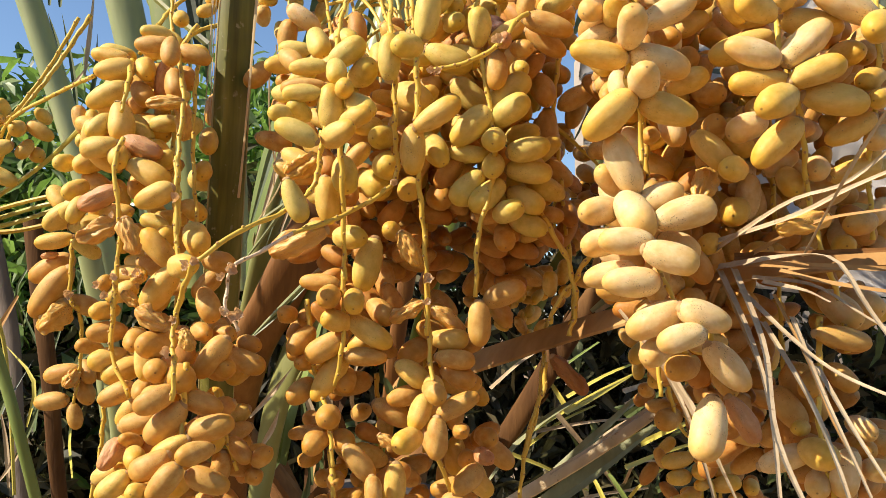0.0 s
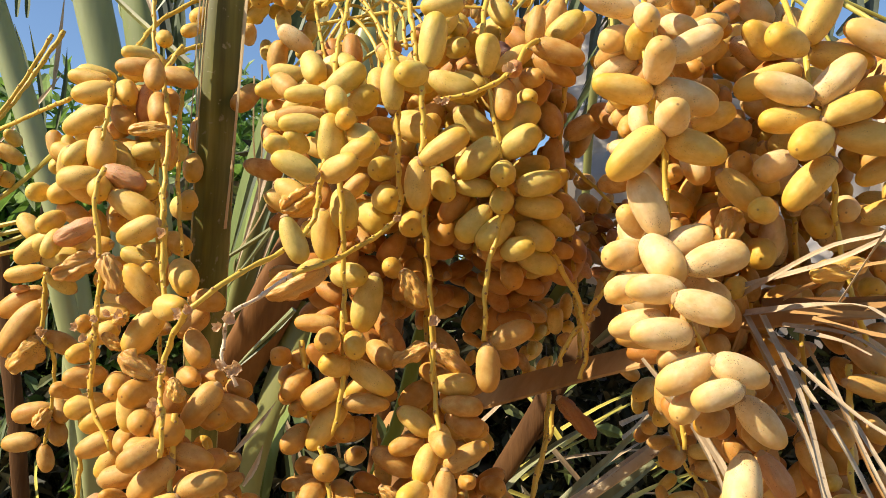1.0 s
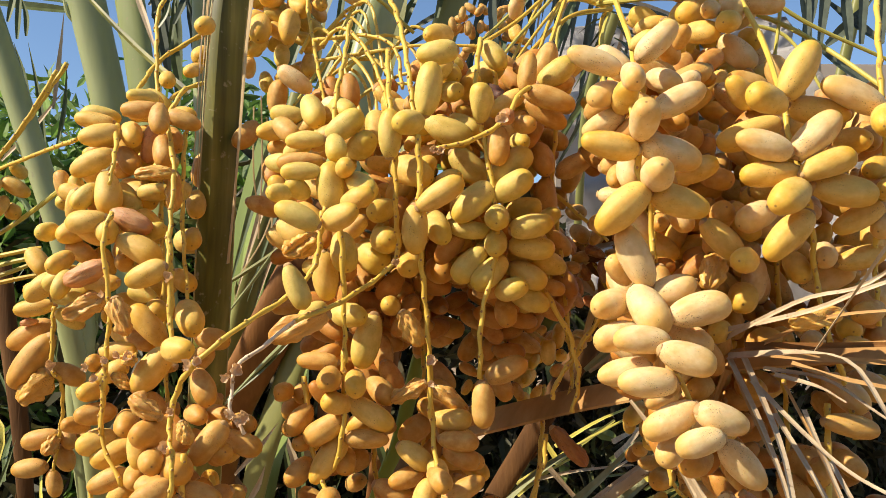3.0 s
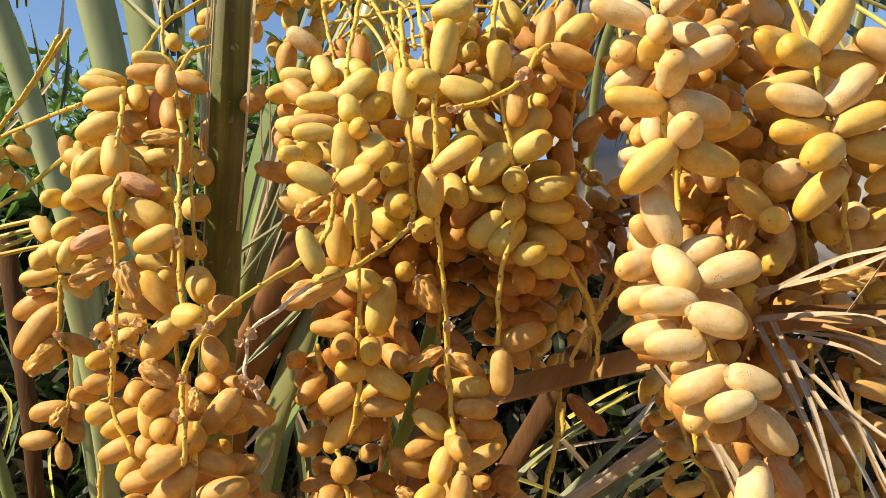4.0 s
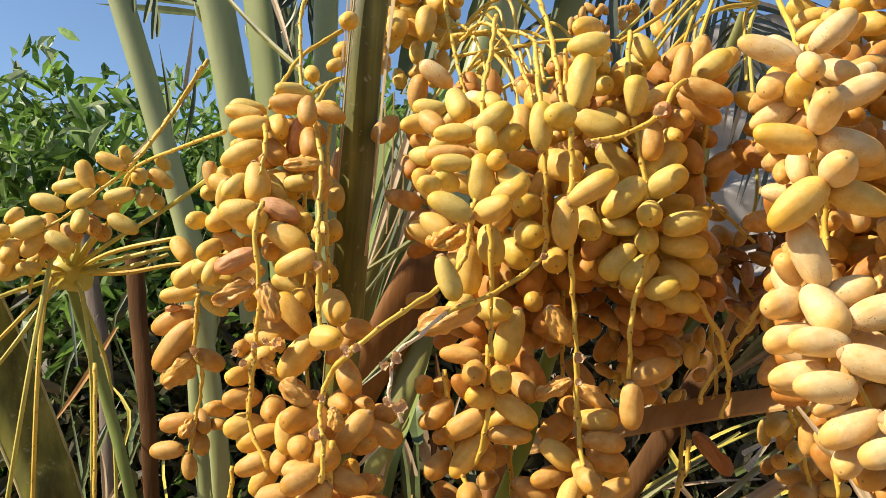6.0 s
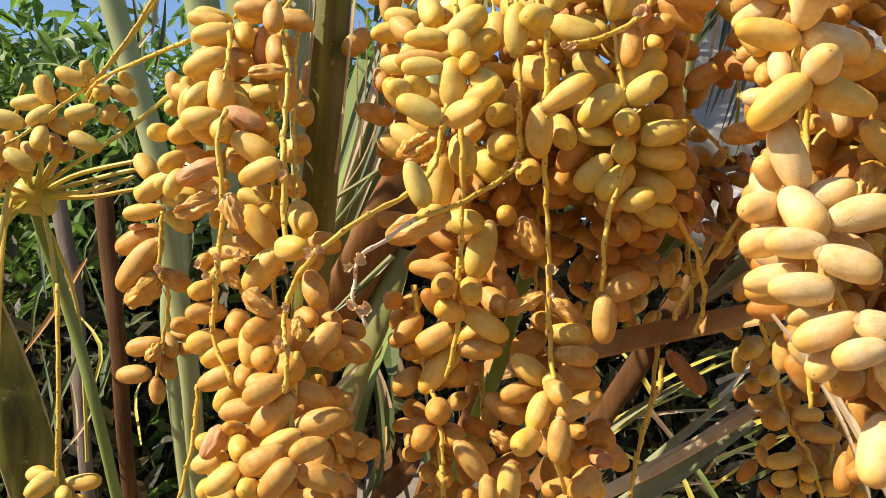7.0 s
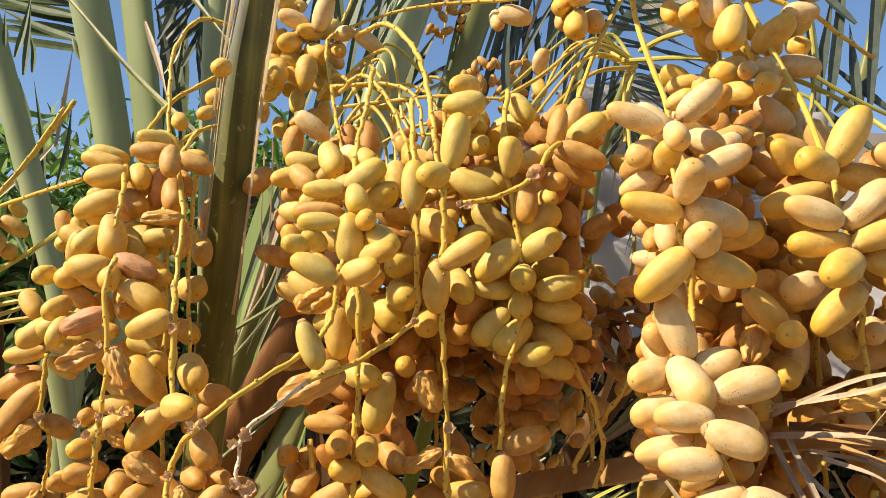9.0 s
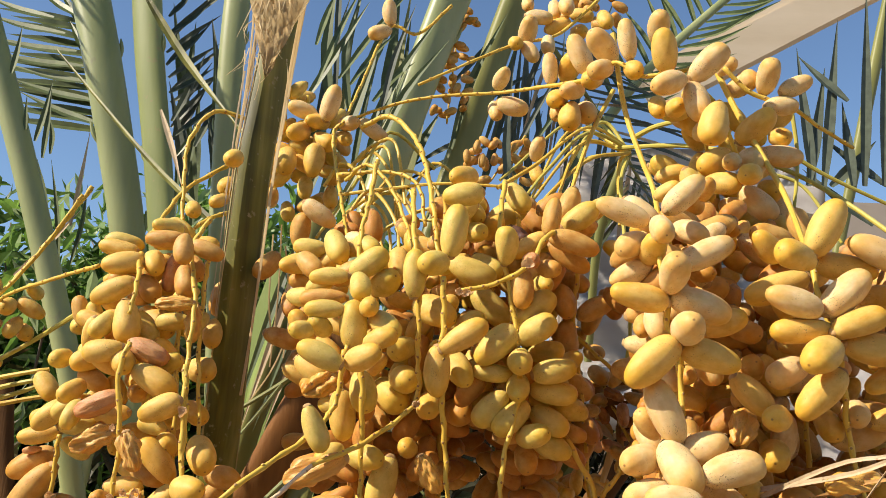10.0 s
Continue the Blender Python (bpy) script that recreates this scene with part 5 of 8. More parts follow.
leaflet(low, [(0.183, 1.260, 1.373), (0.243, 1.272, 1.303), (0.307, 1.296, 1.219)], 0.0082, STRAW, 8, (-0.5, -0.6, 0.7), taper=lambda u: 1.0 - 0.5 * u)
leaflet(low, [(0.198, 1.260, 1.381), (0.176, 1.272, 1.416), (0.156, 1.296, 1.440)], 0.0082, STEM_GREEN, 8, (-0.5, -0.6, 0.7), taper=lambda u: 1.0 - 0.5 * u)
leaflet(low, [(0.224, 1.260, 1.320), (0.269, 1.272, 1.351), (0.319, 1.296, 1.373)], 0.0082, STRAW, 8, (-0.5, -0.6, 0.7), taper=lambda u: 1.0 - 0.5 * u)
leaflet(low, [(0.257, 1.260, 1.235), (0.244, 1.272, 1.267), (0.233, 1.296, 1.289)], 0.0082, STEM_GREEN, 8, (-0.5, -0.6, 0.7), taper=lambda u: 1.0 - 0.5 * u)
leaflet(low, [(0.297, 1.260, 1.228), (0.267, 1.272, 1.276), (0.240, 1.296, 1.313)], 0.0082, LEAFLET_LIT, 8, (-0.5, -0.6, 0.7), taper=lambda u: 1.0 - 0.5 * u)
leaflet(low, [(0.142, 1.260, 1.328), (0.192, 1.272, 1.361), (0.246, 1.296, 1.382)], 0.0082, STEM_GREEN, 8, (-0.5, -0.6, 0.7), taper=lambda u: 1.0 - 0.5 * u)
leaflet(low, [(0.087, 1.260, 1.409), (0.131, 1.272, 1.446), (0.179, 1.296, 1.473)], 0.0082, STRAW, 8, (-0.5, -0.6, 0.7), taper=lambda u: 1.0 - 0.5 * u)
leaflet(low, [(0.114, 1.260, 1.316), (0.172, 1.272, 1.292), (0.234, 1.296, 1.256)], 0.0082, STEM_GREEN, 8, (-0.5, -0.6, 0.7), taper=lambda u: 1.0 - 0.5 * u)
leaflet(low, [(0.156, 0.690, 1.521), (0.196, 0.672, 1.464), (0.214, 0.660, 1.425), (0.238, 0.660, 1.373)], 0.0055, STRAW, 14, (-0.5, -0.6, 0.7), taper=lambda u: 0.35 + 0.65 * math.sin(math.pi * min(1, u * 1.1 + 0.05)))

leaflet(f5, [(-0.147, 1.800, 2.045), (-0.118, 1.800, 2.239), (-0.063, 1.800, 2.445)], 0.0356, LEAFLET, 7)
leaflet(f5, [(-0.132, 1.764, 2.162), (-0.099, 1.764, 2.311), (-0.032, 1.764, 2.467)], 0.0139, LEAFLET, 7)
leaflet(f5, [(-0.137, 2.136, 2.152), (-0.048, 2.136, 2.301), (0.034, 2.136, 2.455)], 0.0424, LEAFLET, 7)
leaflet(f5, [(-0.236, 1.464, 1.966), (-0.200, 1.464, 2.069), (-0.172, 1.464, 2.175)], 0.0115, LEAFLET, 7)
leaflet(f5, [(-0.288, 1.860, 2.084), (-0.255, 1.860, 2.260), (-0.221, 1.860, 2.446)], 0.0368, LEAFLET, 7)
leaflet(f5, [(-0.232, 1.920, 2.151), (-0.205, 1.920, 2.367), (-0.193, 1.920, 2.594)], 0.0152, PETIOLE_OLIVE, 7)
leaflet(f5, [(-0.196, 1.668, 2.149), (-0.155, 1.668, 2.273), (-0.115, 1.668, 2.404)], 0.0241, LEAFLET, 7)
leaflet(f5, [(-0.206, 1.728, 2.292), (-0.211, 1.728, 2.506), (-0.208, 1.728, 2.733)], 0.0137, LEAFLET_SHADED, 7)
leaflet(f5, [(-0.255, 1.596, 2.239), (-0.196, 1.596, 2.350), (-0.135, 1.596, 2.466)], 0.0168, LEAFLET, 7)
leaflet(f5, [(-0.177, 1.848, 2.109), (-0.157, 1.848, 2.301), (-0.118, 1.848, 2.505)], 0.0146, LEAFLET, 7)
leaflet(f5, [(-0.227, 2.136, 2.435), (-0.217, 2.136, 2.651), (-0.174, 2.136, 2.880)], 0.0170, LEAFLET, 7)
leaflet(f5, [(-0.211, 1.776, 2.088), (-0.216, 1.776, 2.204), (-0.197, 1.776, 2.324)], 0.0140, PETIOLE_OLIVE, 7)
leaflet(f5, [(-0.088, 2.148, 2.255), (-0.074, 2.148, 2.489), (-0.054, 2.148, 2.735)], 0.0228, LEAFLET, 7)
leaflet(f5, [(-0.105, 2.148, 2.325), (-0.107, 2.148, 2.550), (-0.087, 2.148, 2.788)], 0.0427, LEAFLET, 7)
leaflet(f5, [(-0.102, 1.572, 2.151), (-0.055, 1.572, 2.262), (0.027, 1.572, 2.377)], 0.0165, LEAFLET, 7)
leaflet(f5, [(-0.279, 1.992, 2.328), (-0.252, 1.992, 2.514), (-0.207, 1.992, 2.708)], 0.0158, LEAFLET_SHADED, 7)
leaflet(f5, [(-0.186, 1.860, 2.332), (-0.202, 1.860, 2.475), (-0.176, 1.860, 2.624)], 0.0196, LEAFLET, 7)
leaflet(f5, [(-0.122, 2.136, 2.326), (-0.085, 2.136, 2.565), (-0.054, 2.136, 2.816)], 0.0226, PETIOLE_OLIVE, 7)
leaflet(f5, [(-0.230, 1.668, 2.009), (-0.199, 1.668, 2.144), (-0.178, 1.668, 2.284)], 0.0176, LEAFLET, 7)
leaflet(f5, [(-0.226, 1.932, 2.125), (-0.212, 1.932, 2.278), (-0.198, 1.932, 2.438)], 0.0204, PETIOLE_OLIVE, 7)
leaflet(f5, [(-0.099, 1.524, 2.198), (-0.078, 1.524, 2.310), (-0.040, 1.524, 2.426)], 0.0120, LEAFLET_SHADED, 7)
leaflet(f5, [(-0.062, 2.028, 2.165), (-0.035, 2.028, 2.346), (0.011, 2.028, 2.537)], 0.0402, PETIOLE_OLIVE, 7)
leaflet(f5, [(-0.125, 1.608, 2.202), (-0.066, 1.608, 2.323), (0.011, 1.608, 2.451)], 0.0169, LEAFLET, 7)
leaflet(f5, [(-0.188, 1.488, 1.952), (-0.132, 1.488, 2.076), (-0.071, 1.488, 2.205)], 0.0117, PETIOLE_OLIVE, 7)
leaflet(f5, [(-0.215, 1.704, 2.272), (-0.229, 1.704, 2.417), (-0.214, 1.704, 2.568)], 0.0247, LEAFLET, 7)
leaflet(f5, [(-0.197, 1.908, 2.327), (-0.120, 1.908, 2.544), (-0.047, 1.908, 2.774)], 0.0277, LEAFLET, 7)
leaflet(f6, [(0.051, 1.872, 2.256), (0.095, 1.872, 2.427), (0.180, 1.872, 2.608)], 0.0198, LEAFLET, 7)
leaflet(f6, [(0.281, 2.124, 2.113), (0.264, 2.124, 2.320), (0.278, 2.124, 2.540)], 0.0127, LEAFLET_SHADED, 7)
leaflet(f6, [(0.079, 2.124, 2.323), (0.128, 2.124, 2.557), (0.216, 2.124, 2.803)], 0.0169, LEAFLET_SHADED, 7)
leaflet(f6, [(0.326, 1.968, 2.183), (0.372, 1.968, 2.307), (0.426, 1.968, 2.437)], 0.0208, LEAFLET, 7)
leaflet(f6, [(0.341, 2.052, 2.328), (0.416, 2.052, 2.562), (0.507, 2.052, 2.810)], 0.0122, LEAFLET_SHADED, 7)
leaflet(f6, [(0.217, 1.740, 2.218), (0.292, 1.740, 2.331), (0.387, 1.740, 2.448)], 0.0103, LEAFLET, 7)
leaflet(f6, [(0.210, 2.100, 2.069), (0.254, 2.100, 2.256), (0.302, 2.100, 2.453)], 0.0222, LEAFLET_SHADED, 7)
leaflet(f6, [(0.174, 1.692, 2.034), (0.158, 1.692, 2.206), (0.172, 1.692, 2.387)], 0.0178, LEAFLET_SHADED, 7)
leaflet(f6, [(0.217, 1.980, 2.300), (0.242, 1.980, 2.548), (0.268, 1.980, 2.810)], 0.0118, LEAFLET_SHADED, 7)
leaflet(f6, [(0.145, 2.088, 2.340), (0.199, 2.088, 2.522), (0.252, 2.088, 2.709)], 0.0124, LEAFLET, 7)
leaflet(f6, [(0.110, 1.980, 2.030), (0.146, 1.980, 2.256), (0.196, 1.980, 2.495)], 0.0157, LEAFLET, 7)
leaflet(f6, [(0.187, 1.944, 2.055), (0.203, 1.944, 2.194), (0.244, 1.944, 2.339)], 0.0206, LEAFLET, 7)
leaflet(f6, [(0.158, 1.764, 2.156), (0.231, 1.764, 2.310), (0.319, 1.764, 2.470)], 0.0105, LEAFLET_SHADED, 7)
leaflet(f6, [(0.299, 1.752, 2.217), (0.288, 1.752, 2.361), (0.295, 1.752, 2.512)], 0.0104, LEAFLET_SHADED, 7)
leaflet(f6, [(0.123, 1.980, 2.152), (0.178, 1.980, 2.380), (0.226, 1.980, 2.619)], 0.0209, LEAFLET_SHADED, 7)
leaflet(f6, [(0.235, 2.208, 2.257), (0.223, 2.208, 2.384), (0.231, 2.208, 2.516)], 0.0176, LEAFLET, 7)
leaflet(f4, [(-0.484, 1.860, 2.193), (-0.491, 1.860, 2.277), (-0.487, 1.860, 2.362)], 0.0221, LEAFLET_SHADED, 7)
leaflet(f4, [(-0.652, 2.184, 2.130), (-0.656, 2.184, 2.269), (-0.673, 2.184, 2.411)], 0.0130, LEAFLET, 7)
leaflet(f4, [(-0.625, 2.124, 2.168), (-0.606, 2.124, 2.332), (-0.601, 2.124, 2.500)], 0.0127, LEAFLET, 7)
leaflet(f4, [(-0.621, 2.148, 2.354), (-0.664, 2.148, 2.544), (-0.702, 2.148, 2.741)], 0.0256, LEAFLET, 7)
leaflet(f4, [(-0.625, 2.256, 2.145), (-0.631, 2.256, 2.352), (-0.643, 2.256, 2.567)], 0.0269, LEAFLET, 7)
leaflet(f4, [(-0.499, 1.992, 2.284), (-0.521, 1.992, 2.450), (-0.554, 1.992, 2.620)], 0.0237, LEAFLET_SHADED, 7)
leaflet(f4, [(-0.595, 2.076, 2.157), (-0.626, 2.076, 2.316), (-0.669, 2.076, 2.480)], 0.0247, LEAFLET_SHADED, 7)
leaflet(f4, [(-0.610, 2.220, 2.188), (-0.630, 2.220, 2.301), (-0.637, 2.220, 2.419)], 0.0265, LEAFLET, 7)
leaflet(f4, [(-0.648, 2.268, 2.308), (-0.682, 2.268, 2.470), (-0.709, 2.268, 2.640)], 0.0271, LEAFLET_SHADED, 7)
leaflet(f4, [(-0.442, 1.836, 2.020), (-0.470, 1.836, 2.154), (-0.500, 1.836, 2.291)], 0.0218, LEAFLET_SHADED, 7)
leaflet(f4, [(-0.498, 1.908, 2.185), (-0.506, 1.908, 2.355), (-0.521, 1.908, 2.531)], 0.0113, LEAFLET, 7)
leaflet(f4, [(-0.673, 2.184, 2.366), (-0.653, 2.184, 2.533), (-0.647, 2.184, 2.706)], 0.0261, LEAFLET, 7)
leaflet(f2, [(-0.908, 2.076, 2.633), (-1.019, 2.076, 2.648), (-1.132, 2.076, 2.663)], 0.0234, LEAFLET, 7)
leaflet(f2, [(-0.865, 2.028, 2.587), (-0.965, 2.028, 2.602), (-1.066, 2.028, 2.618)], 0.0228, LEAFLET, 7)
leaflet(f2, [(-0.863, 2.004, 2.551), (-0.966, 2.004, 2.574), (-1.068, 2.004, 2.594)], 0.0225, LEAFLET, 7)
leaflet(f2, [(-0.860, 2.040, 2.546), (-0.968, 2.040, 2.561), (-1.075, 2.040, 2.574)], 0.0229, LEAFLET, 7)
leaflet(f2, [(-0.813, 1.968, 2.491), (-0.938, 1.968, 2.502), (-1.062, 1.968, 2.515)], 0.0221, LEAFLET, 7)
leaflet(f2, [(-0.805, 1.956, 2.463), (-0.914, 1.956, 2.474), (-1.023, 1.956, 2.486)], 0.0220, LEAFLET, 7)
leaflet(f2, [(-0.813, 1.968, 2.446), (-0.933, 1.968, 2.459), (-1.054, 1.968, 2.472)], 0.0221, LEAFLET, 7)
leaflet(f2, [(-0.809, 2.016, 2.445), (-0.959, 2.016, 2.461), (-1.107, 2.016, 2.475)], 0.0227, LEAFLET, 7)
leaflet(f2, [(-0.790, 1.992, 2.413), (-0.948, 1.992, 2.423), (-1.105, 1.992, 2.432)], 0.0224, LEAFLET, 7)
leaflet(f2, [(-0.812, 2.016, 2.400), (-0.942, 2.016, 2.416), (-1.072, 2.016, 2.433)], 0.0227, LEAFLET, 7)
leaflet(f2, [(-0.811, 2.040, 2.388), (-0.948, 2.040, 2.411), (-1.086, 2.040, 2.435)], 0.0229, LEAFLET, 7)
leaflet(f2, [(-0.790, 2.004, 2.352), (-0.906, 2.004, 2.365), (-1.023, 2.004, 2.378)], 0.0225, LEAFLET, 7)
leaflet(f2, [(-0.768, 2.004, 2.331), (-0.923, 2.004, 2.350), (-1.078, 2.004, 2.368)], 0.0225, LEAFLET, 7)
leaflet(f2, [(-0.803, 2.088, 2.339), (-0.958, 2.088, 2.354), (-1.113, 2.088, 2.369)], 0.0235, LEAFLET, 7)
leaflet(f3, [(-0.676, 2.100, 2.642), (-0.597, 2.100, 2.712), (-0.514, 2.100, 2.783)], 0.0181, LEAFLET_SHADED, 7)
leaflet(f3, [(-0.690, 2.100, 2.605), (-0.634, 2.100, 2.678), (-0.576, 2.100, 2.753)], 0.0181, LEAFLET_SHADED, 7)
leaflet(f3, [(-0.691, 2.100, 2.570), (-0.625, 2.100, 2.628), (-0.557, 2.100, 2.687)], 0.0181, LEAFLET_SHADED, 7)
leaflet(f3, [(-0.688, 2.100, 2.535), (-0.642, 2.100, 2.595), (-0.598, 2.100, 2.656)], 0.0181, LEAFLET_SHADED, 7)
leaflet(f3, [(-0.679, 2.100, 2.500), (-0.618, 2.100, 2.551), (-0.556, 2.100, 2.602)], 0.0181, LEAFLET_SHADED, 7)
leaflet(f3, [(-0.668, 2.100, 2.466), (-0.604, 2.100, 2.534), (-0.538, 2.100, 2.603)], 0.0181, LEAFLET_SHADED, 7)
leaflet(f3, [(-0.667, 2.100, 2.431), (-0.585, 2.100, 2.487), (-0.501, 2.100, 2.544)], 0.0181, LEAFLET_SHADED, 7)
leaflet(f3, [(-0.653, 2.100, 2.398), (-0.613, 2.100, 2.472), (-0.572, 2.100, 2.547)], 0.0181, LEAFLET_SHADED, 7)
leaflet(f3, [(-0.659, 2.100, 2.364), (-0.607, 2.100, 2.437), (-0.554, 2.100, 2.514)], 0.0181, LEAFLET_SHADED, 7)
leaflet(f3, [(-0.649, 2.100, 2.330), (-0.616, 2.100, 2.396), (-0.583, 2.100, 2.464)], 0.0181, LEAFLET_SHADED, 7)
leaflet(low, [(0.335, 1.392, 1.311), (0.370, 1.320, 1.346), (0.466, 1.380, 1.366)], 0.0103, STEM_GREEN, 7, taper=lambda u: 1 - 0.6 * u)
leaflet(low, [(0.314, 1.404, 1.352), (0.346, 1.320, 1.397), (0.398, 1.380, 1.410)], 0.0103, LEAFLET, 7, taper=lambda u: 1 - 0.6 * u)
leaflet(low, [(0.348, 1.260, 1.382), (0.409, 1.320, 1.415), (0.486, 1.380, 1.419)], 0.0060, STEM_GREEN, 7, taper=lambda u: 1 - 0.6 * u)
leaflet(low, [(0.193, 1.236, 1.241), (0.239, 1.320, 1.243), (0.343, 1.380, 1.244)], 0.0077, STRAW, 7, taper=lambda u: 1 - 0.6 * u)
leaflet(low, [(0.310, 1.368, 1.232), (0.330, 1.320, 1.271), (0.458, 1.380, 1.335)], 0.0060, STEM_GREEN, 7, taper=lambda u: 1 - 0.6 * u)
leaflet(low, [(0.231, 1.356, 1.280), (0.266, 1.320, 1.308), (0.390, 1.380, 1.362)], 0.0103, LEAFLET, 7, taper=lambda u: 1 - 0.6 * u)
leaflet(low, [(0.307, 1.392, 1.249), (0.314, 1.320, 1.295), (0.392, 1.380, 1.283)], 0.0060, STRAW, 7, taper=lambda u: 1 - 0.6 * u)
leaflet(low, [(0.188, 1.224, 1.380), (0.244, 1.320, 1.389), (0.315, 1.380, 1.419)], 0.0103, STEM_GREEN, 7, taper=lambda u: 1 - 0.6 * u)
leaflet(low, [(0.269, 1.212, 1.410), (0.348, 1.320, 1.417), (0.478, 1.380, 1.432)], 0.0077, STRAW, 7, taper=lambda u: 1 - 0.6 * u)
leaflet(low, [(0.275, 1.308, 1.321), (0.324, 1.320, 1.342), (0.436, 1.380, 1.380)], 0.0060, STEM_GREEN, 7, taper=lambda u: 1 - 0.6 * u)
leaflet(low, [(0.324, 1.224, 1.383), (0.404, 1.320, 1.397), (0.534, 1.380, 1.433)], 0.0077, STEM_GREEN, 7, taper=lambda u: 1 - 0.6 * u)
leaflet(low, [(0.270, 1.200, 1.391), (0.329, 1.320, 1.401), (0.407, 1.380, 1.474)], 0.0103, STRAW, 7, taper=lambda u: 1 - 0.6 * u)
leaflet(low, [(0.273, 1.224, 1.303), (0.355, 1.320, 1.310), (0.477, 1.380, 1.331)], 0.0077, STEM_GREEN, 7, taper=lambda u: 1 - 0.6 * u)
leaflet(low, [(0.357, 1.380, 1.241), (0.383, 1.320, 1.276), (0.469, 1.380, 1.329)], 0.0103, LEAFLET, 7, taper=lambda u: 1 - 0.6 * u)
leaflet(low, [(0.361, 1.380, 1.310), (0.386, 1.320, 1.343), (0.516, 1.380, 1.361)], 0.0060, LEAFLET, 7, taper=lambda u: 1 - 0.6 * u)
leaflet(low, [(0.215, 1.200, 1.331), (0.286, 1.320, 1.343), (0.403, 1.380, 1.334)], 0.0060, LEAFLET, 7, taper=lambda u: 1 - 0.6 * u)
leaflet(spikes, [(-0.192, 1.368, 1.239), (-0.197, 1.440, 1.293), (-0.227, 1.440, 1.392)], 0.0075, DRY, 7)
leaflet(spikes, [(-0.149, 1.476, 1.139), (-0.161, 1.440, 1.225), (-0.124, 1.440, 1.326)], 0.0075, LEAFLET, 7)
leaflet(spikes, [(-0.132, 1.500, 1.322), (-0.135, 1.440, 1.398), (-0.105, 1.440, 1.500)], 0.0075, STRAW, 7)
leaflet(spikes, [(-0.177, 1.344, 1.386), (-0.192, 1.440, 1.436), (-0.177, 1.440, 1.549)], 0.0283, LEAFLET, 7)
leaflet(spikes, [(-0.171, 1.452, 1.342), (-0.189, 1.440, 1.409), (-0.203, 1.440, 1.497)], 0.0283, STRAW, 7)
# the sheath-brown spikes from here on have shade put into their colour
leaflet(spikes, [(-0.157, 1.428, 1.355), (-0.150, 1.440, 1.420), (-0.162, 1.440, 1.524)], 0.0283, SHEATH_DARK, 7)
leaflet(spikes, [(-0.185, 1.440, 1.246), (-0.190, 1.440, 1.316), (-0.189, 1.440, 1.432)], 0.0170, LEAFLET, 7)
leaflet(spikes, [(-0.271, 1.464, 1.257), (-0.251, 1.440, 1.322), (-0.244, 1.440, 1.460)], 0.0283, LEAFLET, 7)
leaflet(spikes, [(-0.183, 1.332, 1.221), (-0.197, 1.440, 1.250), (-0.212, 1.440, 1.352)], 0.0283, SHEATH_DARK, 7)
leaflet(spikes, [(-0.217, 1.440, 1.357), (-0.211, 1.440, 1.416), (-0.231, 1.440, 1.537)], 0.0075, LEAFLET, 7)
leaflet(spikes, [(-0.122, 1.428, 1.191), (-0.131, 1.440, 1.266), (-0.180, 1.440, 1.335)], 0.0113, LEAFLET, 7)
leaflet(spikes, [(-0.174, 1.356, 1.196), (-0.179, 1.440, 1.241), (-0.191, 1.440, 1.356)], 0.0283, SHEATH_DARK, 7)
leaflet(spikes, [(-0.156, 1.548, 1.299), (-0.162, 1.440, 1.377), (-0.104, 1.440, 1.440)], 0.0170, SHEATH_DARK, 7)
leaflet(spikes, [(-0.209, 1.464, 1.247), (-0.194, 1.440, 1.327), (-0.233, 1.440, 1.434)], 0.0170, STRAW, 7)
leaflet(spikes, [(-0.789, 1.644, 1.489), (-0.793, 1.620, 1.570), (-0.729, 1.680, 1.717)], 0.0061, LEAFLET, 7)
leaflet(spikes, [(-0.842, 1.692, 1.218), (-0.824, 1.620, 1.304), (-0.787, 1.680, 1.426)], 0.0082, LEAFLET_SHADED, 7)
leaflet(spikes, [(-0.765, 1.620, 1.303), (-0.755, 1.620, 1.388), (-0.848, 1.680, 1.458)], 0.0082, STEM_GREEN, 7)
leaflet(spikes, [(-0.693, 1.668, 1.461), (-0.661, 1.620, 1.550), (-0.694, 1.680, 1.646)], 0.0061, LEAFLET, 7)
leaflet(spikes, [(-0.686, 1.476, 1.354), (-0.734, 1.620, 1.413), (-0.836, 1.680, 1.569)], 0.0082, LEAFLET, 7)
leaflet(spikes, [(-0.602, 1.452, 1.242), (-0.683, 1.620, 1.296), (-0.684, 1.680, 1.337)], 0.0061, STEM_GREEN, 7)
leaflet(spikes, [(-0.727, 1.416, 1.253), (-0.843, 1.620, 1.286), (-0.911, 1.680, 1.421)], 0.0061, LEAFLET, 7)
leaflet(spikes, [(-0.703, 1.524, 1.308), (-0.743, 1.620, 1.363), (-0.713, 1.680, 1.565)], 0.0102, LEAFLET, 7)
leaflet(spikes, [(-0.647, 1.596, 1.497), (-0.677, 1.620, 1.567), (-0.639, 1.680, 1.762)], 0.0061, LEAFLET, 7)
leaflet(spikes, [(-0.844, 1.584, 1.472), (-0.877, 1.620, 1.555), (-0.931, 1.680, 1.663)], 0.0061, LEAFLET_SHADED, 7)
leaflet(spikes, [(-0.894, 1.632, 1.370), (-0.879, 1.620, 1.477), (-0.853, 1.680, 1.576)], 0.0082, LEAFLET, 7)

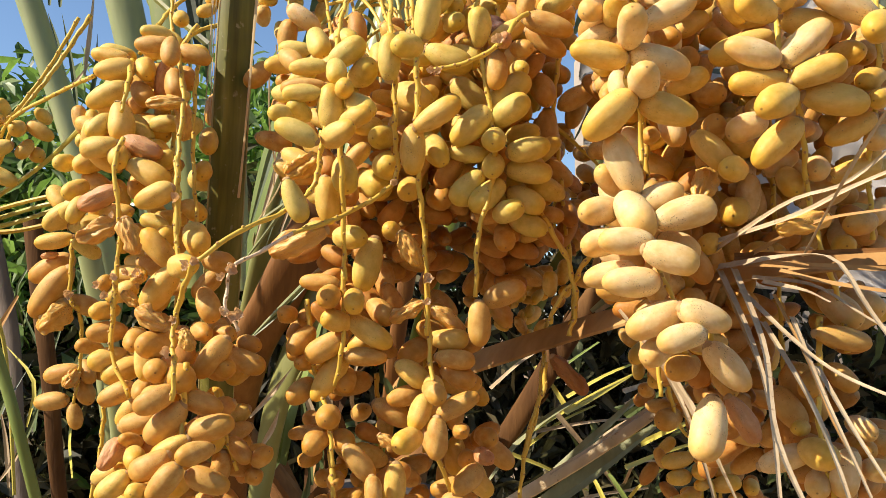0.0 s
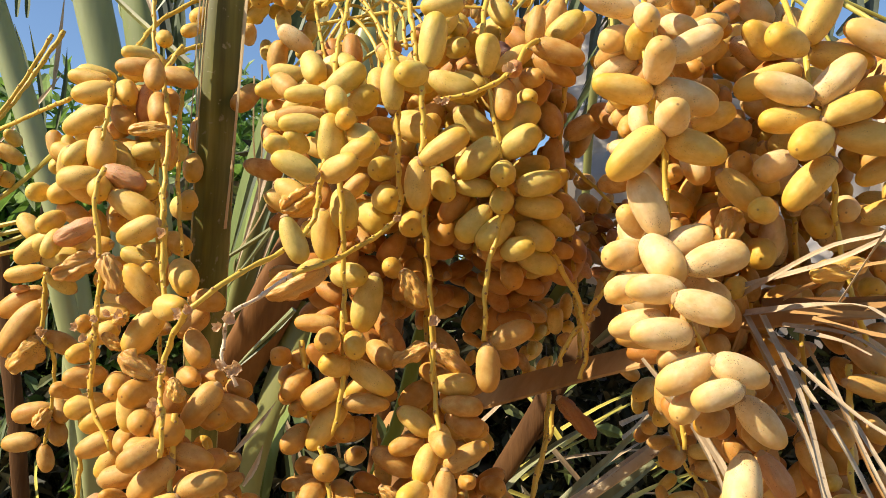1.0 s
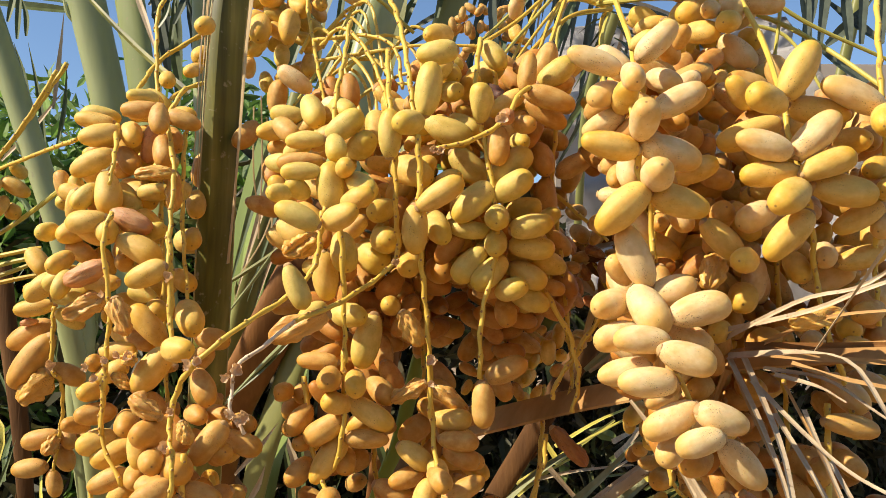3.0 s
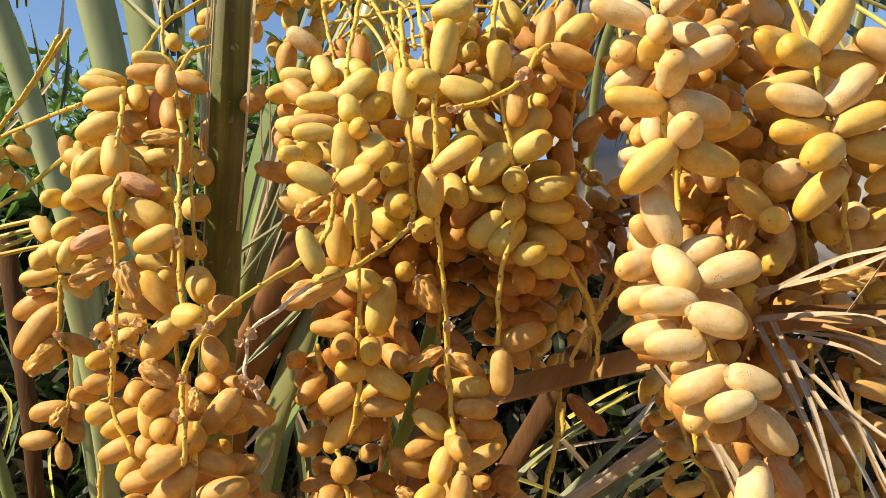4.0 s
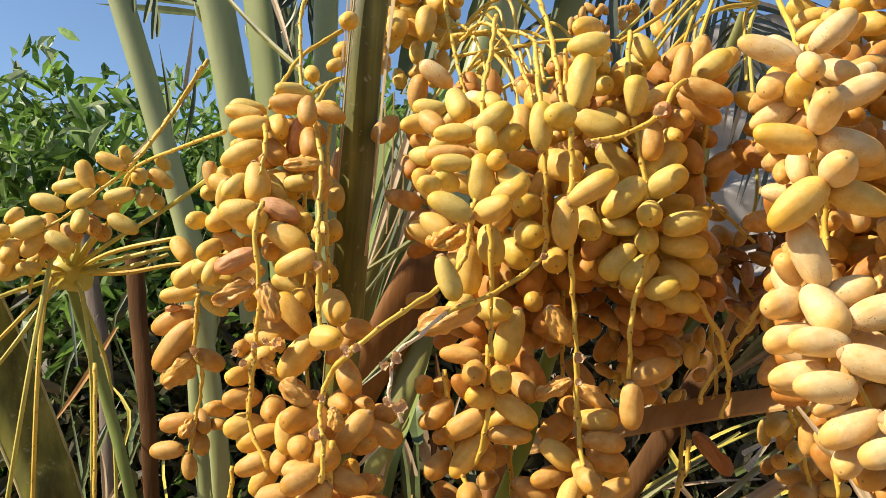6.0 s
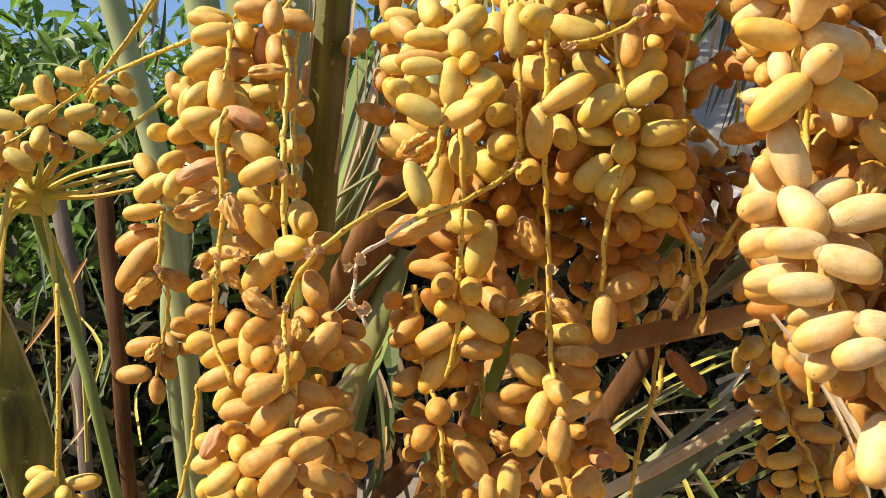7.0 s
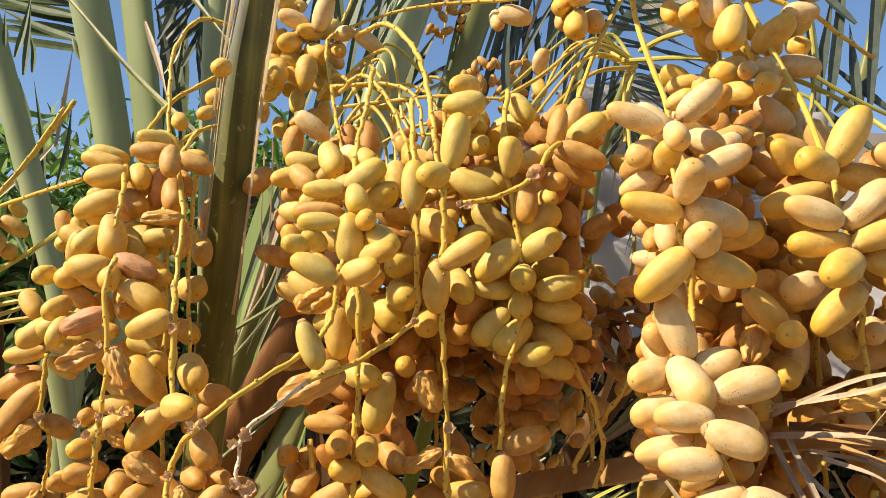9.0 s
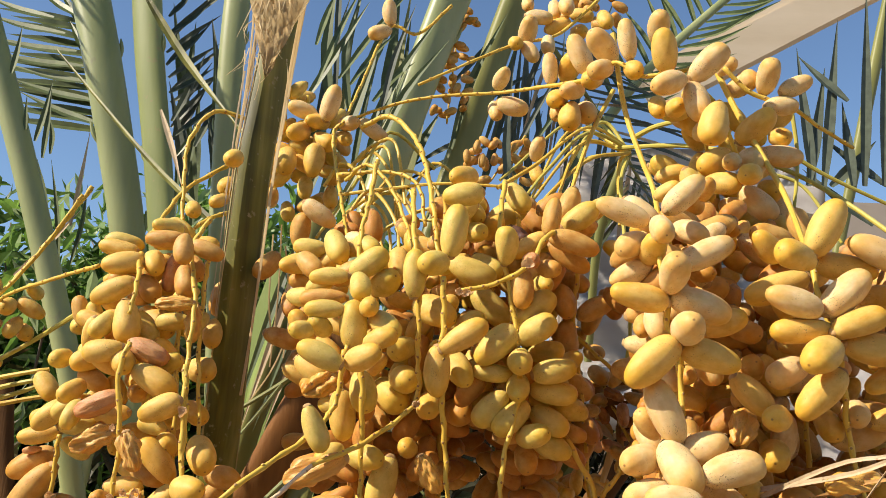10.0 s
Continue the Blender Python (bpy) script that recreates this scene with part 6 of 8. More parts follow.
# a fan of narrow leaflets that hangs before the canvas and dapples it
fan = thing("palm_frond", "fan of narrow dark green leaflets before the canvas", "palm frond")
r5 = random.Random(52)
rib = [(0.30, 2.02, 2.62), (0.46, 2.10, 2.44), (0.62, 2.20, 2.24), (0.74, 2.26, 2.00)]
swept("midrib", rib, 0.014, ROUND, PETIOLE_OLIVE, fan, n=16, taper=lambda u: 1 - 0.6 * u)
for i, p in enumerate(curve_points(rib, 30)):
    for s in (-1, 1):
        ln = r5.uniform(0.22, 0.36)
        d = Vector((0.35 + 0.55 * s + r5.uniform(-0.12, 0.12), r5.uniform(-0.05, 0.25), -0.55 + 0.35 * s + r5.uniform(-0.12, 0.12))).normalized()
        leaflet(fan, [p, p + d * ln * 0.5 + Vector((0, 0, 0.012)), p + d * ln], r5.uniform(0.010, 0.017), STRAW if r5.random() < 0.18 else LEAFLET_SHADED, 6)

# torn dry bracts and curled strips deep between two bunches
bract = thing("dry_bract", "torn curled brown bracts deep between the bunches", "dry bract")
for k in range(26):
    a = Vector((r5.uniform(0.155, 0.265), r5.uniform(0.99, 1.06), r5.uniform(1.600, 1.705)))
    d = Vector((r5.uniform(-0.3, 1.0), r5.uniform(-0.3, 0.2), r5.uniform(-0.55, 0.5))).normalized() * r5.uniform(0.03, 0.085)
    b = a + d
    swept("strip", [a, a.lerp(b, 0.5) + Vector((r5.uniform(-0.012, 0.012), -0.008, r5.uniform(-0.014, 0.014))), b], r5.uniform(0.006, 0.017), BLADE,
          (SHEATH, DRY, SHEATH, STRAW)[k % 4], bract, n=8, face=(r5.uniform(-0.8, 0.8), -1, r5.uniform(-0.8, 0.8)), depth=0.7, taper=pointed)

# ---------------------------------------------------------------- the crown of the palm above
def crown_blade(th, base, mid, tip, seed, count=70, size=0.42):
    """The upper part of a frond: its midrib and two rows of leaflets."""
    r = random.Random(seed)
    line = curve_points([base, mid, tip], count)
    bm = bmesh.new()
    sweep(bm, [base, mid, tip], 0.03, RIBBED, n=14, depth=0.7, taper=lambda u: 1 - 0.8 * u)
    for i in range(4, count - 1):
        t = (line[i + 1] - line[i - 1]).normalized()
        side = t.cross(Vector((0, 0, 1))).normalized()
        for s in (-1, 1):
            ln = size * (0.55 + 0.6 * math.sin(math.pi * i / count)) * r.uniform(0.85, 1.1)
            d = (side * s + t * 0.75 + Vector((0, 0, r.uniform(-0.15, 0.3)))).normalized()
            a = line[i]
            sweep(bm, [a, a + d * ln * 0.5, a + d * ln + Vector((0, 0, -0.05 * ln / 0.4))], 0.022, BLADE, n=4, face=(0, 0, 1), depth=0.5, taper=pointed)
    ob = part("blade", bm, LEAFLET, th, smooth=False)
    ob["kind"] = "stuff"


for k, (th, top) in enumerate(((f1, (-0.912, 1.632, 2.423)), (f2, (-0.759, 1.704, 2.578)), (f3, (-0.599, 1.608, 2.528)), (f4, (-0.446, 1.800, 2.654)))):
    a = Vector(top)
    out = Vector(((-0.9, -0.5, -0.2, 0.25)[k], (0.5, 0.9, 0.5, 1.0)[k], 0))
    crown_blade(th, a, a + out * 0.35 + Vector((0, 0, 0.75)), a + out * 1.3 + Vector((0, 0, 1.15)), 20 + k)


# an added frond out of view, whose leaflets dapple the foot of the bunches with shade
near = thing("palm_frond", "long green palm frond, unseen, added to dapple the bunches with shade", "palm frond")
r3 = random.Random(31)
spine = [Vector((-2.0, 0.15, -0.02)), Vector((-1.85, 0.2, 1.0)), Vector((-1.55, 0.28, 1.66)), Vector((-1.17, 0.33, 1.84)), Vector((-0.87, 0.35, 1.91)), Vector((-0.58, 0.38, 1.90))]
swept("petiole", spine, 0.03, KEEL, PETIOLE_OLIVE, near, n=24, depth=0.6, taper=lambda u: 1.2 - 0.95 * u)
line = curve_points(spine[2:], 44)
for i, p in enumerate(line[4:-1]):
    for s in (-1, 1):
        ln = r3.uniform(0.22, 0.42)
        d = Vector((0.45 + r3.uniform(-0.2, 0.2), 0.18 * s, -0.75 + r3.uniform(-0.2, 0.25))).normalized()
        if r3.random() < 0.5:
            leaflet(near, [p, p + d * ln * 0.5 + Vector((0, 0, 0.02)), p + d * ln], r3.uniform(0.014, 0.024), LEAFLET, 6, (-0.7, -0.5, 0.5))


# ---------------------------------------------------------------- date bunches
left_bunch = thing("date_bunch", "ripening yellow-orange dates hanging in a dense bunch beside a green petiole", "date bunch", "date bunches")
center_bunch = thing("date_bunch", "dense bunch of khaki-yellow dates with some shrivelled ones", "date bunch", "date bunches")
right_bunch = thing("date_bunch", "large pale yellow dates hanging close to a dry frond", "date bunch", "date bunches")
outer_bunch = thing("date_bunch", "plump yellow dates above and behind dry leaflets", "date bunch", "date bunches")
upper_bunch = thing("date_bunch", "yellow dates on arching stalks against the sky", "date bunch", "date bunches")
far_left_bunch = thing("date_bunch", "small yellow dates on stalks that spread from a hub", "date bunch", "date bunches")
low_right_bunch = thing("date_bunch", "small shaded golden dates below the dry frond", "date bunch", "date bunches")
inner_bunch = thing("date_bunch", "small orange dates deep in the crown", "date bunch", "date bunches")
st = strand(left_bunch, [(-309, 888, 1781), (-294, 840, 1738), (-294, 828, 1711)])
fruit(st, [
    (-332, 890, 1786, 178, 9, 41, 18, 'y'), (-322, 878, 1768, -162, -11, 41, 24, 'y'), (-326, 871, 1739, 175, -25, 47, 23, 'y'),
    (-343, 919, 1759, -132, -21, 24, 14, 'y'), (-305, 854, 1707, -43, -76, 43, 26, 'y'), (-326, 853, 1703, -143, -50, 32, 19, 'g'),
    (-400, 991, 1717, -80, -10, 35, 21, 'g'), (-294, 913, 1714, -32, -26, 52, 30, 'y'), (-298, 891, 1746, -47, -38, 40, 23, 'o'),
    (-294, 888, 1771, -65, -38, 37, 22, 'y')])
st = strand(left_bunch, [(-245, 900, 1823), (-256, 882, 1786), (-238, 840, 1727), (-232, 810, 1664), (-226, 798, 1617), (-221, 780, 1558)])
fruit(st, [
    (-283, 877, 1795, 177, -2, 39, 18, 'o'), (-257, 856, 1780, -70, -68, 34, 20, 'o'), (-241, 883, 1785, 0, -22, 36, 19, 'o'),
    (-278, 894, 1762, 136, -82, 38, 17, 'p'), (-256, 868, 1750, -58, -63, 38, 22, 'o'), (-256, 839, 1723, 177, -2, 38, 18, 's'),
    (-240, 850, 1707, 108, -85, 39, 17, 's'), (-271, 925, 1839, -72, -29, 31, 18, 'y'), (-234, 931, 1900, -92, -21, 35, 21, 'y'),
    (-247, 976, 1881, -89, -25, 39, 23, 'y'), (-247, 941, 1854, -136, -29, 25, 15, 'y')])
st = strand(left_bunch, [(-242, 912, 1796), (-244, 900, 1767), (-242, 888, 1689), (-228, 864, 1598)])
fruit(st, [
    (-243, 974, 1750, -132, -81, 41, 25, 'o'), (-245, 955, 1709, -78, -53, 38, 22, 'y'), (-258, 986, 1672, -44, -3, 48, 29, 'y'),
    (-236, 907, 1668, -79, -33, 34, 20, 'y'), (-213, 809, 1586, -59, -40, 42, 25, 'y'), (-198, 835, 1566, -19, -8, 36, 21, 'o'),
    (-258, 859, 1594, -72, -15, 39, 23, 'y'), (-197, 799, 1525, -50, -52, 38, 22, 'o'), (-243, 895, 1624, -31, -27, 35, 21, 'y')])
st = strand(left_bunch, [(-287, 816, 1683), (-290, 806, 1654), (-283, 806, 1597), (-285, 806, 1549), (-287, 806, 1527), (-286, 804, 1483)])
fruit(st, [
    (-312, 824, 1676, 177, -8, 38, 22, 'y'), (-294, 828, 1669, -67, -35, 39, 23, 'y'), (-273, 830, 1677, 0, -24, 41, 22, 'p'),
    (-377, 895, 1673, -99, -11, 33, 19, 'g'), (-347, 889, 1673, -146, -23, 39, 23, 'y'), (-432, 999, 1650, -32, -47, 40, 23, 'y'),
    (-352, 865, 1641, -110, -28, 34, 20, 'y'), (-342, 847, 1618, -120, -60, 31, 18, 'g'), (-316, 836, 1628, 175, -24, 44, 22, 'p'),
    (-319, 843, 1597, 175, -23, 44, 27, 'w'), (-270, 799, 1588, 12, -70, 36, 20, 'w'), (-401, 937, 1617, -150, -9, 33, 20, 'y')])
fruit(st, [
    (-419, 967, 1598, 177, -8, 46, 20, 'y')])
st = strand(left_bunch, [(-233, 810, 1664), (-229, 798, 1628), (-223, 786, 1577), (-218, 780, 1558)])
fruit(st, [
    (-264, 824, 1650, 0, -28, 46, 25, 'y'), (-249, 799, 1625, 175, -23, 40, 22, 'y'), (-260, 845, 1579, -176, 51, 50, 24, 'y'),
    (-213, 775, 1559, -48, 0, 40, 23, 'y'), (-246, 811, 1539, 172, -50, 49, 26, 'y')])
st = strand(left_bunch, [(-396, 960, 1599), (-396, 960, 1575), (-396, 960, 1532), (-391, 972, 1519), (-412, 1032, 1483), (-430, 1068, 1445), (-435, 1068, 1406)])
fruit(st, [
    (-433, 992, 1568, 175, -24, 57, 28, 'o'), (-422, 971, 1540, 171, -51, 71, 32, 'o'), (-417, 969, 1513, 173, -44, 47, 34, 's'),
    (-387, 979, 1526, 0, -25, 41, 23, 'o'), (-429, 977, 1582, 177, -9, 20, 9, 'p'), (-453, 1073, 1443, 176, -13, 47, 24, 'o'),
    (-425, 1080, 1444, -41, -47, 35, 20, 'o'), (-466, 1075, 1408, 177, -5, 43, 23, 'o'), (-428, 1083, 1418, -47, -32, 40, 24, 'o'),
    (-437, 1075, 1390, 25, -79, 33, 19, 'o'), (-437, 1062, 1437, -125, -47, 27, 20, 's'), (-417, 1095, 1457, -23, -3, 31, 18, 'o')])
fruit(st, [
    (-410, 1090, 1440, -29, -2, 28, 16, 'o')])
st = strand(left_bunch, [(-284, 804, 1550), (-286, 806, 1517), (-287, 806, 1482), (-264, 792, 1441)])
fruit(st, [
    (-305, 835, 1545, -83, 10, 29, 17, 'o'), (-306, 835, 1519, -121, -5, 32, 19, 'y'), (-302, 831, 1499, -145, -5, 37, 22, 'o'),
    (-267, 811, 1492, -80, -16, 38, 22, 'o'), (-335, 871, 1483, -136, 12, 28, 16, 'o'), (-299, 829, 1474, -150, -15, 37, 22, 'y'),
    (-283, 830, 1464, -163, -20, 44, 25, 'y'), (-281, 808, 1443, 175, -24, 38, 20, 'o'), (-255, 799, 1448, -70, -20, 32, 19, 'o'),
    (-262, 799, 1550, -48, -6, 22, 16, 's'), (-272, 811, 1530, 1, -38, 21, 14, 's')])
st = strand(left_bunch, [(-170, 662, 1555), (-196, 720, 1534), (-207, 738, 1512), (-207, 732, 1492), (-201, 720, 1476), (-202, 720, 1446)])
fruit(st, [
    (-231, 766, 1492, -117, -9, 43, 25, 'o'), (-234, 757, 1512, -179, 35, 32, 20, 'w'), (-227, 751, 1469, -71, -5, 36, 21, 'o'),
    (-208, 756, 1462, -74, -5, 45, 27, 'o'), (-188, 783, 1478, 171, -50, 46, 23, 'o'), (-181, 793, 1467, -59, 14, 35, 21, 'o'),
    (-167, 823, 1473, 0, -25, 39, 21, 'o'), (-188, 823, 1498, -44, -6, 32, 19, 'o'), (-170, 847, 1488, -40, -12, 31, 18, 'o'),
    (-204, 805, 1500, -54, -10, 31, 18, 'o'), (-193, 727, 1495, -8, -67, 20, 15, 's')])
st = strand(left_bunch, [(-199, 744, 1476), (-200, 744, 1431), (-200, 732, 1390), (-212, 720, 1350)])
fruit(st, [
    (-221, 733, 1446, -156, -27, 36, 21, 'o'), (-215, 745, 1425, 180, -45, 44, 24, 'o'), (-206, 732, 1406, -180, -28, 35, 19, 'y'),
    (-216, 714, 1396, -180, -28, 36, 21, 'o'), (-247, 763, 1393, -66, -11, 34, 20, 'y'), (-246, 715, 1379, -180, -37, 33, 19, 'y'),
    (-224, 709, 1375, -88, 7, 31, 18, 'y'), (-201, 703, 1384, 180, -50, 37, 21, 'o'), (-179, 709, 1406, -135, -9, 33, 19, 'o'),
    (-173, 727, 1381, 1, -19, 37, 21, 'o'), (-175, 739, 1422, 1, 15, 40, 22, 'o'), (-187, 757, 1440, 1, -18, 35, 20, 'o')])
st = strand(left_bunch, [(-192, 816, 1445), (-178, 804, 1404), (-168, 804, 1375)])
fruit(st, [
    (-167, 805, 1393, -16, -47, 30, 17, 'o'), (-146, 804, 1387, -50, 27, 31, 18, 'o'), (-155, 814, 1368, -70, 5, 28, 17, 'o'),
    (-274, 781, 1393, -127, -49, 32, 19, 'p'), (-257, 781, 1405, -126, 18, 24, 14, 'o'), (-178, 751, 1358, -34, -14, 30, 18, 'o'),
    (-202, 739, 1350, -69, 7, 33, 19, 'y'), (-250, 739, 1345, -84, 5, 33, 19, 'o')])
st = strand(center_bunch, [(-73, 864, 1882), (-77, 840, 1834), (-83, 816, 1788), (-81, 774, 1716), (-88, 756, 1674)])
fruit(st, [
    (-195, 967, 1789, -134, -46, 41, 24, 'o'), (-150, 878, 1774, -151, -16, 37, 21, 'y'), (-139, 895, 1795, 178, 5, 36, 20, 'g'),
    (-108, 851, 1787, -58, -51, 43, 25, 'g'), (-77, 821, 1782, -56, -26, 37, 21, 'g'), (-73, 799, 1761, -6, 35, 40, 23, 'g'),
    (-79, 769, 1734, -71, -49, 32, 19, 'g'), (-60, 811, 1745, -55, 11, 41, 24, 'g'), (-109, 799, 1747, 177, -3, 36, 17, 'g'),
    (-112, 792, 1726, 177, -2, 43, 18, 'o'), (-107, 759, 1711, 178, 0, 36, 16, 'g')])
st = strand(center_bunch, [(-87, 750, 1676), (-90, 756, 1654), (-93, 756, 1635), (-100, 750, 1620), (-118, 720, 1599), (-139, 678, 1581), (-170, 662, 1555)])
fruit(st, [
    (-82, 762, 1699, -105, 85, 43, 24, 'g'), (-69, 751, 1712, -80, 4, 30, 17, 'y'), (-55, 755, 1699, -52, -28, 39, 22, 'g'),
    (-58, 742, 1685, -29, 16, 32, 19, 'y'), (-71, 730, 1669, -37, 17, 36, 21, 'y'), (-106, 727, 1669, 180, 25, 40, 20, 'g'),
    (-125, 759, 1694, -138, -13, 26, 16, 'g'), (-111, 769, 1698, -114, 17, 30, 18, 'g'), (-108, 769, 1648, -166, -29, 34, 25, 's')])
st = strand(center_bunch, [(-35, 840, 1846), (-32, 792, 1782), (-27, 780, 1733), (-26, 780, 1677), (-27, 780, 1636), (-68, 744, 1601), (-107, 720, 1583)])
fruit(st, [
    (-31, 769, 1747, -90, 85, 44, 21, 'g'), (-14, 764, 1756, -123, -14, 39, 23, 'g'), (3, 769, 1787, -34, 80, 49, 24, 'g'),
    (12, 799, 1830, 177, -8, 39, 23, 'g'), (14, 835, 1859, -132, -14, 38, 22, 'y'), (26, 832, 1802, -64, -13, 35, 21, 'g'),
    (24, 847, 1827, -59, -36, 40, 23, 'g'), (-12, 799, 1718, -38, -23, 48, 28, 'y'), (-40, 823, 1686, -116, -14, 40, 23, 'g'),
    (-37, 826, 1657, -78, -1, 45, 27, 'g'), (-14, 816, 1634, -90, -18, 41, 24, 'y')])
st = strand(center_bunch, [(56, 840, 1858), (48, 804, 1802), (51, 786, 1761), (60, 780, 1702), (64, 780, 1662)])
fruit(st, [
    (64, 874, 1833, -33, 15, 43, 26, 'g'), (70, 847, 1843, -43, -54, 38, 22, 'g'), (49, 769, 1775, -94, 65, 36, 21, 'g'),
    (22, 805, 1758, 0, -23, 48, 25, 'g'), (39, 835, 1770, -34, -36, 37, 22, 'g'), (44, 838, 1730, 2, -41, 47, 27, 'g'),
    (78, 794, 1722, -6, 38, 48, 26, 'g'), (78, 780, 1702, -25, 27, 41, 24, 'g'), (43, 784, 1688, -175, -43, 47, 27, 'g'),
    (63, 774, 1674, -97, -24, 38, 22, 'g')])
st = strand(center_bunch, [(135, 816, 1795), (92, 780, 1791), (68, 756, 1756), (38, 750, 1737), (8, 750, 1730)])
fruit(st, [
    (95, 793, 1810, -28, 79, 37, 18, 'o'), (125, 811, 1816, -6, 35, 41, 23, 'g'), (114, 787, 1784, -1, -16, 48, 22, 'o'),
    (115, 814, 1777, 1, -34, 45, 20, 'o'), (79, 824, 1789, 174, -32, 41, 19, 'y'), (71, 766, 1762, -82, -10, 27, 16, 'p'),
    (88, 773, 1757, -59, -15, 29, 17, 'o'), (66, 781, 1739, -98, -76, 38, 22, 'o'), (90, 811, 1749, -83, -14, 31, 18, 'g')])
st = strand(center_bunch, [(-7, 756, 1743), (-5, 756, 1709), (-6, 756, 1679), (-4, 768, 1636), (0, 780, 1596), (3, 780, 1552), (4, 780, 1498)])
fruit(st, [
    (12, 753, 1691, -6, 32, 47, 22, 'y'), (-9, 765, 1662, 90, -85, 44, 23, 'y'), (21, 793, 1710, -44, 13, 30, 18, 'g'),
    (11, 789, 1666, -61, -44, 40, 24, 'g'), (3, 835, 1731, -111, -24, 32, 18, 'y'), (-12, 787, 1576, 6, -60, 36, 22, 's'),
    (-31, 836, 1596, -102, 6, 33, 19, 'y'), (14, 842, 1630, -78, -8, 47, 27, 'o')])
st = strand(center_bunch, [(65, 780, 1677), (62, 780, 1636), (49, 774, 1586), (47, 774, 1532)])
fruit(st, [
    (95, 783, 1667, -4, 13, 40, 23, 'g'), (92, 811, 1686, -34, 5, 36, 21, 'g'), (41, 793, 1664, -2, -6, 37, 17, 'g'),
    (63, 784, 1651, -96, -33, 36, 21, 'g'), (58, 789, 1625, -158, -40, 42, 24, 'g'), (40, 793, 1633, -179, -46, 40, 24, 'g'),
    (97, 798, 1649, -2, -5, 43, 24, 'g'), (95, 810, 1624, -17, -30, 39, 23, 'g'), (77, 787, 1610, -53, 10, 36, 21, 'g'),
    (98, 817, 1602, -28, -25, 40, 23, 'g'), (75, 823, 1590, -86, -38, 36, 21, 'o'), (50, 779, 1509, 67, -85, 41, 22, 'o')])
fruit(st, [
    (76, 823, 1536, -5, 23, 42, 23, 'o')])
st = strand(center_bunch, [(135, 864, 1779), (129, 864, 1727), (134, 864, 1670), (141, 864, 1596)])
fruit(st, [
    (118, 859, 1741, -74, -56, 40, 24, 'o'), (134, 883, 1767, -47, -31, 36, 21, 'o'), (153, 871, 1738, -5, 30, 41, 23, 'o'),
    (123, 868, 1702, 90, -85, 46, 24, 'o'), (160, 919, 1736, 163, -71, 40, 22, 'o'), (132, 895, 1670, -89, -18, 36, 21, 'o')])
st = strand(center_bunch, [(-75, 768, 1675), (-72, 768, 1636), (-71, 780, 1577), (-70, 780, 1547)])
fruit(st, [
    (-73, 793, 1645, -70, -53, 43, 25, 'g'), (-50, 846, 1645, -63, -23, 51, 30, 'g'), (-92, 818, 1624, 35, -82, 46, 24, 'y'),
    (-106, 724, 1611, 10, -68, 39, 19, 'g'), (-69, 805, 1588, -45, -6, 41, 24, 'g'), (-106, 745, 1579, 175, -23, 54, 25, 'w'),
    (-53, 824, 1564, 159, -74, 53, 26, 'g'), (-98, 775, 1590, -137, -24, 30, 18, 'g')])
st = strand(center_bunch, [(-73, 792, 1557), (-72, 792, 1527), (-73, 792, 1487), (-81, 804, 1451)])
fruit(st, [
    (-98, 817, 1546, 178, 4, 38, 17, 'o'), (-84, 783, 1533, -90, -11, 37, 22, 'o'), (-61, 781, 1529, -88, -27, 34, 20, 'y'),
    (-77, 790, 1511, -135, 10, 34, 20, 'y'), (-49, 798, 1501, 1, -33, 48, 22, 'y'), (-89, 803, 1487, 174, -32, 43, 24, 'o'),
    (-41, 814, 1519, -44, -31, 35, 21, 'o'), (-52, 799, 1478, -2, -2, 39, 18, 'o'), (-88, 815, 1458, 170, -54, 52, 23, 'y'),
    (-73, 823, 1456, -86, -28, 35, 21, 'o')])
st = strand(center_bunch, [(3, 780, 1552), (5, 786, 1507), (8, 774, 1465), (11, 768, 1452)])
fruit(st, [
    (23, 799, 1495, -2, -3, 37, 20, 'y'), (29, 789, 1477, -2, -8, 36, 19, 'o'), (32, 803, 1461, -29, -17, 36, 21, 'o'),
    (-8, 833, 1483, -137, -27, 42, 24, 'o'), (-10, 799, 1463, -16, -33, 36, 21, 'y'), (11, 778, 1451, -67, -39, 30, 18, 'y'),
    (-15, 799, 1519, 175, -29, 35, 17, 'w'), (23, 805, 1512, 1, -35, 37, 18, 'w')])
st = strand(center_bunch, [(-113, 840, 1531), (-105, 828, 1472), (-87, 804, 1426), (-80, 792, 1381)])
fruit(st, [
    (-132, 843, 1516, -99, -1, 33, 19, 'o'), (-117, 862, 1513, -83, -13, 32, 19, 'o'), (-116, 829, 1492, -129, -39, 36, 21, 'o'),
    (-112, 829, 1471, -107, -2, 29, 17, 'o'), (-116, 829, 1445, -123, -27, 36, 21, 'o'), (-87, 805, 1424, -89, -6, 39, 23, 'o'),
    (-71, 948, 1411, -62, 20, 33, 20, 'o'), (-113, 835, 1405, -179, -9, 31, 15, 'o'), (-97, 805, 1402, -107, -20, 38, 22, 'o'),
    (-73, 813, 1401, -73, -5, 38, 22, 'o'), (-57, 793, 1384, 2, -51, 40, 20, 'o'), (-24, 787, 1367, 147, -88, 38, 20, 'y')])
fruit(st, [
    (-42, 769, 1364, -68, -74, 28, 16, 'o')])
st = strand(center_bunch, [(-84, 804, 1397), (-80, 792, 1367), (-76, 792, 1334)])
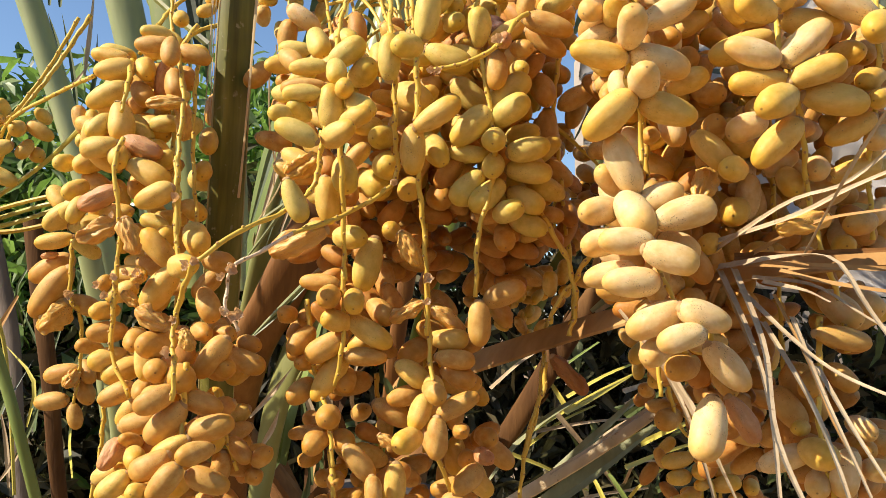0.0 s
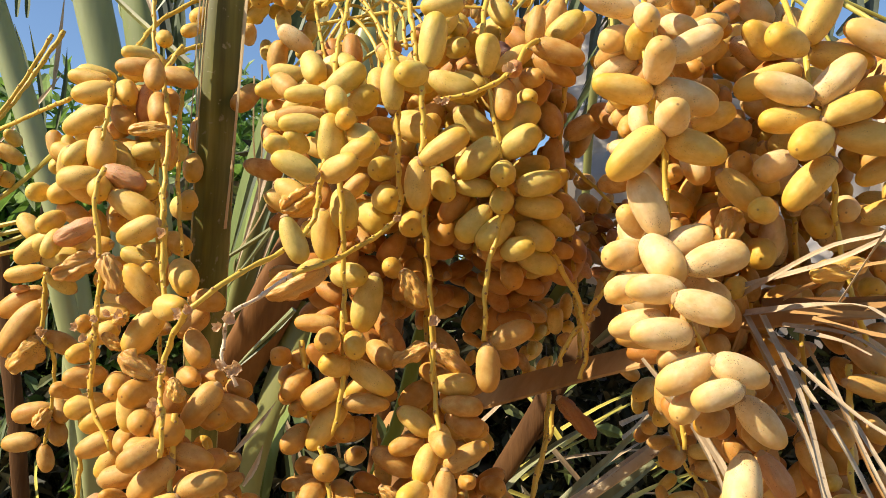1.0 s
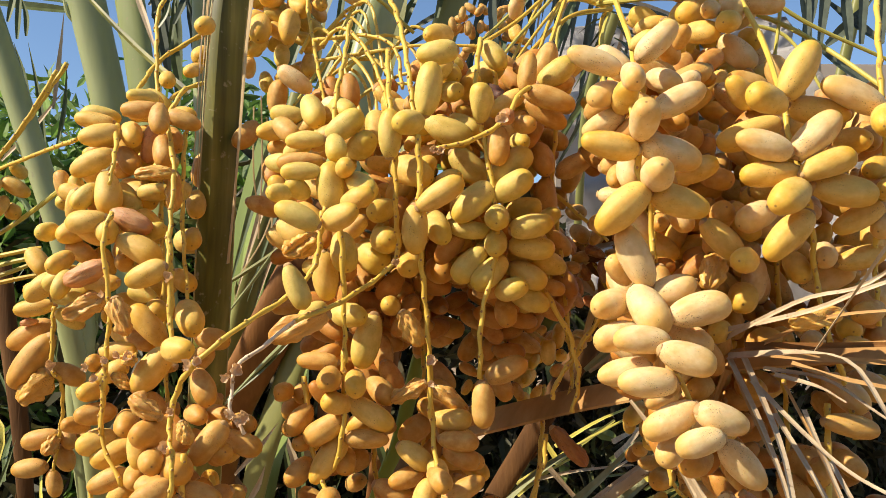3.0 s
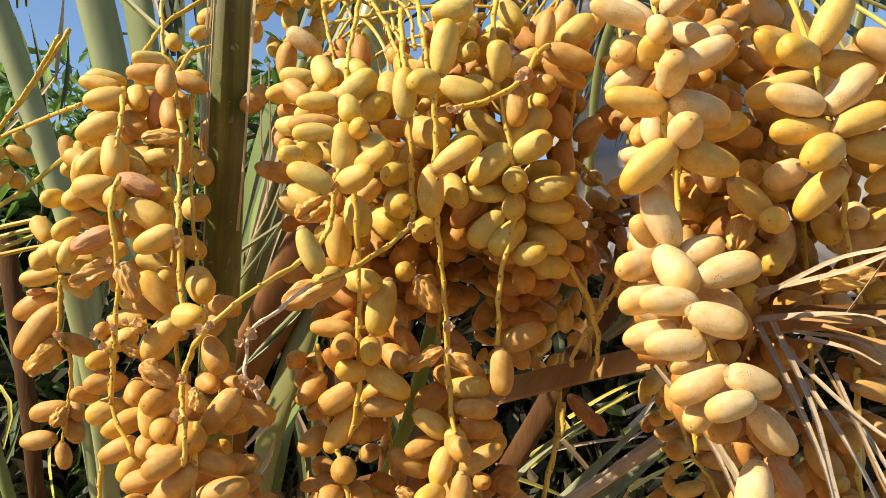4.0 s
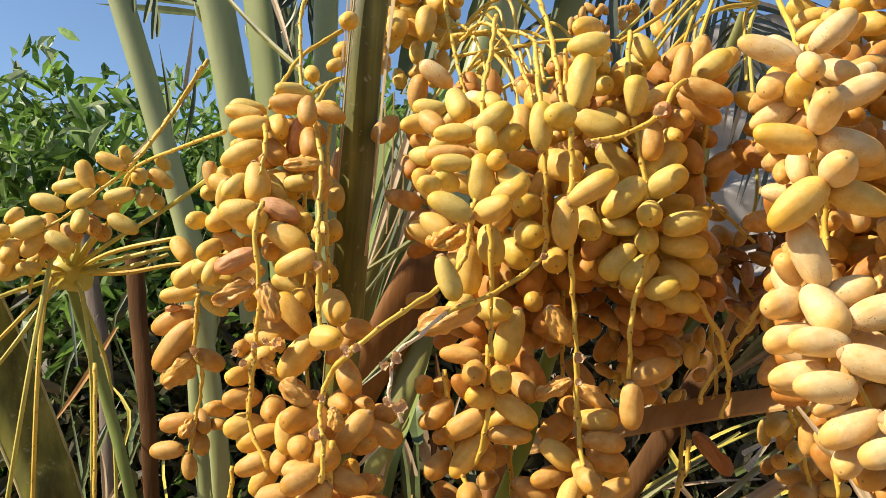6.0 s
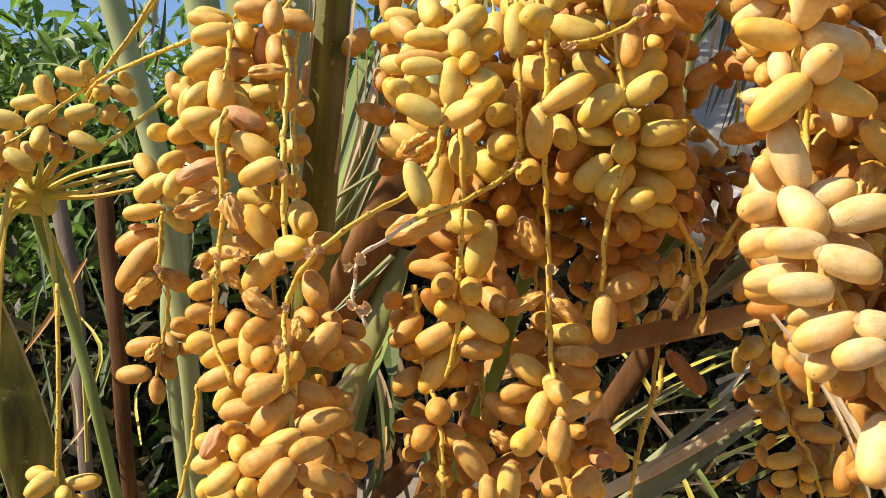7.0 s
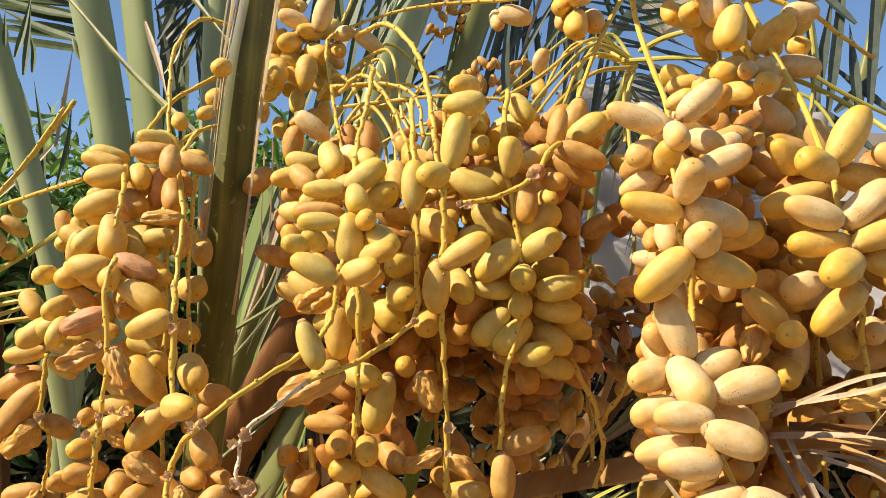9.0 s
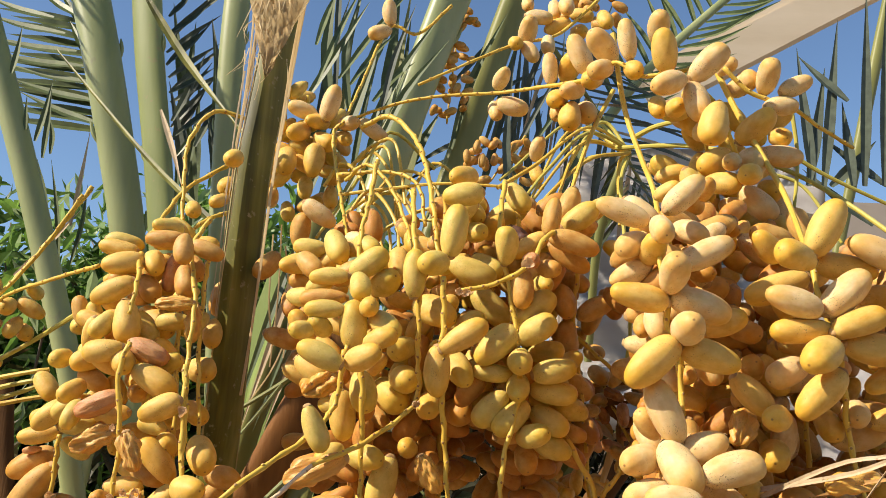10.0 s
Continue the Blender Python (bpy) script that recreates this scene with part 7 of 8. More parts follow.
fruit(st, [
    (-79, 805, 1366, -85, -1, 30, 17, 'o'), (-107, 835, 1382, -117, -10, 31, 18, 'o'), (-94, 835, 1363, -78, 1, 31, 18, 'o'),
    (-60, 835, 1362, -78, 0, 31, 18, 'o'), (-59, 805, 1350, -94, 1, 33, 19, 'o'), (-98, 823, 1339, -114, -22, 32, 19, 'o'),
    (-12, 817, 1341, -30, 18, 33, 20, 'o')])
st = strand(center_bunch, [(6, 780, 1461), (5, 780, 1433), (8, 780, 1405), (26, 804, 1358)])
fruit(st, [
    (-12, 762, 1408, -120, -7, 37, 22, 'y'), (-2, 774, 1431, -139, -63, 35, 20, 'y'), (13, 754, 1412, 146, -88, 37, 20, 'o'),
    (10, 754, 1450, -59, -20, 30, 18, 'o'), (31, 773, 1437, 0, 29, 42, 18, 'o'), (-18, 805, 1442, -153, -11, 33, 19, 'o'),
    (-29, 823, 1425, 2, -28, 41, 22, 'o'), (35, 811, 1410, -82, 6, 28, 16, 'o'), (58, 828, 1402, -67, 1, 34, 20, 'o'),
    (40, 799, 1368, -139, -29, 37, 22, 'o'), (56, 810, 1388, -65, -10, 28, 16, 'p'), (41, 835, 1382, -85, 3, 32, 19, 'o')])
fruit(st, [
    (34, 811, 1347, 1, 2, 35, 19, 'o')])
st = strand(center_bunch, [(120, 876, 1470), (119, 876, 1443), (110, 876, 1422), (96, 864, 1377)])
fruit(st, [
    (145, 883, 1456, 2, -48, 52, 20, 'b'), (-32, 799, 1402, 2, -39, 21, 14, 'w')])
st = strand(right_bunch, [(181, 744, 1786), (165, 696, 1778), (155, 672, 1764), (156, 660, 1733), (160, 660, 1717)])
fruit(st, [
    (128, 667, 1782, 179, 21, 44, 19, 'c'), (153, 650, 1766, -93, -34, 32, 19, 'c'), (179, 673, 1800, -7, 44, 42, 21, 'c'),
    (217, 727, 1822, -87, 31, 25, 14, 'o'), (151, 669, 1754, -90, 23, 34, 20, 'y'), (156, 636, 1728, -99, 27, 40, 23, 'c'),
    (140, 682, 1760, -140, -26, 37, 21, 'c'), (139, 689, 1738, 175, -26, 36, 18, 'c'), (192, 665, 1751, -5, 27, 46, 22, 'c'),
    (191, 697, 1775, -50, -23, 34, 20, 'c'), (201, 703, 1744, -74, -16, 31, 18, 'o')])
st = strand(right_bunch, [(160, 660, 1717), (158, 660, 1693), (166, 660, 1680), (171, 672, 1651), (166, 660, 1608)])
fruit(st, [
    (135, 651, 1713, 179, 12, 44, 22, 'y'), (181, 653, 1708, -1, -19, 48, 24, 'c'), (164, 631, 1688, -98, 9, 40, 24, 'c'),
    (207, 673, 1698, -4, 22, 36, 20, 'y'), (141, 643, 1664, 173, -42, 49, 26, 'y'), (186, 649, 1670, -1, -17, 45, 24, 'y'),
    (159, 691, 1699, -74, -68, 31, 18, 'c'), (154, 709, 1699, -118, -38, 27, 16, 'o'), (183, 691, 1660, -105, -20, 26, 15, 'o')])
st = strand(right_bunch, [(166, 660, 1608), (166, 648, 1578), (176, 648, 1554), (184, 636, 1526)])
fruit(st, [
    (154, 657, 1630, -171, 66, 50, 25, 'c'), (147, 679, 1621, -130, 32, 33, 19, 'c'), (181, 658, 1605, -23, 21, 37, 22, 'c'),
    (135, 661, 1595, -139, -11, 39, 23, 'c'), (159, 646, 1591, -68, -45, 46, 27, 'c'), (193, 636, 1590, -4, 13, 46, 24, 'c'),
    (138, 655, 1571, -167, -16, 37, 22, 'c'), (149, 629, 1569, 178, 2, 40, 21, 'c'), (176, 614, 1557, -10, -19, 40, 23, 'c'),
    (195, 661, 1568, -45, -26, 36, 21, 'c'), (140, 644, 1546, 176, -12, 39, 20, 'c'), (151, 625, 1540, 178, 0, 41, 22, 'c')])
st = strand(right_bunch, [(184, 640, 1526), (190, 655, 1505), (202, 662, 1482)])
fruit(st, [
    (167, 625, 1514, 175, -28, 43, 22, 'c'), (198, 611, 1516, -1, -20, 38, 21, 'c'), (171, 637, 1491, -131, -20, 34, 20, 'c'),
    (180, 604, 1501, 176, -16, 34, 19, 'c')])
st = strand(right_bunch, [(219, 662, 1520), (220, 668, 1500), (222, 670, 1478)])
fruit(st, [
    (222, 637, 1480, 5, -47, 44, 22, 'c'), (197, 661, 1478, -135, -7, 36, 21, 'o'), (207, 637, 1437, -127, -58, 50, 25, 'c'),
    (238, 655, 1441, 7, -57, 40, 19, 'p'), (233, 673, 1465, -85, -27, 29, 17, 'o')])
st = strand(outer_bunch, [(298, 722, 1776), (287, 692, 1766), (277, 672, 1750), (277, 660, 1716), (287, 660, 1687)])
fruit(st, [
    (286, 661, 1774, -12, 62, 50, 25, 'y'), (252, 643, 1746, -155, 13, 37, 22, 'y'), (249, 685, 1763, -145, 33, 34, 20, 'y'),
    (325, 656, 1753, 180, 24, 53, 23, 'c'), (306, 673, 1745, -2, -9, 50, 22, 'y'), (289, 646, 1720, -7, 43, 47, 24, 'c'),
    (248, 643, 1712, 179, 18, 43, 21, 'c'), (338, 683, 1724, -76, -7, 35, 21, 'y'), (295, 642, 1697, -4, 21, 44, 22, 'y'),
    (255, 650, 1692, 177, -5, 45, 20, 'y'), (260, 631, 1672, -143, -24, 43, 25, 'y'), (313, 653, 1679, -2, -8, 50, 25, 'y')])
st = strand(outer_bunch, [(287, 660, 1687), (296, 672, 1656), (304, 684, 1612), (315, 684, 1559)])
fruit(st, [
    (255, 685, 1730, 176, -20, 54, 23, 'y'), (254, 673, 1662, -163, -24, 37, 22, 'c'), (267, 649, 1645, 172, -46, 48, 23, 'y'),
    (235, 697, 1665, -97, 17, 36, 21, 'o'), (228, 679, 1645, 2, -44, 41, 22, 'y'), (238, 661, 1627, -125, -3, 35, 21, 'y'),
    (226, 697, 1621, -126, -58, 34, 25, 's'), (253, 703, 1600, -113, -15, 42, 25, 'y'), (234, 703, 1697, -67, -19, 34, 20, 'o'),
    (314, 691, 1633, -116, -15, 35, 21, 'c'), (298, 703, 1625, -94, -37, 36, 21, 'y'), (344, 691, 1631, -4, 13, 41, 20, 'y')])
fruit(st, [
    (332, 721, 1618, -47, 13, 45, 26, 'c')])
st = strand(outer_bunch, [(399, 744, 1876), (363, 684, 1781), (357, 672, 1710), (353, 684, 1644), (359, 696, 1577)])
fruit(st, [
    (357, 694, 1730, -108, -41, 34, 20, 'o'), (338, 635, 1729, -128, -22, 43, 25, 'y'), (350, 673, 1701, -145, -22, 33, 19, 'y'),
    (351, 661, 1682, -135, -16, 30, 17, 'y'), (333, 672, 1661, 175, -28, 43, 19, 'y'), (359, 678, 1656, -142, -20, 35, 20, 'c'),
    (282, 643, 1584, 176, -12, 40, 21, 's'), (342, 679, 1588, -147, -10, 35, 20, 'o'), (346, 717, 1575, -106, -9, 32, 19, 'y'),
    (348, 703, 1562, -1, -15, 28, 12, 'y'), (314, 715, 1564, -118, -13, 35, 20, 'c'), (293, 725, 1568, -102, -8, 32, 19, 'o')])
st = strand(outer_bunch, [(322, 696, 1559), (336, 708, 1531), (337, 696, 1488)])
fruit(st, [
    (340, 715, 1523, -62, -34, 44, 26, 'c'), (365, 727, 1527, -69, -19, 40, 23, 'c'), (231, 697, 1573, -127, -7, 31, 18, 'y'),
    (273, 714, 1564, -82, 16, 39, 23, 'o'), (261, 715, 1529, -87, -12, 36, 21, 'o'), (216, 703, 1529, -133, -3, 34, 20, 'o')])
st = strand(outer_bunch, [(318, 702, 1516), (314, 696, 1477), (307, 684, 1430), (318, 684, 1371)])
fruit(st, [
    (330, 691, 1499, 1, -11, 46, 19, 'o'), (334, 703, 1468, -51, -35, 30, 18, 'o'), (309, 701, 1463, -118, -15, 35, 21, 'o'),
    (316, 728, 1454, -49, -61, 52, 31, 'o'), (296, 714, 1443, -8, -54, 39, 23, 'o'), (296, 691, 1430, -134, 2, 22, 13, 'y'),
    (281, 689, 1406, -10, 18, 40, 20, 'c'), (297, 666, 1415, -83, -3, 40, 23, 'y'), (307, 689, 1388, -117, -14, 34, 20, 'c'),
    (324, 678, 1398, 156, -79, 38, 22, 'c'), (347, 679, 1401, -82, 3, 31, 18, 'c'), (342, 691, 1430, -75, -16, 30, 17, 'c')])
fruit(st, [
    (347, 703, 1414, -81, -7, 30, 18, 'o')])
st = strand(upper_bunch, [(242, 792, 1967), (208, 792, 1959), (183, 804, 1961), (164, 816, 1980), (152, 864, 1983)], knob=0.12)
fruit(st, [
    (173, 805, 2000, -130, 74, 42, 20, 'c'), (155, 835, 2007, -134, 20, 46, 27, 'c'), (208, 811, 2017, -100, 36, 39, 23, 'c'),
    (203, 781, 1978, -117, 60, 43, 25, 'y'), (201, 766, 1937, -160, -22, 40, 23, 'c'), (181, 811, 1970, -90, -29, 35, 20, 'y'),
    (151, 823, 1975, -136, -26, 37, 22, 'c'), (219, 801, 1928, -96, -13, 34, 20, 'y'), (208, 823, 1937, -99, -50, 33, 19, 'y')])
st = strand(upper_bunch, [(230, 792, 1966), (228, 780, 1946), (247, 780, 1927), (271, 792, 1886), (296, 816, 1849)], knob=0.12)
fruit(st, [
    (243, 775, 1963, -14, 42, 48, 26, 'c'), (230, 775, 1924, -61, -71, 44, 26, 'c'), (239, 755, 1895, -146, -69, 46, 27, 'y'),
    (252, 823, 1913, -102, -8, 35, 20, 'c'), (261, 817, 1880, -155, -29, 44, 26, 'y'), (291, 800, 1874, -108, -32, 46, 27, 'c'),
    (278, 773, 1854, -131, -21, 36, 21, 'y'), (263, 781, 1867, -126, -19, 29, 17, 'c'), (258, 793, 1849, -45, -11, 38, 23, 'y'),
    (299, 810, 1836, -27, -46, 45, 26, 'c'), (323, 835, 1858, -99, -22, 43, 25, 'y'), (286, 839, 1840, -68, -15, 35, 20, 'c')])
fruit(st, [
    (331, 835, 1821, -107, -27, 38, 22, 'y')])
st = strand(upper_bunch, [(269, 804, 1974), (296, 804, 1948), (335, 804, 1935), (369, 816, 1920), (415, 840, 1909)], knob=0.12)
fruit(st, [
    (295, 823, 1965, -68, 7, 39, 23, 'c'), (310, 796, 1962, -94, 33, 40, 23, 'c'), (339, 799, 1955, -8, 25, 35, 19, 'c'),
    (323, 799, 1933, -3, 3, 34, 20, 'c'), (280, 823, 1984, -80, -1, 29, 17, 'c'), (296, 799, 1911, -49, 32, 45, 26, 'y'),
    (331, 823, 1890, -2, -2, 44, 23, 'c'), (337, 835, 1915, -92, -23, 35, 21, 'y'), (262, 862, 1841, -8, 25, 44, 22, 'c'),
    (187, 739, 1823, -38, 25, 25, 15, 'y')])
st = strand(upper_bunch, [(170, 840, 1992), (149, 876, 1988), (103, 936, 2002), (61, 972, 2009), (-5, 996, 2012), (-60, 1020, 2009), (-123, 1032, 1988)], knob=0.12)
fruit(st, [
    (115, 919, 2018, -113, 76, 37, 18, 'c'), (138, 923, 2022, -89, 17, 44, 26, 'y'), (144, 893, 2025, -156, 63, 47, 25, 'c'),
    (156, 883, 1991, -123, -23, 40, 23, 'y'), (136, 899, 1984, -140, -17, 36, 21, 'c'), (124, 916, 1981, -120, -31, 39, 23, 'y'),
    (130, 942, 1975, -112, -31, 38, 22, 'c'), (136, 905, 1957, -114, -57, 42, 25, 'y'), (158, 926, 1970, -95, -35, 44, 26, 'c'),
    (67, 979, 2031, -67, 34, 32, 19, 'c'), (80, 977, 1995, -4, -15, 39, 23, 'c'), (61, 990, 1993, -77, -61, 30, 18, 'c')])
st = strand(upper_bunch, [(-123, 1032, 1988), (-136, 1032, 1969), (-121, 984, 1889), (-103, 912, 1811)], knob=0.12)
fruit(st, [
    (-142, 1036, 2013, -39, 69, 48, 24, 'c'), (-159, 1050, 1993, -132, -9, 37, 21, 'y'), (-179, 1053, 2009, -164, 16, 39, 23, 'c'),
    (-182, 1051, 1979, -120, -23, 41, 24, 'y'), (-149, 1051, 1968, -46, -32, 41, 24, 'y'), (-159, 1039, 1937, -116, -83, 45, 27, 'y'),
    (-119, 1039, 1988, -43, -6, 34, 20, 'c'), (-87, 1039, 1980, 6, -33, 42, 20, 'c'), (-124, 1051, 1972, -64, -36, 32, 19, 'y'),
    (-135, 921, 1838, 7, -36, 42, 22, 'c'), (-194, 1039, 1935, -88, -52, 48, 28, 'y'), (-90, 895, 1803, -41, -11, 36, 21, 'c')])
st = strand(upper_bunch, [(12, 1140, 2214), (-35, 1140, 2167), (-76, 1140, 2174), (-108, 1080, 2059), (-124, 1044, 1993)], knob=0.12)
fruit(st, [
    (-76, 1123, 2189, -111, 77, 37, 21, 'c'), (-89, 1123, 2157, -162, -22, 35, 21, 'c'), (113, 991, 1948, -75, 50, 32, 19, 'c'),
    (112, 991, 1916, -80, -55, 30, 17, 'y')])
st = strand(upper_bunch, [(211, 1080, 2200), (156, 1080, 2146), (107, 1056, 2119), (67, 1032, 2093), (-33, 1020, 2036)], knob=0.12)
fruit(st, [
    (108, 1039, 2129, -90, 13, 45, 26, 'c'), (90, 1039, 2108, -81, -29, 32, 19, 'y'), (110, 1041, 2098, -31, -58, 35, 20, 'c'),
    (138, 1063, 2120, -90, -66, 33, 20, 'c'), (129, 1085, 2171, -1, -7, 39, 20, 'c'), (157, 1095, 2165, -7, 20, 38, 22, 'y'),
    (154, 1101, 2193, -80, -73, 32, 19, 'c'), (167, 1084, 2190, -95, -53, 37, 22, 'c'), (194, 1111, 2192, -26, -18, 35, 21, 'y'),
    (190, 1111, 2166, -72, -21, 35, 21, 'y'), (118, 1111, 2206, -88, -46, 33, 19, 'c'), (236, 1147, 2207, -73, -54, 39, 23, 'y')])
st = strand(far_left_bunch, [(-436, 1044, 1883), (-480, 1056, 1818), (-524, 1056, 1759), (-562, 1044, 1721), (-603, 1044, 1688), (-645, 1044, 1663)], knob=0.12)
fruit(st, [
    (-547, 1049, 1762, -174, 22, 40, 20, 'y'), (-533, 1060, 1771, -107, 53, 29, 17, 'g'), (-581, 1056, 1745, -165, 67, 41, 21, 'y'),
    (-604, 1057, 1731, -177, -7, 40, 20, 'g'), (-581, 1048, 1714, -149, -36, 38, 22, 'g'), (-575, 1038, 1687, -72, -50, 38, 22, 'g'),
    (-625, 1051, 1708, -175, 12, 45, 23, 'g'), (-675, 1063, 1693, -92, -33, 32, 19, 'y'), (-640, 1036, 1677, -178, -21, 43, 25, 'g'),
    (-642, 1052, 1657, 178, -51, 40, 22, 'y'), (-600, 1039, 1660, 7, -32, 41, 22, 'g'), (-668, 1051, 1647, -82, -38, 41, 24, 'y')])
fruit(st, [
    (-683, 1051, 1671, -77, -17, 36, 21, 'g')])
st = strand(far_left_bunch, [(-358, 912, 1771), (-419, 960, 1765), (-509, 1032, 1751), (-545, 1068, 1718), (-563, 1080, 1683)], knob=0.12)
fruit(st, [
    (-560, 1064, 1704, 5, -14, 40, 23, 'y'), (-527, 1051, 1684, 6, -26, 41, 21, 'g'), (-534, 1050, 1720, -177, -15, 39, 21, 'g'),
    (-510, 1050, 1745, -78, -19, 36, 21, 'y'), (-490, 1068, 1745, 7, -32, 37, 20, 'y'), (-506, 1062, 1721, -109, -51, 31, 18, 'y'),
    (-497, 1087, 1769, -96, 19, 30, 17, 'g'), (-569, 1075, 1745, -75, 1, 32, 19, 'y'), (-500, 1081, 1717, -50, -19, 34, 20, 'y'),
    (-606, 1075, 1676, -27, -25, 37, 22, 'o'), (-575, 1068, 1683, -45, -31, 39, 23, 'o'), (-571, 1090, 1677, -59, -18, 40, 23, 'o')])
fruit(st, [
    (-634, 1075, 1652, -51, -12, 42, 24, 'o')])
st = strand(far_left_bunch, [(-531, 1008, 1516), (-511, 984, 1383), (-509, 984, 1305), (-504, 984, 1262)], knob=0.12)
fruit(st, [
    (-538, 1001, 1303, -26, 8, 34, 20, 'y'), (-522, 977, 1297, -110, -19, 41, 24, 'g'), (-498, 978, 1288, -54, -5, 31, 18, 'g'),
    (-486, 997, 1298, 1, 6, 42, 19, 'y'), (-490, 991, 1278, -31, 5, 29, 17, 'y')])
st = strand(low_right_bunch, [(206, 888, 1541), (251, 984, 1494), (276, 1020, 1456), (295, 1032, 1392), (321, 1032, 1355), (341, 1032, 1293)])
fruit(st, [
    (246, 1003, 1473, -137, -24, 40, 23, 'y'), (265, 1003, 1445, -123, -11, 38, 22, 'y'), (287, 1015, 1469, -156, -30, 34, 20, 'y'),
    (278, 1027, 1493, -86, -27, 32, 19, 'y'), (260, 1039, 1428, -120, 10, 30, 18, 'o'), (295, 1051, 1422, -90, -3, 33, 19, 'o'),
    (286, 1039, 1395, -133, -8, 46, 27, 'o'), (321, 1039, 1399, 1, -5, 36, 19, 'y'), (334, 1039, 1378, 1, -9, 50, 23, 'o'),
    (296, 1039, 1346, -179, -12, 39, 20, 'y'), (297, 1039, 1326, -152, 0, 35, 20, 'y'), (339, 1066, 1344, -56, -26, 45, 26, 'o')])
st = strand(low_right_bunch, [(356, 1044, 1411), (351, 1044, 1354), (346, 1044, 1290)])
fruit(st, [
    (322, 1038, 1333, -100, -1, 35, 20, 'y'), (325, 1040, 1317, -139, 3, 26, 15, 'y'), (357, 1051, 1336, -148, -20, 39, 23, 'o'),
    (351, 1035, 1319, -40, 16, 37, 21, 'y'), (383, 1039, 1315, -105, -8, 32, 19, 'y'), (368, 1051, 1297, -105, 2, 33, 19, 'y'),
    (314, 1051, 1301, -131, -8, 35, 21, 'y'), (340, 1051, 1286, -107, 0, 33, 19, 'y'), (392, 1063, 1406, 2, -27, 42, 22, 'o'),
    (343, 1063, 1413, -102, 1, 31, 18, 'o'), (380, 1063, 1347, 11, -83, 40, 20, 'w')])
st = strand(inner_bunch, [(148, 900, 1608), (151, 912, 1573), (153, 900, 1527), (144, 888, 1494)])
fruit(st, [
    (111, 978, 1553, -108, -8, 32, 19, 'y'), (129, 994, 1559, -91, -11, 29, 17, 'y'), (126, 985, 1542, -63, -12, 33, 19, 'y'),
    (133, 972, 1556, -91, -11, 26, 15, 'y'), (88, 991, 1537, -131, -5, 31, 18, 'o'), (151, 967, 1564, 145, -81, 29, 15, 'y'),
    (117, 991, 1516, -142, -24, 33, 19, 'y'), (115, 991, 1494, -107, -1, 26, 15, 'y'), (153, 967, 1542, -92, 15, 23, 14, 'y'),
    (106, 1003, 1563, -83, 4, 31, 18, 'o'), (183, 991, 1680, -67, -30, 33, 20, 'o'), (183, 1015, 1708, -70, -15, 34, 20, 'o')])
fruit(st, [
    (184, 991, 1652, -136, -12, 31, 18, 'o')])

st = strand(center_bunch, [(70, 860, 1850), (72, 856, 1815), (66, 850, 1785)])
fruit(st, [
    (71, 840, 1798, -20, -35, 40, 24, 'k')])

# dates that fill the bunches from inside; kind i has shade in its colour
def inner(bunch, a, b):
    return strand(bunch, [tuple(1000 * v for v in a), tuple(500 * (v + w) for v, w in zip(a, b)), tuple(1000 * v for v in b)])


st = inner(left_bunch, (-0.276, 0.912, 1.812), (-0.240, 0.864, 1.380))
pack(st, (-0.288, 0.894, 1.692), (0.10, 0.05, 0.13), 60, "yygo")
pack(st, (-0.210, 0.828, 1.458), (0.11, 0.06, 0.13), 60, "oyoi")
st = inner(center_bunch, (0.000, 0.900, 1.860), (0.000, 0.876, 1.380))
pack(st, (-0.048, 0.864, 1.740), (0.13, 0.05, 0.12), 70, "yygo")
pack(st, (0.084, 0.864, 1.716), (0.10, 0.05, 0.13), 70, "ygoi")
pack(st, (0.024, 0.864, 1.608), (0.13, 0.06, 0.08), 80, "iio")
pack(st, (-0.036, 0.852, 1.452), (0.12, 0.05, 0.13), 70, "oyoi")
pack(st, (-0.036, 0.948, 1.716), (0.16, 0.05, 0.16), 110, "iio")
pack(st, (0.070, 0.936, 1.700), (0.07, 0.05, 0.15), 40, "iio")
st = inner(right_bunch, (0.180, 0.720, 1.788), (0.192, 0.708, 1.452))
pack(st, (0.186, 0.702, 1.644), (0.045, 0.04, 0.16), 50, "oyci")
pack(st, (0.228, 0.768, 1.656), (0.06, 0.04, 0.10), 40, "oyi")
pack(st, (0.222, 0.792, 1.692), (0.045, 0.04, 0.13), 60, "oyi")
st = inner(outer_bunch, (0.300, 0.756, 1.788), (0.312, 0.756, 1.404))
pack(st, (0.306, 0.744, 1.692), (0.12, 0.06, 0.13), 80, "oyci")
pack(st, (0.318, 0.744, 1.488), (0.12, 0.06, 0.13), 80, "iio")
pack(st, (0.300, 0.816, 1.644), (0.14, 0.05, 0.17), 120, "oyi", 0.036)
st = inner(upper_bunch, (0.264, 0.864, 1.956), (0.288, 0.864, 1.812))
pack(st, (0.282, 0.852, 1.872), (0.07, 0.045, 0.08), 40, "cyg")
st = inner(upper_bunch, (-0.177, 1.080, 2.040), (-0.169, 1.080, 1.908))
pack(st, (-0.173, 1.092, 1.954), (0.055, 0.035, 0.07), 26, "ycg", 0.036, covered=False)
pack(st, (-0.203, 1.080, 1.991), (0.03, 0.03, 0.06), 14, "yg", 0.036, covered=False)
st = inner(far_left_bunch, (-0.636, 1.104, 1.764), (-0.672, 1.104, 1.596))
pack(st, (-0.660, 1.116, 1.644), (0.08, 0.04, 0.05), 16, "yg")
st = inner(low_right_bunch, (0.324, 1.116, 1.488), (0.348, 1.116, 1.284))
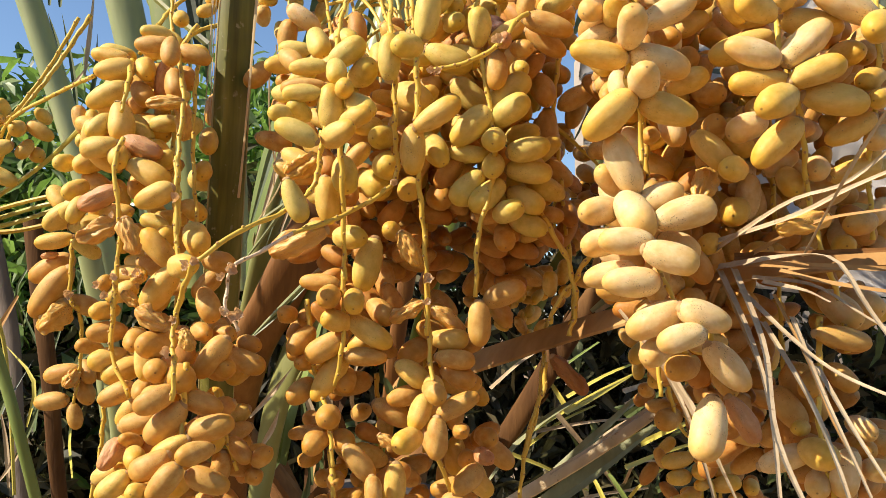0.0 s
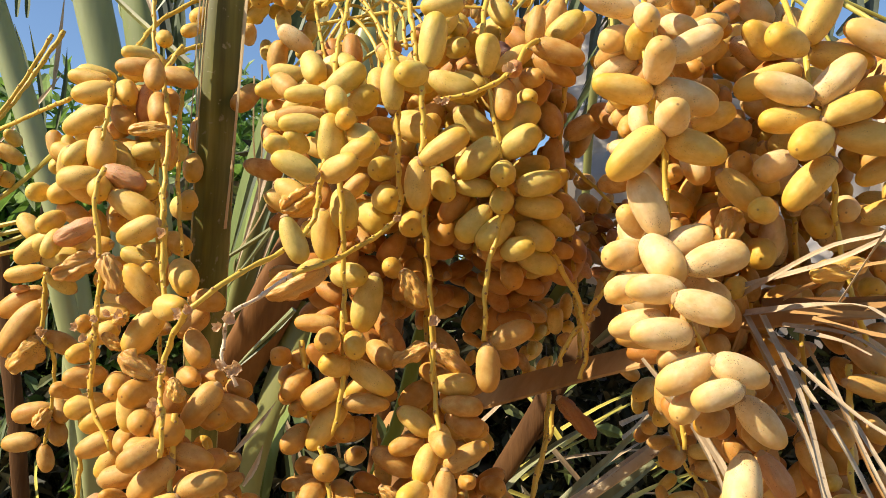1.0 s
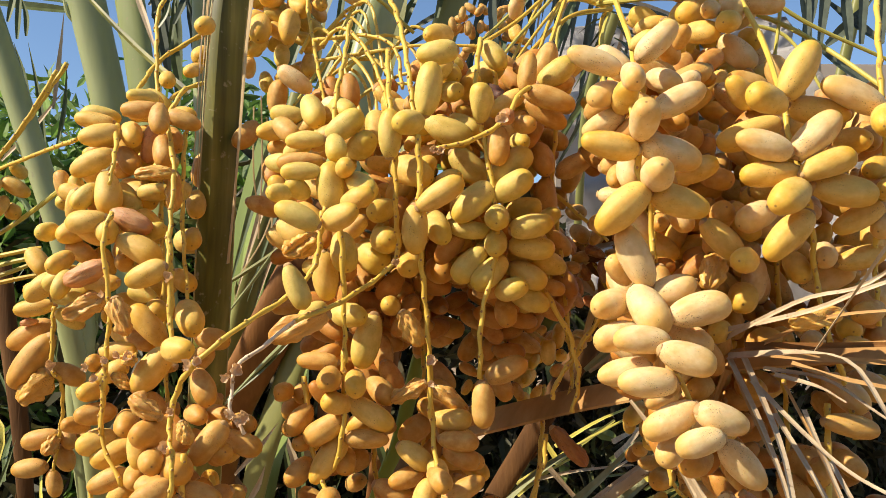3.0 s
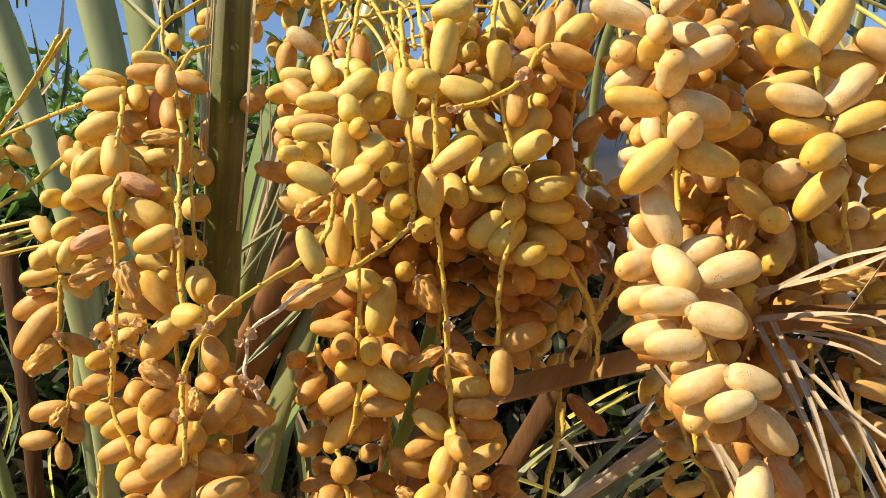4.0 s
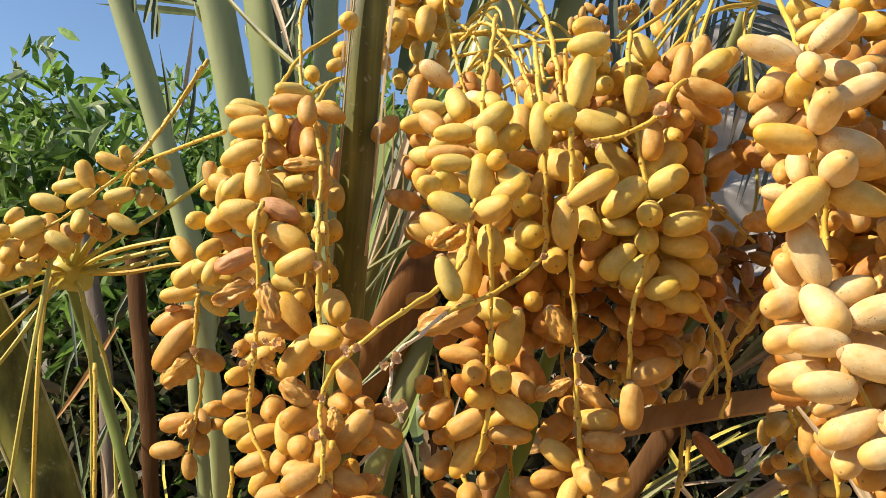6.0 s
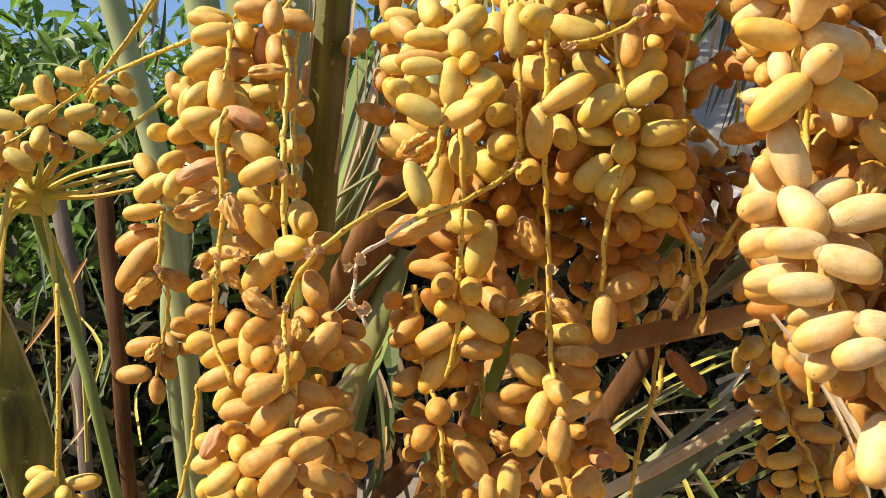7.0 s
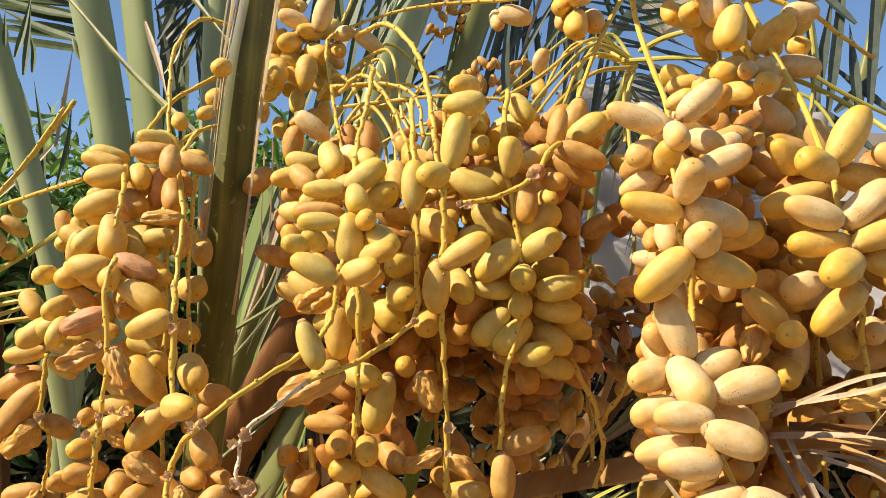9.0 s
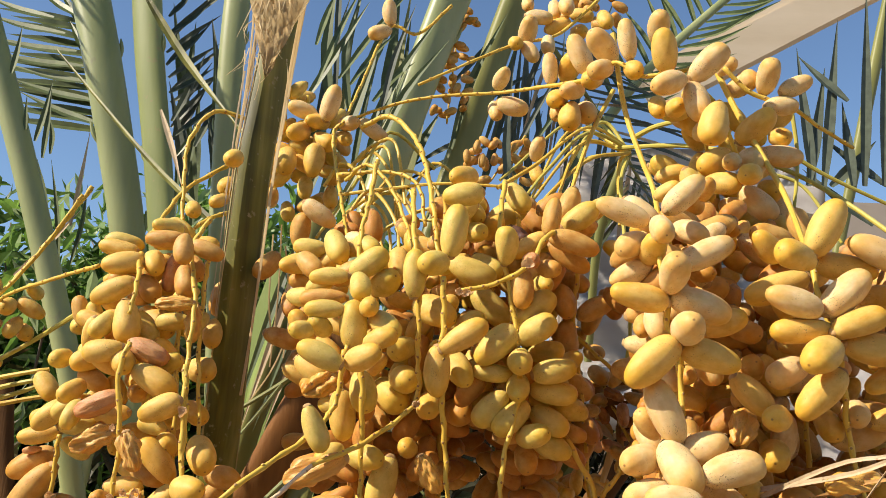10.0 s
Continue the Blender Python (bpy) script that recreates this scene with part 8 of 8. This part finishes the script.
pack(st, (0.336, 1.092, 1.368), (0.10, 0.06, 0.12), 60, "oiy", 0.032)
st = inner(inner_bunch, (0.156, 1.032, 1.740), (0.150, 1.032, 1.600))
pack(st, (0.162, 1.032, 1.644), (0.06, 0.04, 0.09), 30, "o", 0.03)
# undeveloped and dried-up dates deep between the bunches
st = inner(inner_bunch, (0.095, 0.984, 1.605), (0.090, 0.960, 1.515))
pack(st, (0.084, 0.960, 1.553), (0.045, 0.02, 0.05), 34, "gyo", 0.02, covered=False)
st = inner(inner_bunch, (0.186, 1.008, 1.683), (0.218, 0.984, 1.602))
pack(st, (0.205, 0.984, 1.632), (0.05, 0.02, 0.045), 26, "bpo", 0.026, covered=False)
back_bunch = thing("date_bunch", "distant orange dates hanging among far petioles", "date bunch", "date bunches")
st = inner(back_bunch, (0.065, 1.860, 2.600), (0.039, 1.860, 2.312))
pack(st, (0.055, 1.860, 2.468), (0.05, 0.04, 0.14), 40, "o", 0.032, covered=False)
st = inner(back_bunch, (0.206, 1.740, 2.247), (0.122, 1.740, 2.129))
pack(st, (0.145, 1.740, 2.181), (0.09, 0.04, 0.05), 30, "o", 0.032, covered=False)
st = inner(back_bunch, (0.250, 1.320, 2.379), (0.259, 1.320, 2.274))
pack(st, (0.250, 1.320, 2.316), (0.06, 0.04, 0.05), 20, "o", 0.032, covered=False)

# ---------------------------------------------------------------- stalks that carry the bunches
def stalk(bunch, pts, width, material=STEM, n=16, taper=stalky):
    return swept("stalk", pts, width, ROUND, material, bunch, n=n, taper=taper)


stalk(right_bunch, [(0.174, 0.864, 2.036), (0.178, 0.840, 1.942), (0.187, 0.816, 1.880), (0.188, 0.780, 1.834), (0.181, 0.744, 1.782)], 0.0062)
stalk(outer_bunch, [(0.277, 0.840, 1.985), (0.286, 0.816, 1.931), (0.296, 0.792, 1.882), (0.301, 0.756, 1.827), (0.298, 0.720, 1.771)], 0.0064)
stalk(outer_bunch, [(0.212, 1.008, 1.959), (0.274, 0.960, 1.948), (0.321, 0.912, 1.924), (0.360, 0.864, 1.888), (0.386, 0.816, 1.845), (0.414, 0.768, 1.792)], 0.006, STEM_GREEN)
stalk(upper_bunch, [(0.192, 0.936, 2.003), (0.162, 0.912, 1.944), (0.138, 0.888, 1.883), (0.121, 0.864, 1.835)], 0.0055)
stalk(upper_bunch, [(0.230, 1.008, 1.958), (0.172, 0.984, 1.968), (0.118, 0.948, 1.908), (0.082, 0.900, 1.856)], 0.005, STEM_GREEN)
stalk(upper_bunch, [(0.234, 1.008, 1.973), (0.247, 0.960, 1.970), (0.272, 0.924, 1.967)], 0.007, STEM_GREEN)
stalk(upper_bunch, [(0.226, 1.008, 1.947), (0.211, 0.984, 1.903), (0.209, 0.960, 1.815), (0.212, 0.960, 1.732), (0.207, 0.960, 1.695)], 0.0052, STEM_GREEN)
stalk(upper_bunch, [(0.365, 0.864, 1.961), (0.368, 0.864, 1.904), (0.348, 0.840, 1.835)], 0.0048, STEM_GREEN)
stalk(upper_bunch, [(0.424, 1.020, 1.975), (0.479, 1.020, 1.940), (0.576, 1.020, 1.896)], 0.006, STEM_GREEN)
stalk(upper_bunch, [(0.386, 1.020, 1.943), (0.443, 1.008, 1.920), (0.474, 0.984, 1.844)], 0.005, STEM_GREEN)
stalk(upper_bunch, [(0.059, 0.936, 1.880), (0.107, 0.960, 1.918), (0.175, 0.996, 1.980), (0.233, 1.032, 1.970)], 0.005)
stalk(upper_bunch, [(-0.007, 1.080, 1.946), (-0.067, 1.056, 1.985), (-0.108, 1.032, 1.904), (-0.141, 0.960, 1.821)], 0.005, STEM_GREEN)
st = strand(center_bunch, [tuple(1000 * v for v in q) for q in ((-0.097, 0.960, 1.954), (-0.064, 0.936, 1.959), (-0.035, 0.900, 1.921), (-0.022, 0.864, 1.875), (-0.014, 0.828, 1.817), (-0.010, 0.804, 1.773))], 0.0055)
st = strand(center_bunch, [tuple(1000 * v for v in q) for q in ((-0.112, 0.960, 1.889), (-0.087, 0.936, 1.901), (-0.060, 0.912, 1.870), (-0.040, 0.876, 1.817), (-0.031, 0.840, 1.774))], 0.0045)
st = strand(center_bunch, [tuple(1000 * v for v in q) for q in ((-0.122, 0.984, 1.903), (-0.062, 0.960, 1.901), (-0.029, 0.936, 1.878), (-0.021, 0.912, 1.827))], 0.0045)
stalk(center_bunch, [(-0.122, 0.996, 1.882), (-0.068, 0.972, 1.884), (-0.004, 0.948, 1.886), (0.059, 0.936, 1.882)], 0.0045)
stalk(center_bunch, [(-0.090, 0.960, 1.810), (-0.053, 0.960, 1.841), (-0.010, 0.936, 1.840)], 0.0048, STEM_GREEN)
st = strand(left_bunch, [tuple(1000 * v for v in q) for q in ((-0.233, 1.008, 1.974), (-0.275, 0.996, 1.979), (-0.298, 0.984, 1.937), (-0.293, 0.960, 1.881), (-0.283, 0.936, 1.810))], 0.005)
st = strand(left_bunch, [tuple(1000 * v for v in q) for q in ((-0.258, 1.020, 1.921), (-0.299, 0.996, 1.882), (-0.314, 0.960, 1.834), (-0.318, 0.936, 1.803))], 0.005)
st = strand(left_bunch, [tuple(1000 * v for v in q) for q in ((-0.236, 0.984, 1.856), (-0.264, 0.960, 1.836), (-0.278, 0.936, 1.810), (-0.277, 0.900, 1.772))], 0.005)
stalk(center_bunch, [(-0.043, 1.080, 1.902), (-0.010, 1.080, 1.954), (0.024, 1.056, 1.915), (0.028, 1.020, 1.812)], 0.0048, STEM)
stalk(center_bunch, [(-0.141, 1.008, 1.895), (-0.122, 1.008, 1.925), (-0.097, 0.984, 1.900), (-0.079, 0.948, 1.838)], 0.0048, STEM)
stalk(center_bunch, [(-0.110, 1.020, 1.927), (-0.085, 1.020, 1.954), (-0.058, 0.996, 1.949), (-0.043, 0.960, 1.863)], 0.0048, STEM)
stalk(center_bunch, [(-0.122, 0.984, 1.839), (-0.101, 0.984, 1.857), (-0.078, 0.960, 1.837), (-0.057, 0.924, 1.779)], 0.0048, STEM)
stalk(center_bunch, [(-0.129, 1.104, 1.899), (-0.098, 1.104, 1.946), (-0.063, 1.080, 1.920), (-0.042, 1.044, 1.831)], 0.0048, STEM)
stalk(center_bunch, [(-0.111, 0.960, 1.843), (-0.084, 0.960, 1.878), (-0.054, 0.936, 1.839), (-0.046, 0.900, 1.780)], 0.0048, STEM)
stalk(center_bunch, [(-0.095, 1.044, 1.881), (-0.052, 1.044, 1.929), (-0.007, 1.020, 1.902), (0.012, 0.984, 1.806)], 0.0048, STEM)
stalk(center_bunch, [(-0.097, 1.032, 1.869), (-0.068, 1.032, 1.902), (-0.036, 1.008, 1.865), (-0.020, 0.972, 1.783)], 0.0048, STEM)
stalk(center_bunch, [(-0.129, 1.104, 1.945), (-0.100, 1.104, 1.967), (-0.069, 1.080, 1.969), (-0.052, 1.044, 1.856)], 0.0048, STEM)
stalk(center_bunch, [(-0.054, 1.020, 1.855), (-0.022, 1.020, 1.874), (0.009, 0.996, 1.864), (0.013, 0.960, 1.795)], 0.0048, STEM)
stalk(center_bunch, [(-0.124, 1.092, 1.929), (-0.097, 1.092, 1.972), (-0.064, 1.068, 1.933), (-0.046, 1.032, 1.846)], 0.0048, STEM)
stalk(center_bunch, [(-0.107, 1.044, 1.851), (-0.087, 1.044, 1.887), (-0.063, 1.020, 1.853), (-0.055, 0.984, 1.769)], 0.0048, STEM)
stalk(center_bunch, [(-0.116, 1.044, 1.873), (-0.077, 1.044, 1.899), (-0.036, 1.020, 1.878), (-0.025, 0.984, 1.781)], 0.0048, STEM)
stalk(center_bunch, [(-0.094, 0.984, 1.862), (-0.066, 0.984, 1.884), (-0.037, 0.960, 1.878), (-0.029, 0.924, 1.792)], 0.0048, STEM_GREEN)
stalk(upper_bunch, [(0.236, 1.032, 1.963), (0.166, 0.996, 1.932), (0.069, 0.948, 1.820)], 0.0052, STEM)
stalk(upper_bunch, [(0.236, 1.032, 1.963), (0.179, 1.116, 2.022), (0.114, 1.068, 1.903)], 0.0052, STEM)
stalk(upper_bunch, [(0.236, 1.032, 1.963), (0.188, 1.104, 2.037), (0.075, 1.056, 1.927)], 0.0052, STEM_GREEN)
stalk(upper_bunch, [(0.236, 1.032, 1.963), (0.191, 1.128, 1.976), (0.175, 1.080, 1.866)], 0.0052, STEM_GREEN)
stalk(upper_bunch, [(0.236, 1.032, 1.963), (0.170, 1.008, 1.963), (0.125, 0.960, 1.860)], 0.0052, STEM)
stalk(upper_bunch, [(0.236, 1.032, 1.963), (0.195, 1.140, 2.009), (0.105, 1.092, 1.888)], 0.0052, STEM)
stalk(upper_bunch, [(0.236, 1.032, 1.963), (0.228, 1.056, 1.953), (0.215, 1.008, 1.861)], 0.0052, STEM)
stalk(upper_bunch, [(0.236, 1.032, 1.963), (0.200, 1.044, 2.005), (0.127, 0.996, 1.885)], 0.0052, STEM_GREEN)
# hub of the far bunch with its spreading stalks
hub = (-0.668, 1.200, 1.629)
way_up = (
    ((-0.599, 1.176, 1.658), (-0.518, 1.152, 1.674), (-0.494, 1.152, 1.678)),
    ((-0.588, 1.164, 1.646), (-0.516, 1.140, 1.661), (-0.493, 1.140, 1.663)),
    ((-0.578, 1.152, 1.634), (-0.527, 1.140, 1.646), (-0.504, 1.140, 1.655)),
    ((-0.592, 1.200, 1.631), (-0.535, 1.200, 1.642), (-0.503, 1.200, 1.647)),
    ((-0.624, 1.152, 1.663), (-0.604, 1.128, 1.673), (-0.588, 1.104, 1.685)),
    ((-0.635, 1.152, 1.659), (-0.622, 1.128, 1.672), (-0.612, 1.104, 1.685)),
    ((-0.616, 1.152, 1.667), (-0.561, 1.104, 1.708), (-0.534, 1.080, 1.749)),
    ((-0.604, 1.152, 1.660), (-0.490, 1.080, 1.706), (-0.383, 0.960, 1.734)),
    ((-0.665, 1.164, 1.656), (-0.669, 1.140, 1.663), (-0.672, 1.116, 1.670)))
way_down = (
    ((-0.673, 1.152, 1.635), (-0.700, 1.128, 1.640), (-0.746, 1.104, 1.629)),
    ((-0.694, 1.176, 1.628), (-0.728, 1.164, 1.623), (-0.776, 1.152, 1.609)),
    ((-0.688, 1.152, 1.611), (-0.720, 1.128, 1.594), (-0.742, 1.104, 1.574)),
    ((-0.679, 1.152, 1.596), (-0.716, 1.140, 1.549), (-0.752, 1.140, 1.510)),
    ((-0.664, 1.140, 1.596), (-0.685, 1.116, 1.542), (-0.727, 1.104, 1.475)),
    ((-0.638, 1.104, 1.669), (-0.621, 1.032, 1.524), (-0.636, 1.020, 1.313)),
    ((-0.653, 1.116, 1.610), (-0.639, 1.080, 1.494), (-0.633, 1.080, 1.299)),
    ((-0.629, 1.164, 1.590), (-0.604, 1.152, 1.484), (-0.596, 1.164, 1.281)),
    ((-0.665, 1.320, 1.498), (-0.644, 1.320, 1.378), (-0.631, 1.320, 1.242)))
for k, way in enumerate(way_up + way_down):
    stalk(far_left_bunch, [hub, *way], 0.0072, STEM_GREEN if k % 3 else STEM, 14)
bm = bmesh.new()
bmesh.ops.create_icosphere(bm, subdivisions=3, radius=0.026, matrix=Matrix.Translation(hub))
for v in bm.verts:
    d = v.co - Vector(hub)
    v.co = Vector(hub) + Vector((d.x * 1.2, d.y, d.z * 1.1)) * (1 + 0.25 * noise.noise(v.co * 60))
part("hub", bm, STEM_GREEN, far_left_bunch, "swollen green end of the bunch stalk")
st = strand(far_left_bunch, [tuple(1000 * v for v in q) for q in ((-0.463, 1.140, 1.922), (-0.515, 1.140, 1.839), (-0.547, 1.116, 1.775))], 0.006)
# forked strand before the dry stalk
st = strand(center_bunch, [(107, 820, 1619), (117, 820, 1601), (133, 820, 1573), (140, 820, 1550), (143, 820, 1530), (141, 820, 1514), (136, 820, 1497)], 0.0046, knob=0.34)
st = strand(center_bunch, [(180, 830, 1609), (165, 830, 1583), (151, 830, 1563), (140, 830, 1545), (124, 830, 1524), (120, 830, 1508)], 0.0048, knob=0.36)
fruit(st, [(129, 900, 1549, -95, 66, 28, 17, 'y'), (137, 900, 1531, -150, -30, 16, 13, 'o')])
# loose strands below
for q in (((-0.325, 0.888, 1.426), (-0.326, 0.888, 1.394), (-0.330, 0.888, 1.356), (-0.344, 0.888, 1.296)),
          ((0.130, 0.940, 1.512), (0.124, 0.915, 1.478), (0.113, 0.888, 1.420), (0.099, 0.876, 1.374), (0.092, 0.876, 1.316)),
          ((-0.050, 0.888, 1.457), (-0.045, 0.888, 1.393), (-0.040, 0.876, 1.332)),
          ((0.131, 0.912, 1.723), (0.169, 0.924, 1.693), (0.201, 0.936, 1.667))):
    st = strand(center_bunch, [tuple(1000 * v for v in p) for p in q], 0.0045)


def withered(bunch, c, size, seed):
    """A dried, crumpled calyx left on a strand: a torn cup with a wavy rim."""
    r = random.Random(seed)
    bm = bmesh.new()
    axis = Vector((r.uniform(-1, 1), -1, r.uniform(-0.6, 0.6))).to_track_quat('Z', 'Y').to_matrix()
    rows = []
    lobe = [r.uniform(0.55, 1.25) for _ in range(12)]
    for i in range(5):
        u = i / 4
        row = []
        for k in range(12):
            a, q = k * math.tau / 12 + r.uniform(-0.15, 0.15), 0.2 + 0.8 * u ** 0.6 * lobe[k]
            row.append(bm.verts.new(Vector(c) + axis @ Vector((q * math.cos(a), q * math.sin(a), u * 0.9 * lobe[(k + 3) % 12] + 0.35 * u * r.uniform(-1, 1))) * size * 0.55))
        rows.append(row)
    for r0, r1 in zip(rows, rows[1:]):
        for k in range(12):
            bm.faces.new((r0[k], r0[(k + 1) % 12], r1[(k + 1) % 12], r1[k]))
    bm.faces.new(rows[0][::-1])
    bmesh.ops.solidify(bm, geom=bm.faces[:], thickness=0.0005)
    part("dry_calyx", bm, WITHER, bunch, "papery withered calyx", smooth=False)


WITHER = streaked("withered", [(0.3, (0.72, 0.50, 0.27)), (0.7, (0.90, 0.74, 0.52))], 120, (1, 1, 1), 0.8, 0.6)
for k, q in enumerate(((-0.168, 0.654, 1.555), (-0.173, 0.658, 1.552), (-0.139, 0.648, 1.548), (-0.144, 0.648, 1.544), (-0.140, 0.648, 1.519), (-0.134, 0.648, 1.514), (-0.282, 0.792, 1.549), (-0.270, 0.792, 1.555), (-0.259, 0.792, 1.552), (-0.206, 0.732, 1.512), (-0.208, 0.720, 1.486), (0.064, 0.738, 1.752),
                       (0.007, 0.744, 1.727), (0.013, 0.744, 1.726), (-0.225, 0.792, 1.622), (-0.028, 0.774, 1.635), (-0.301, 0.804, 1.543), (0.004, 0.774, 1.547), (0.006, 0.774, 1.528), (-0.295, 0.804, 1.532), (-0.394, 0.948, 1.536), (-0.286, 0.798, 1.607))):
    withered(left_bunch if k < 11 or k in (14, 16, 19, 20, 21) else center_bunch, q, 0.007 + 0.0015 * (k % 3), k)
st = strand(left_bunch, [tuple(1000 * v for v in q) for q in ((-0.107, 0.720, 1.583), (-0.123, 0.684, 1.566), (-0.138, 0.654, 1.552), (-0.140, 0.648, 1.540), (-0.141, 0.648, 1.522), (-0.131, 0.648, 1.504))], 0.003, WITHER)
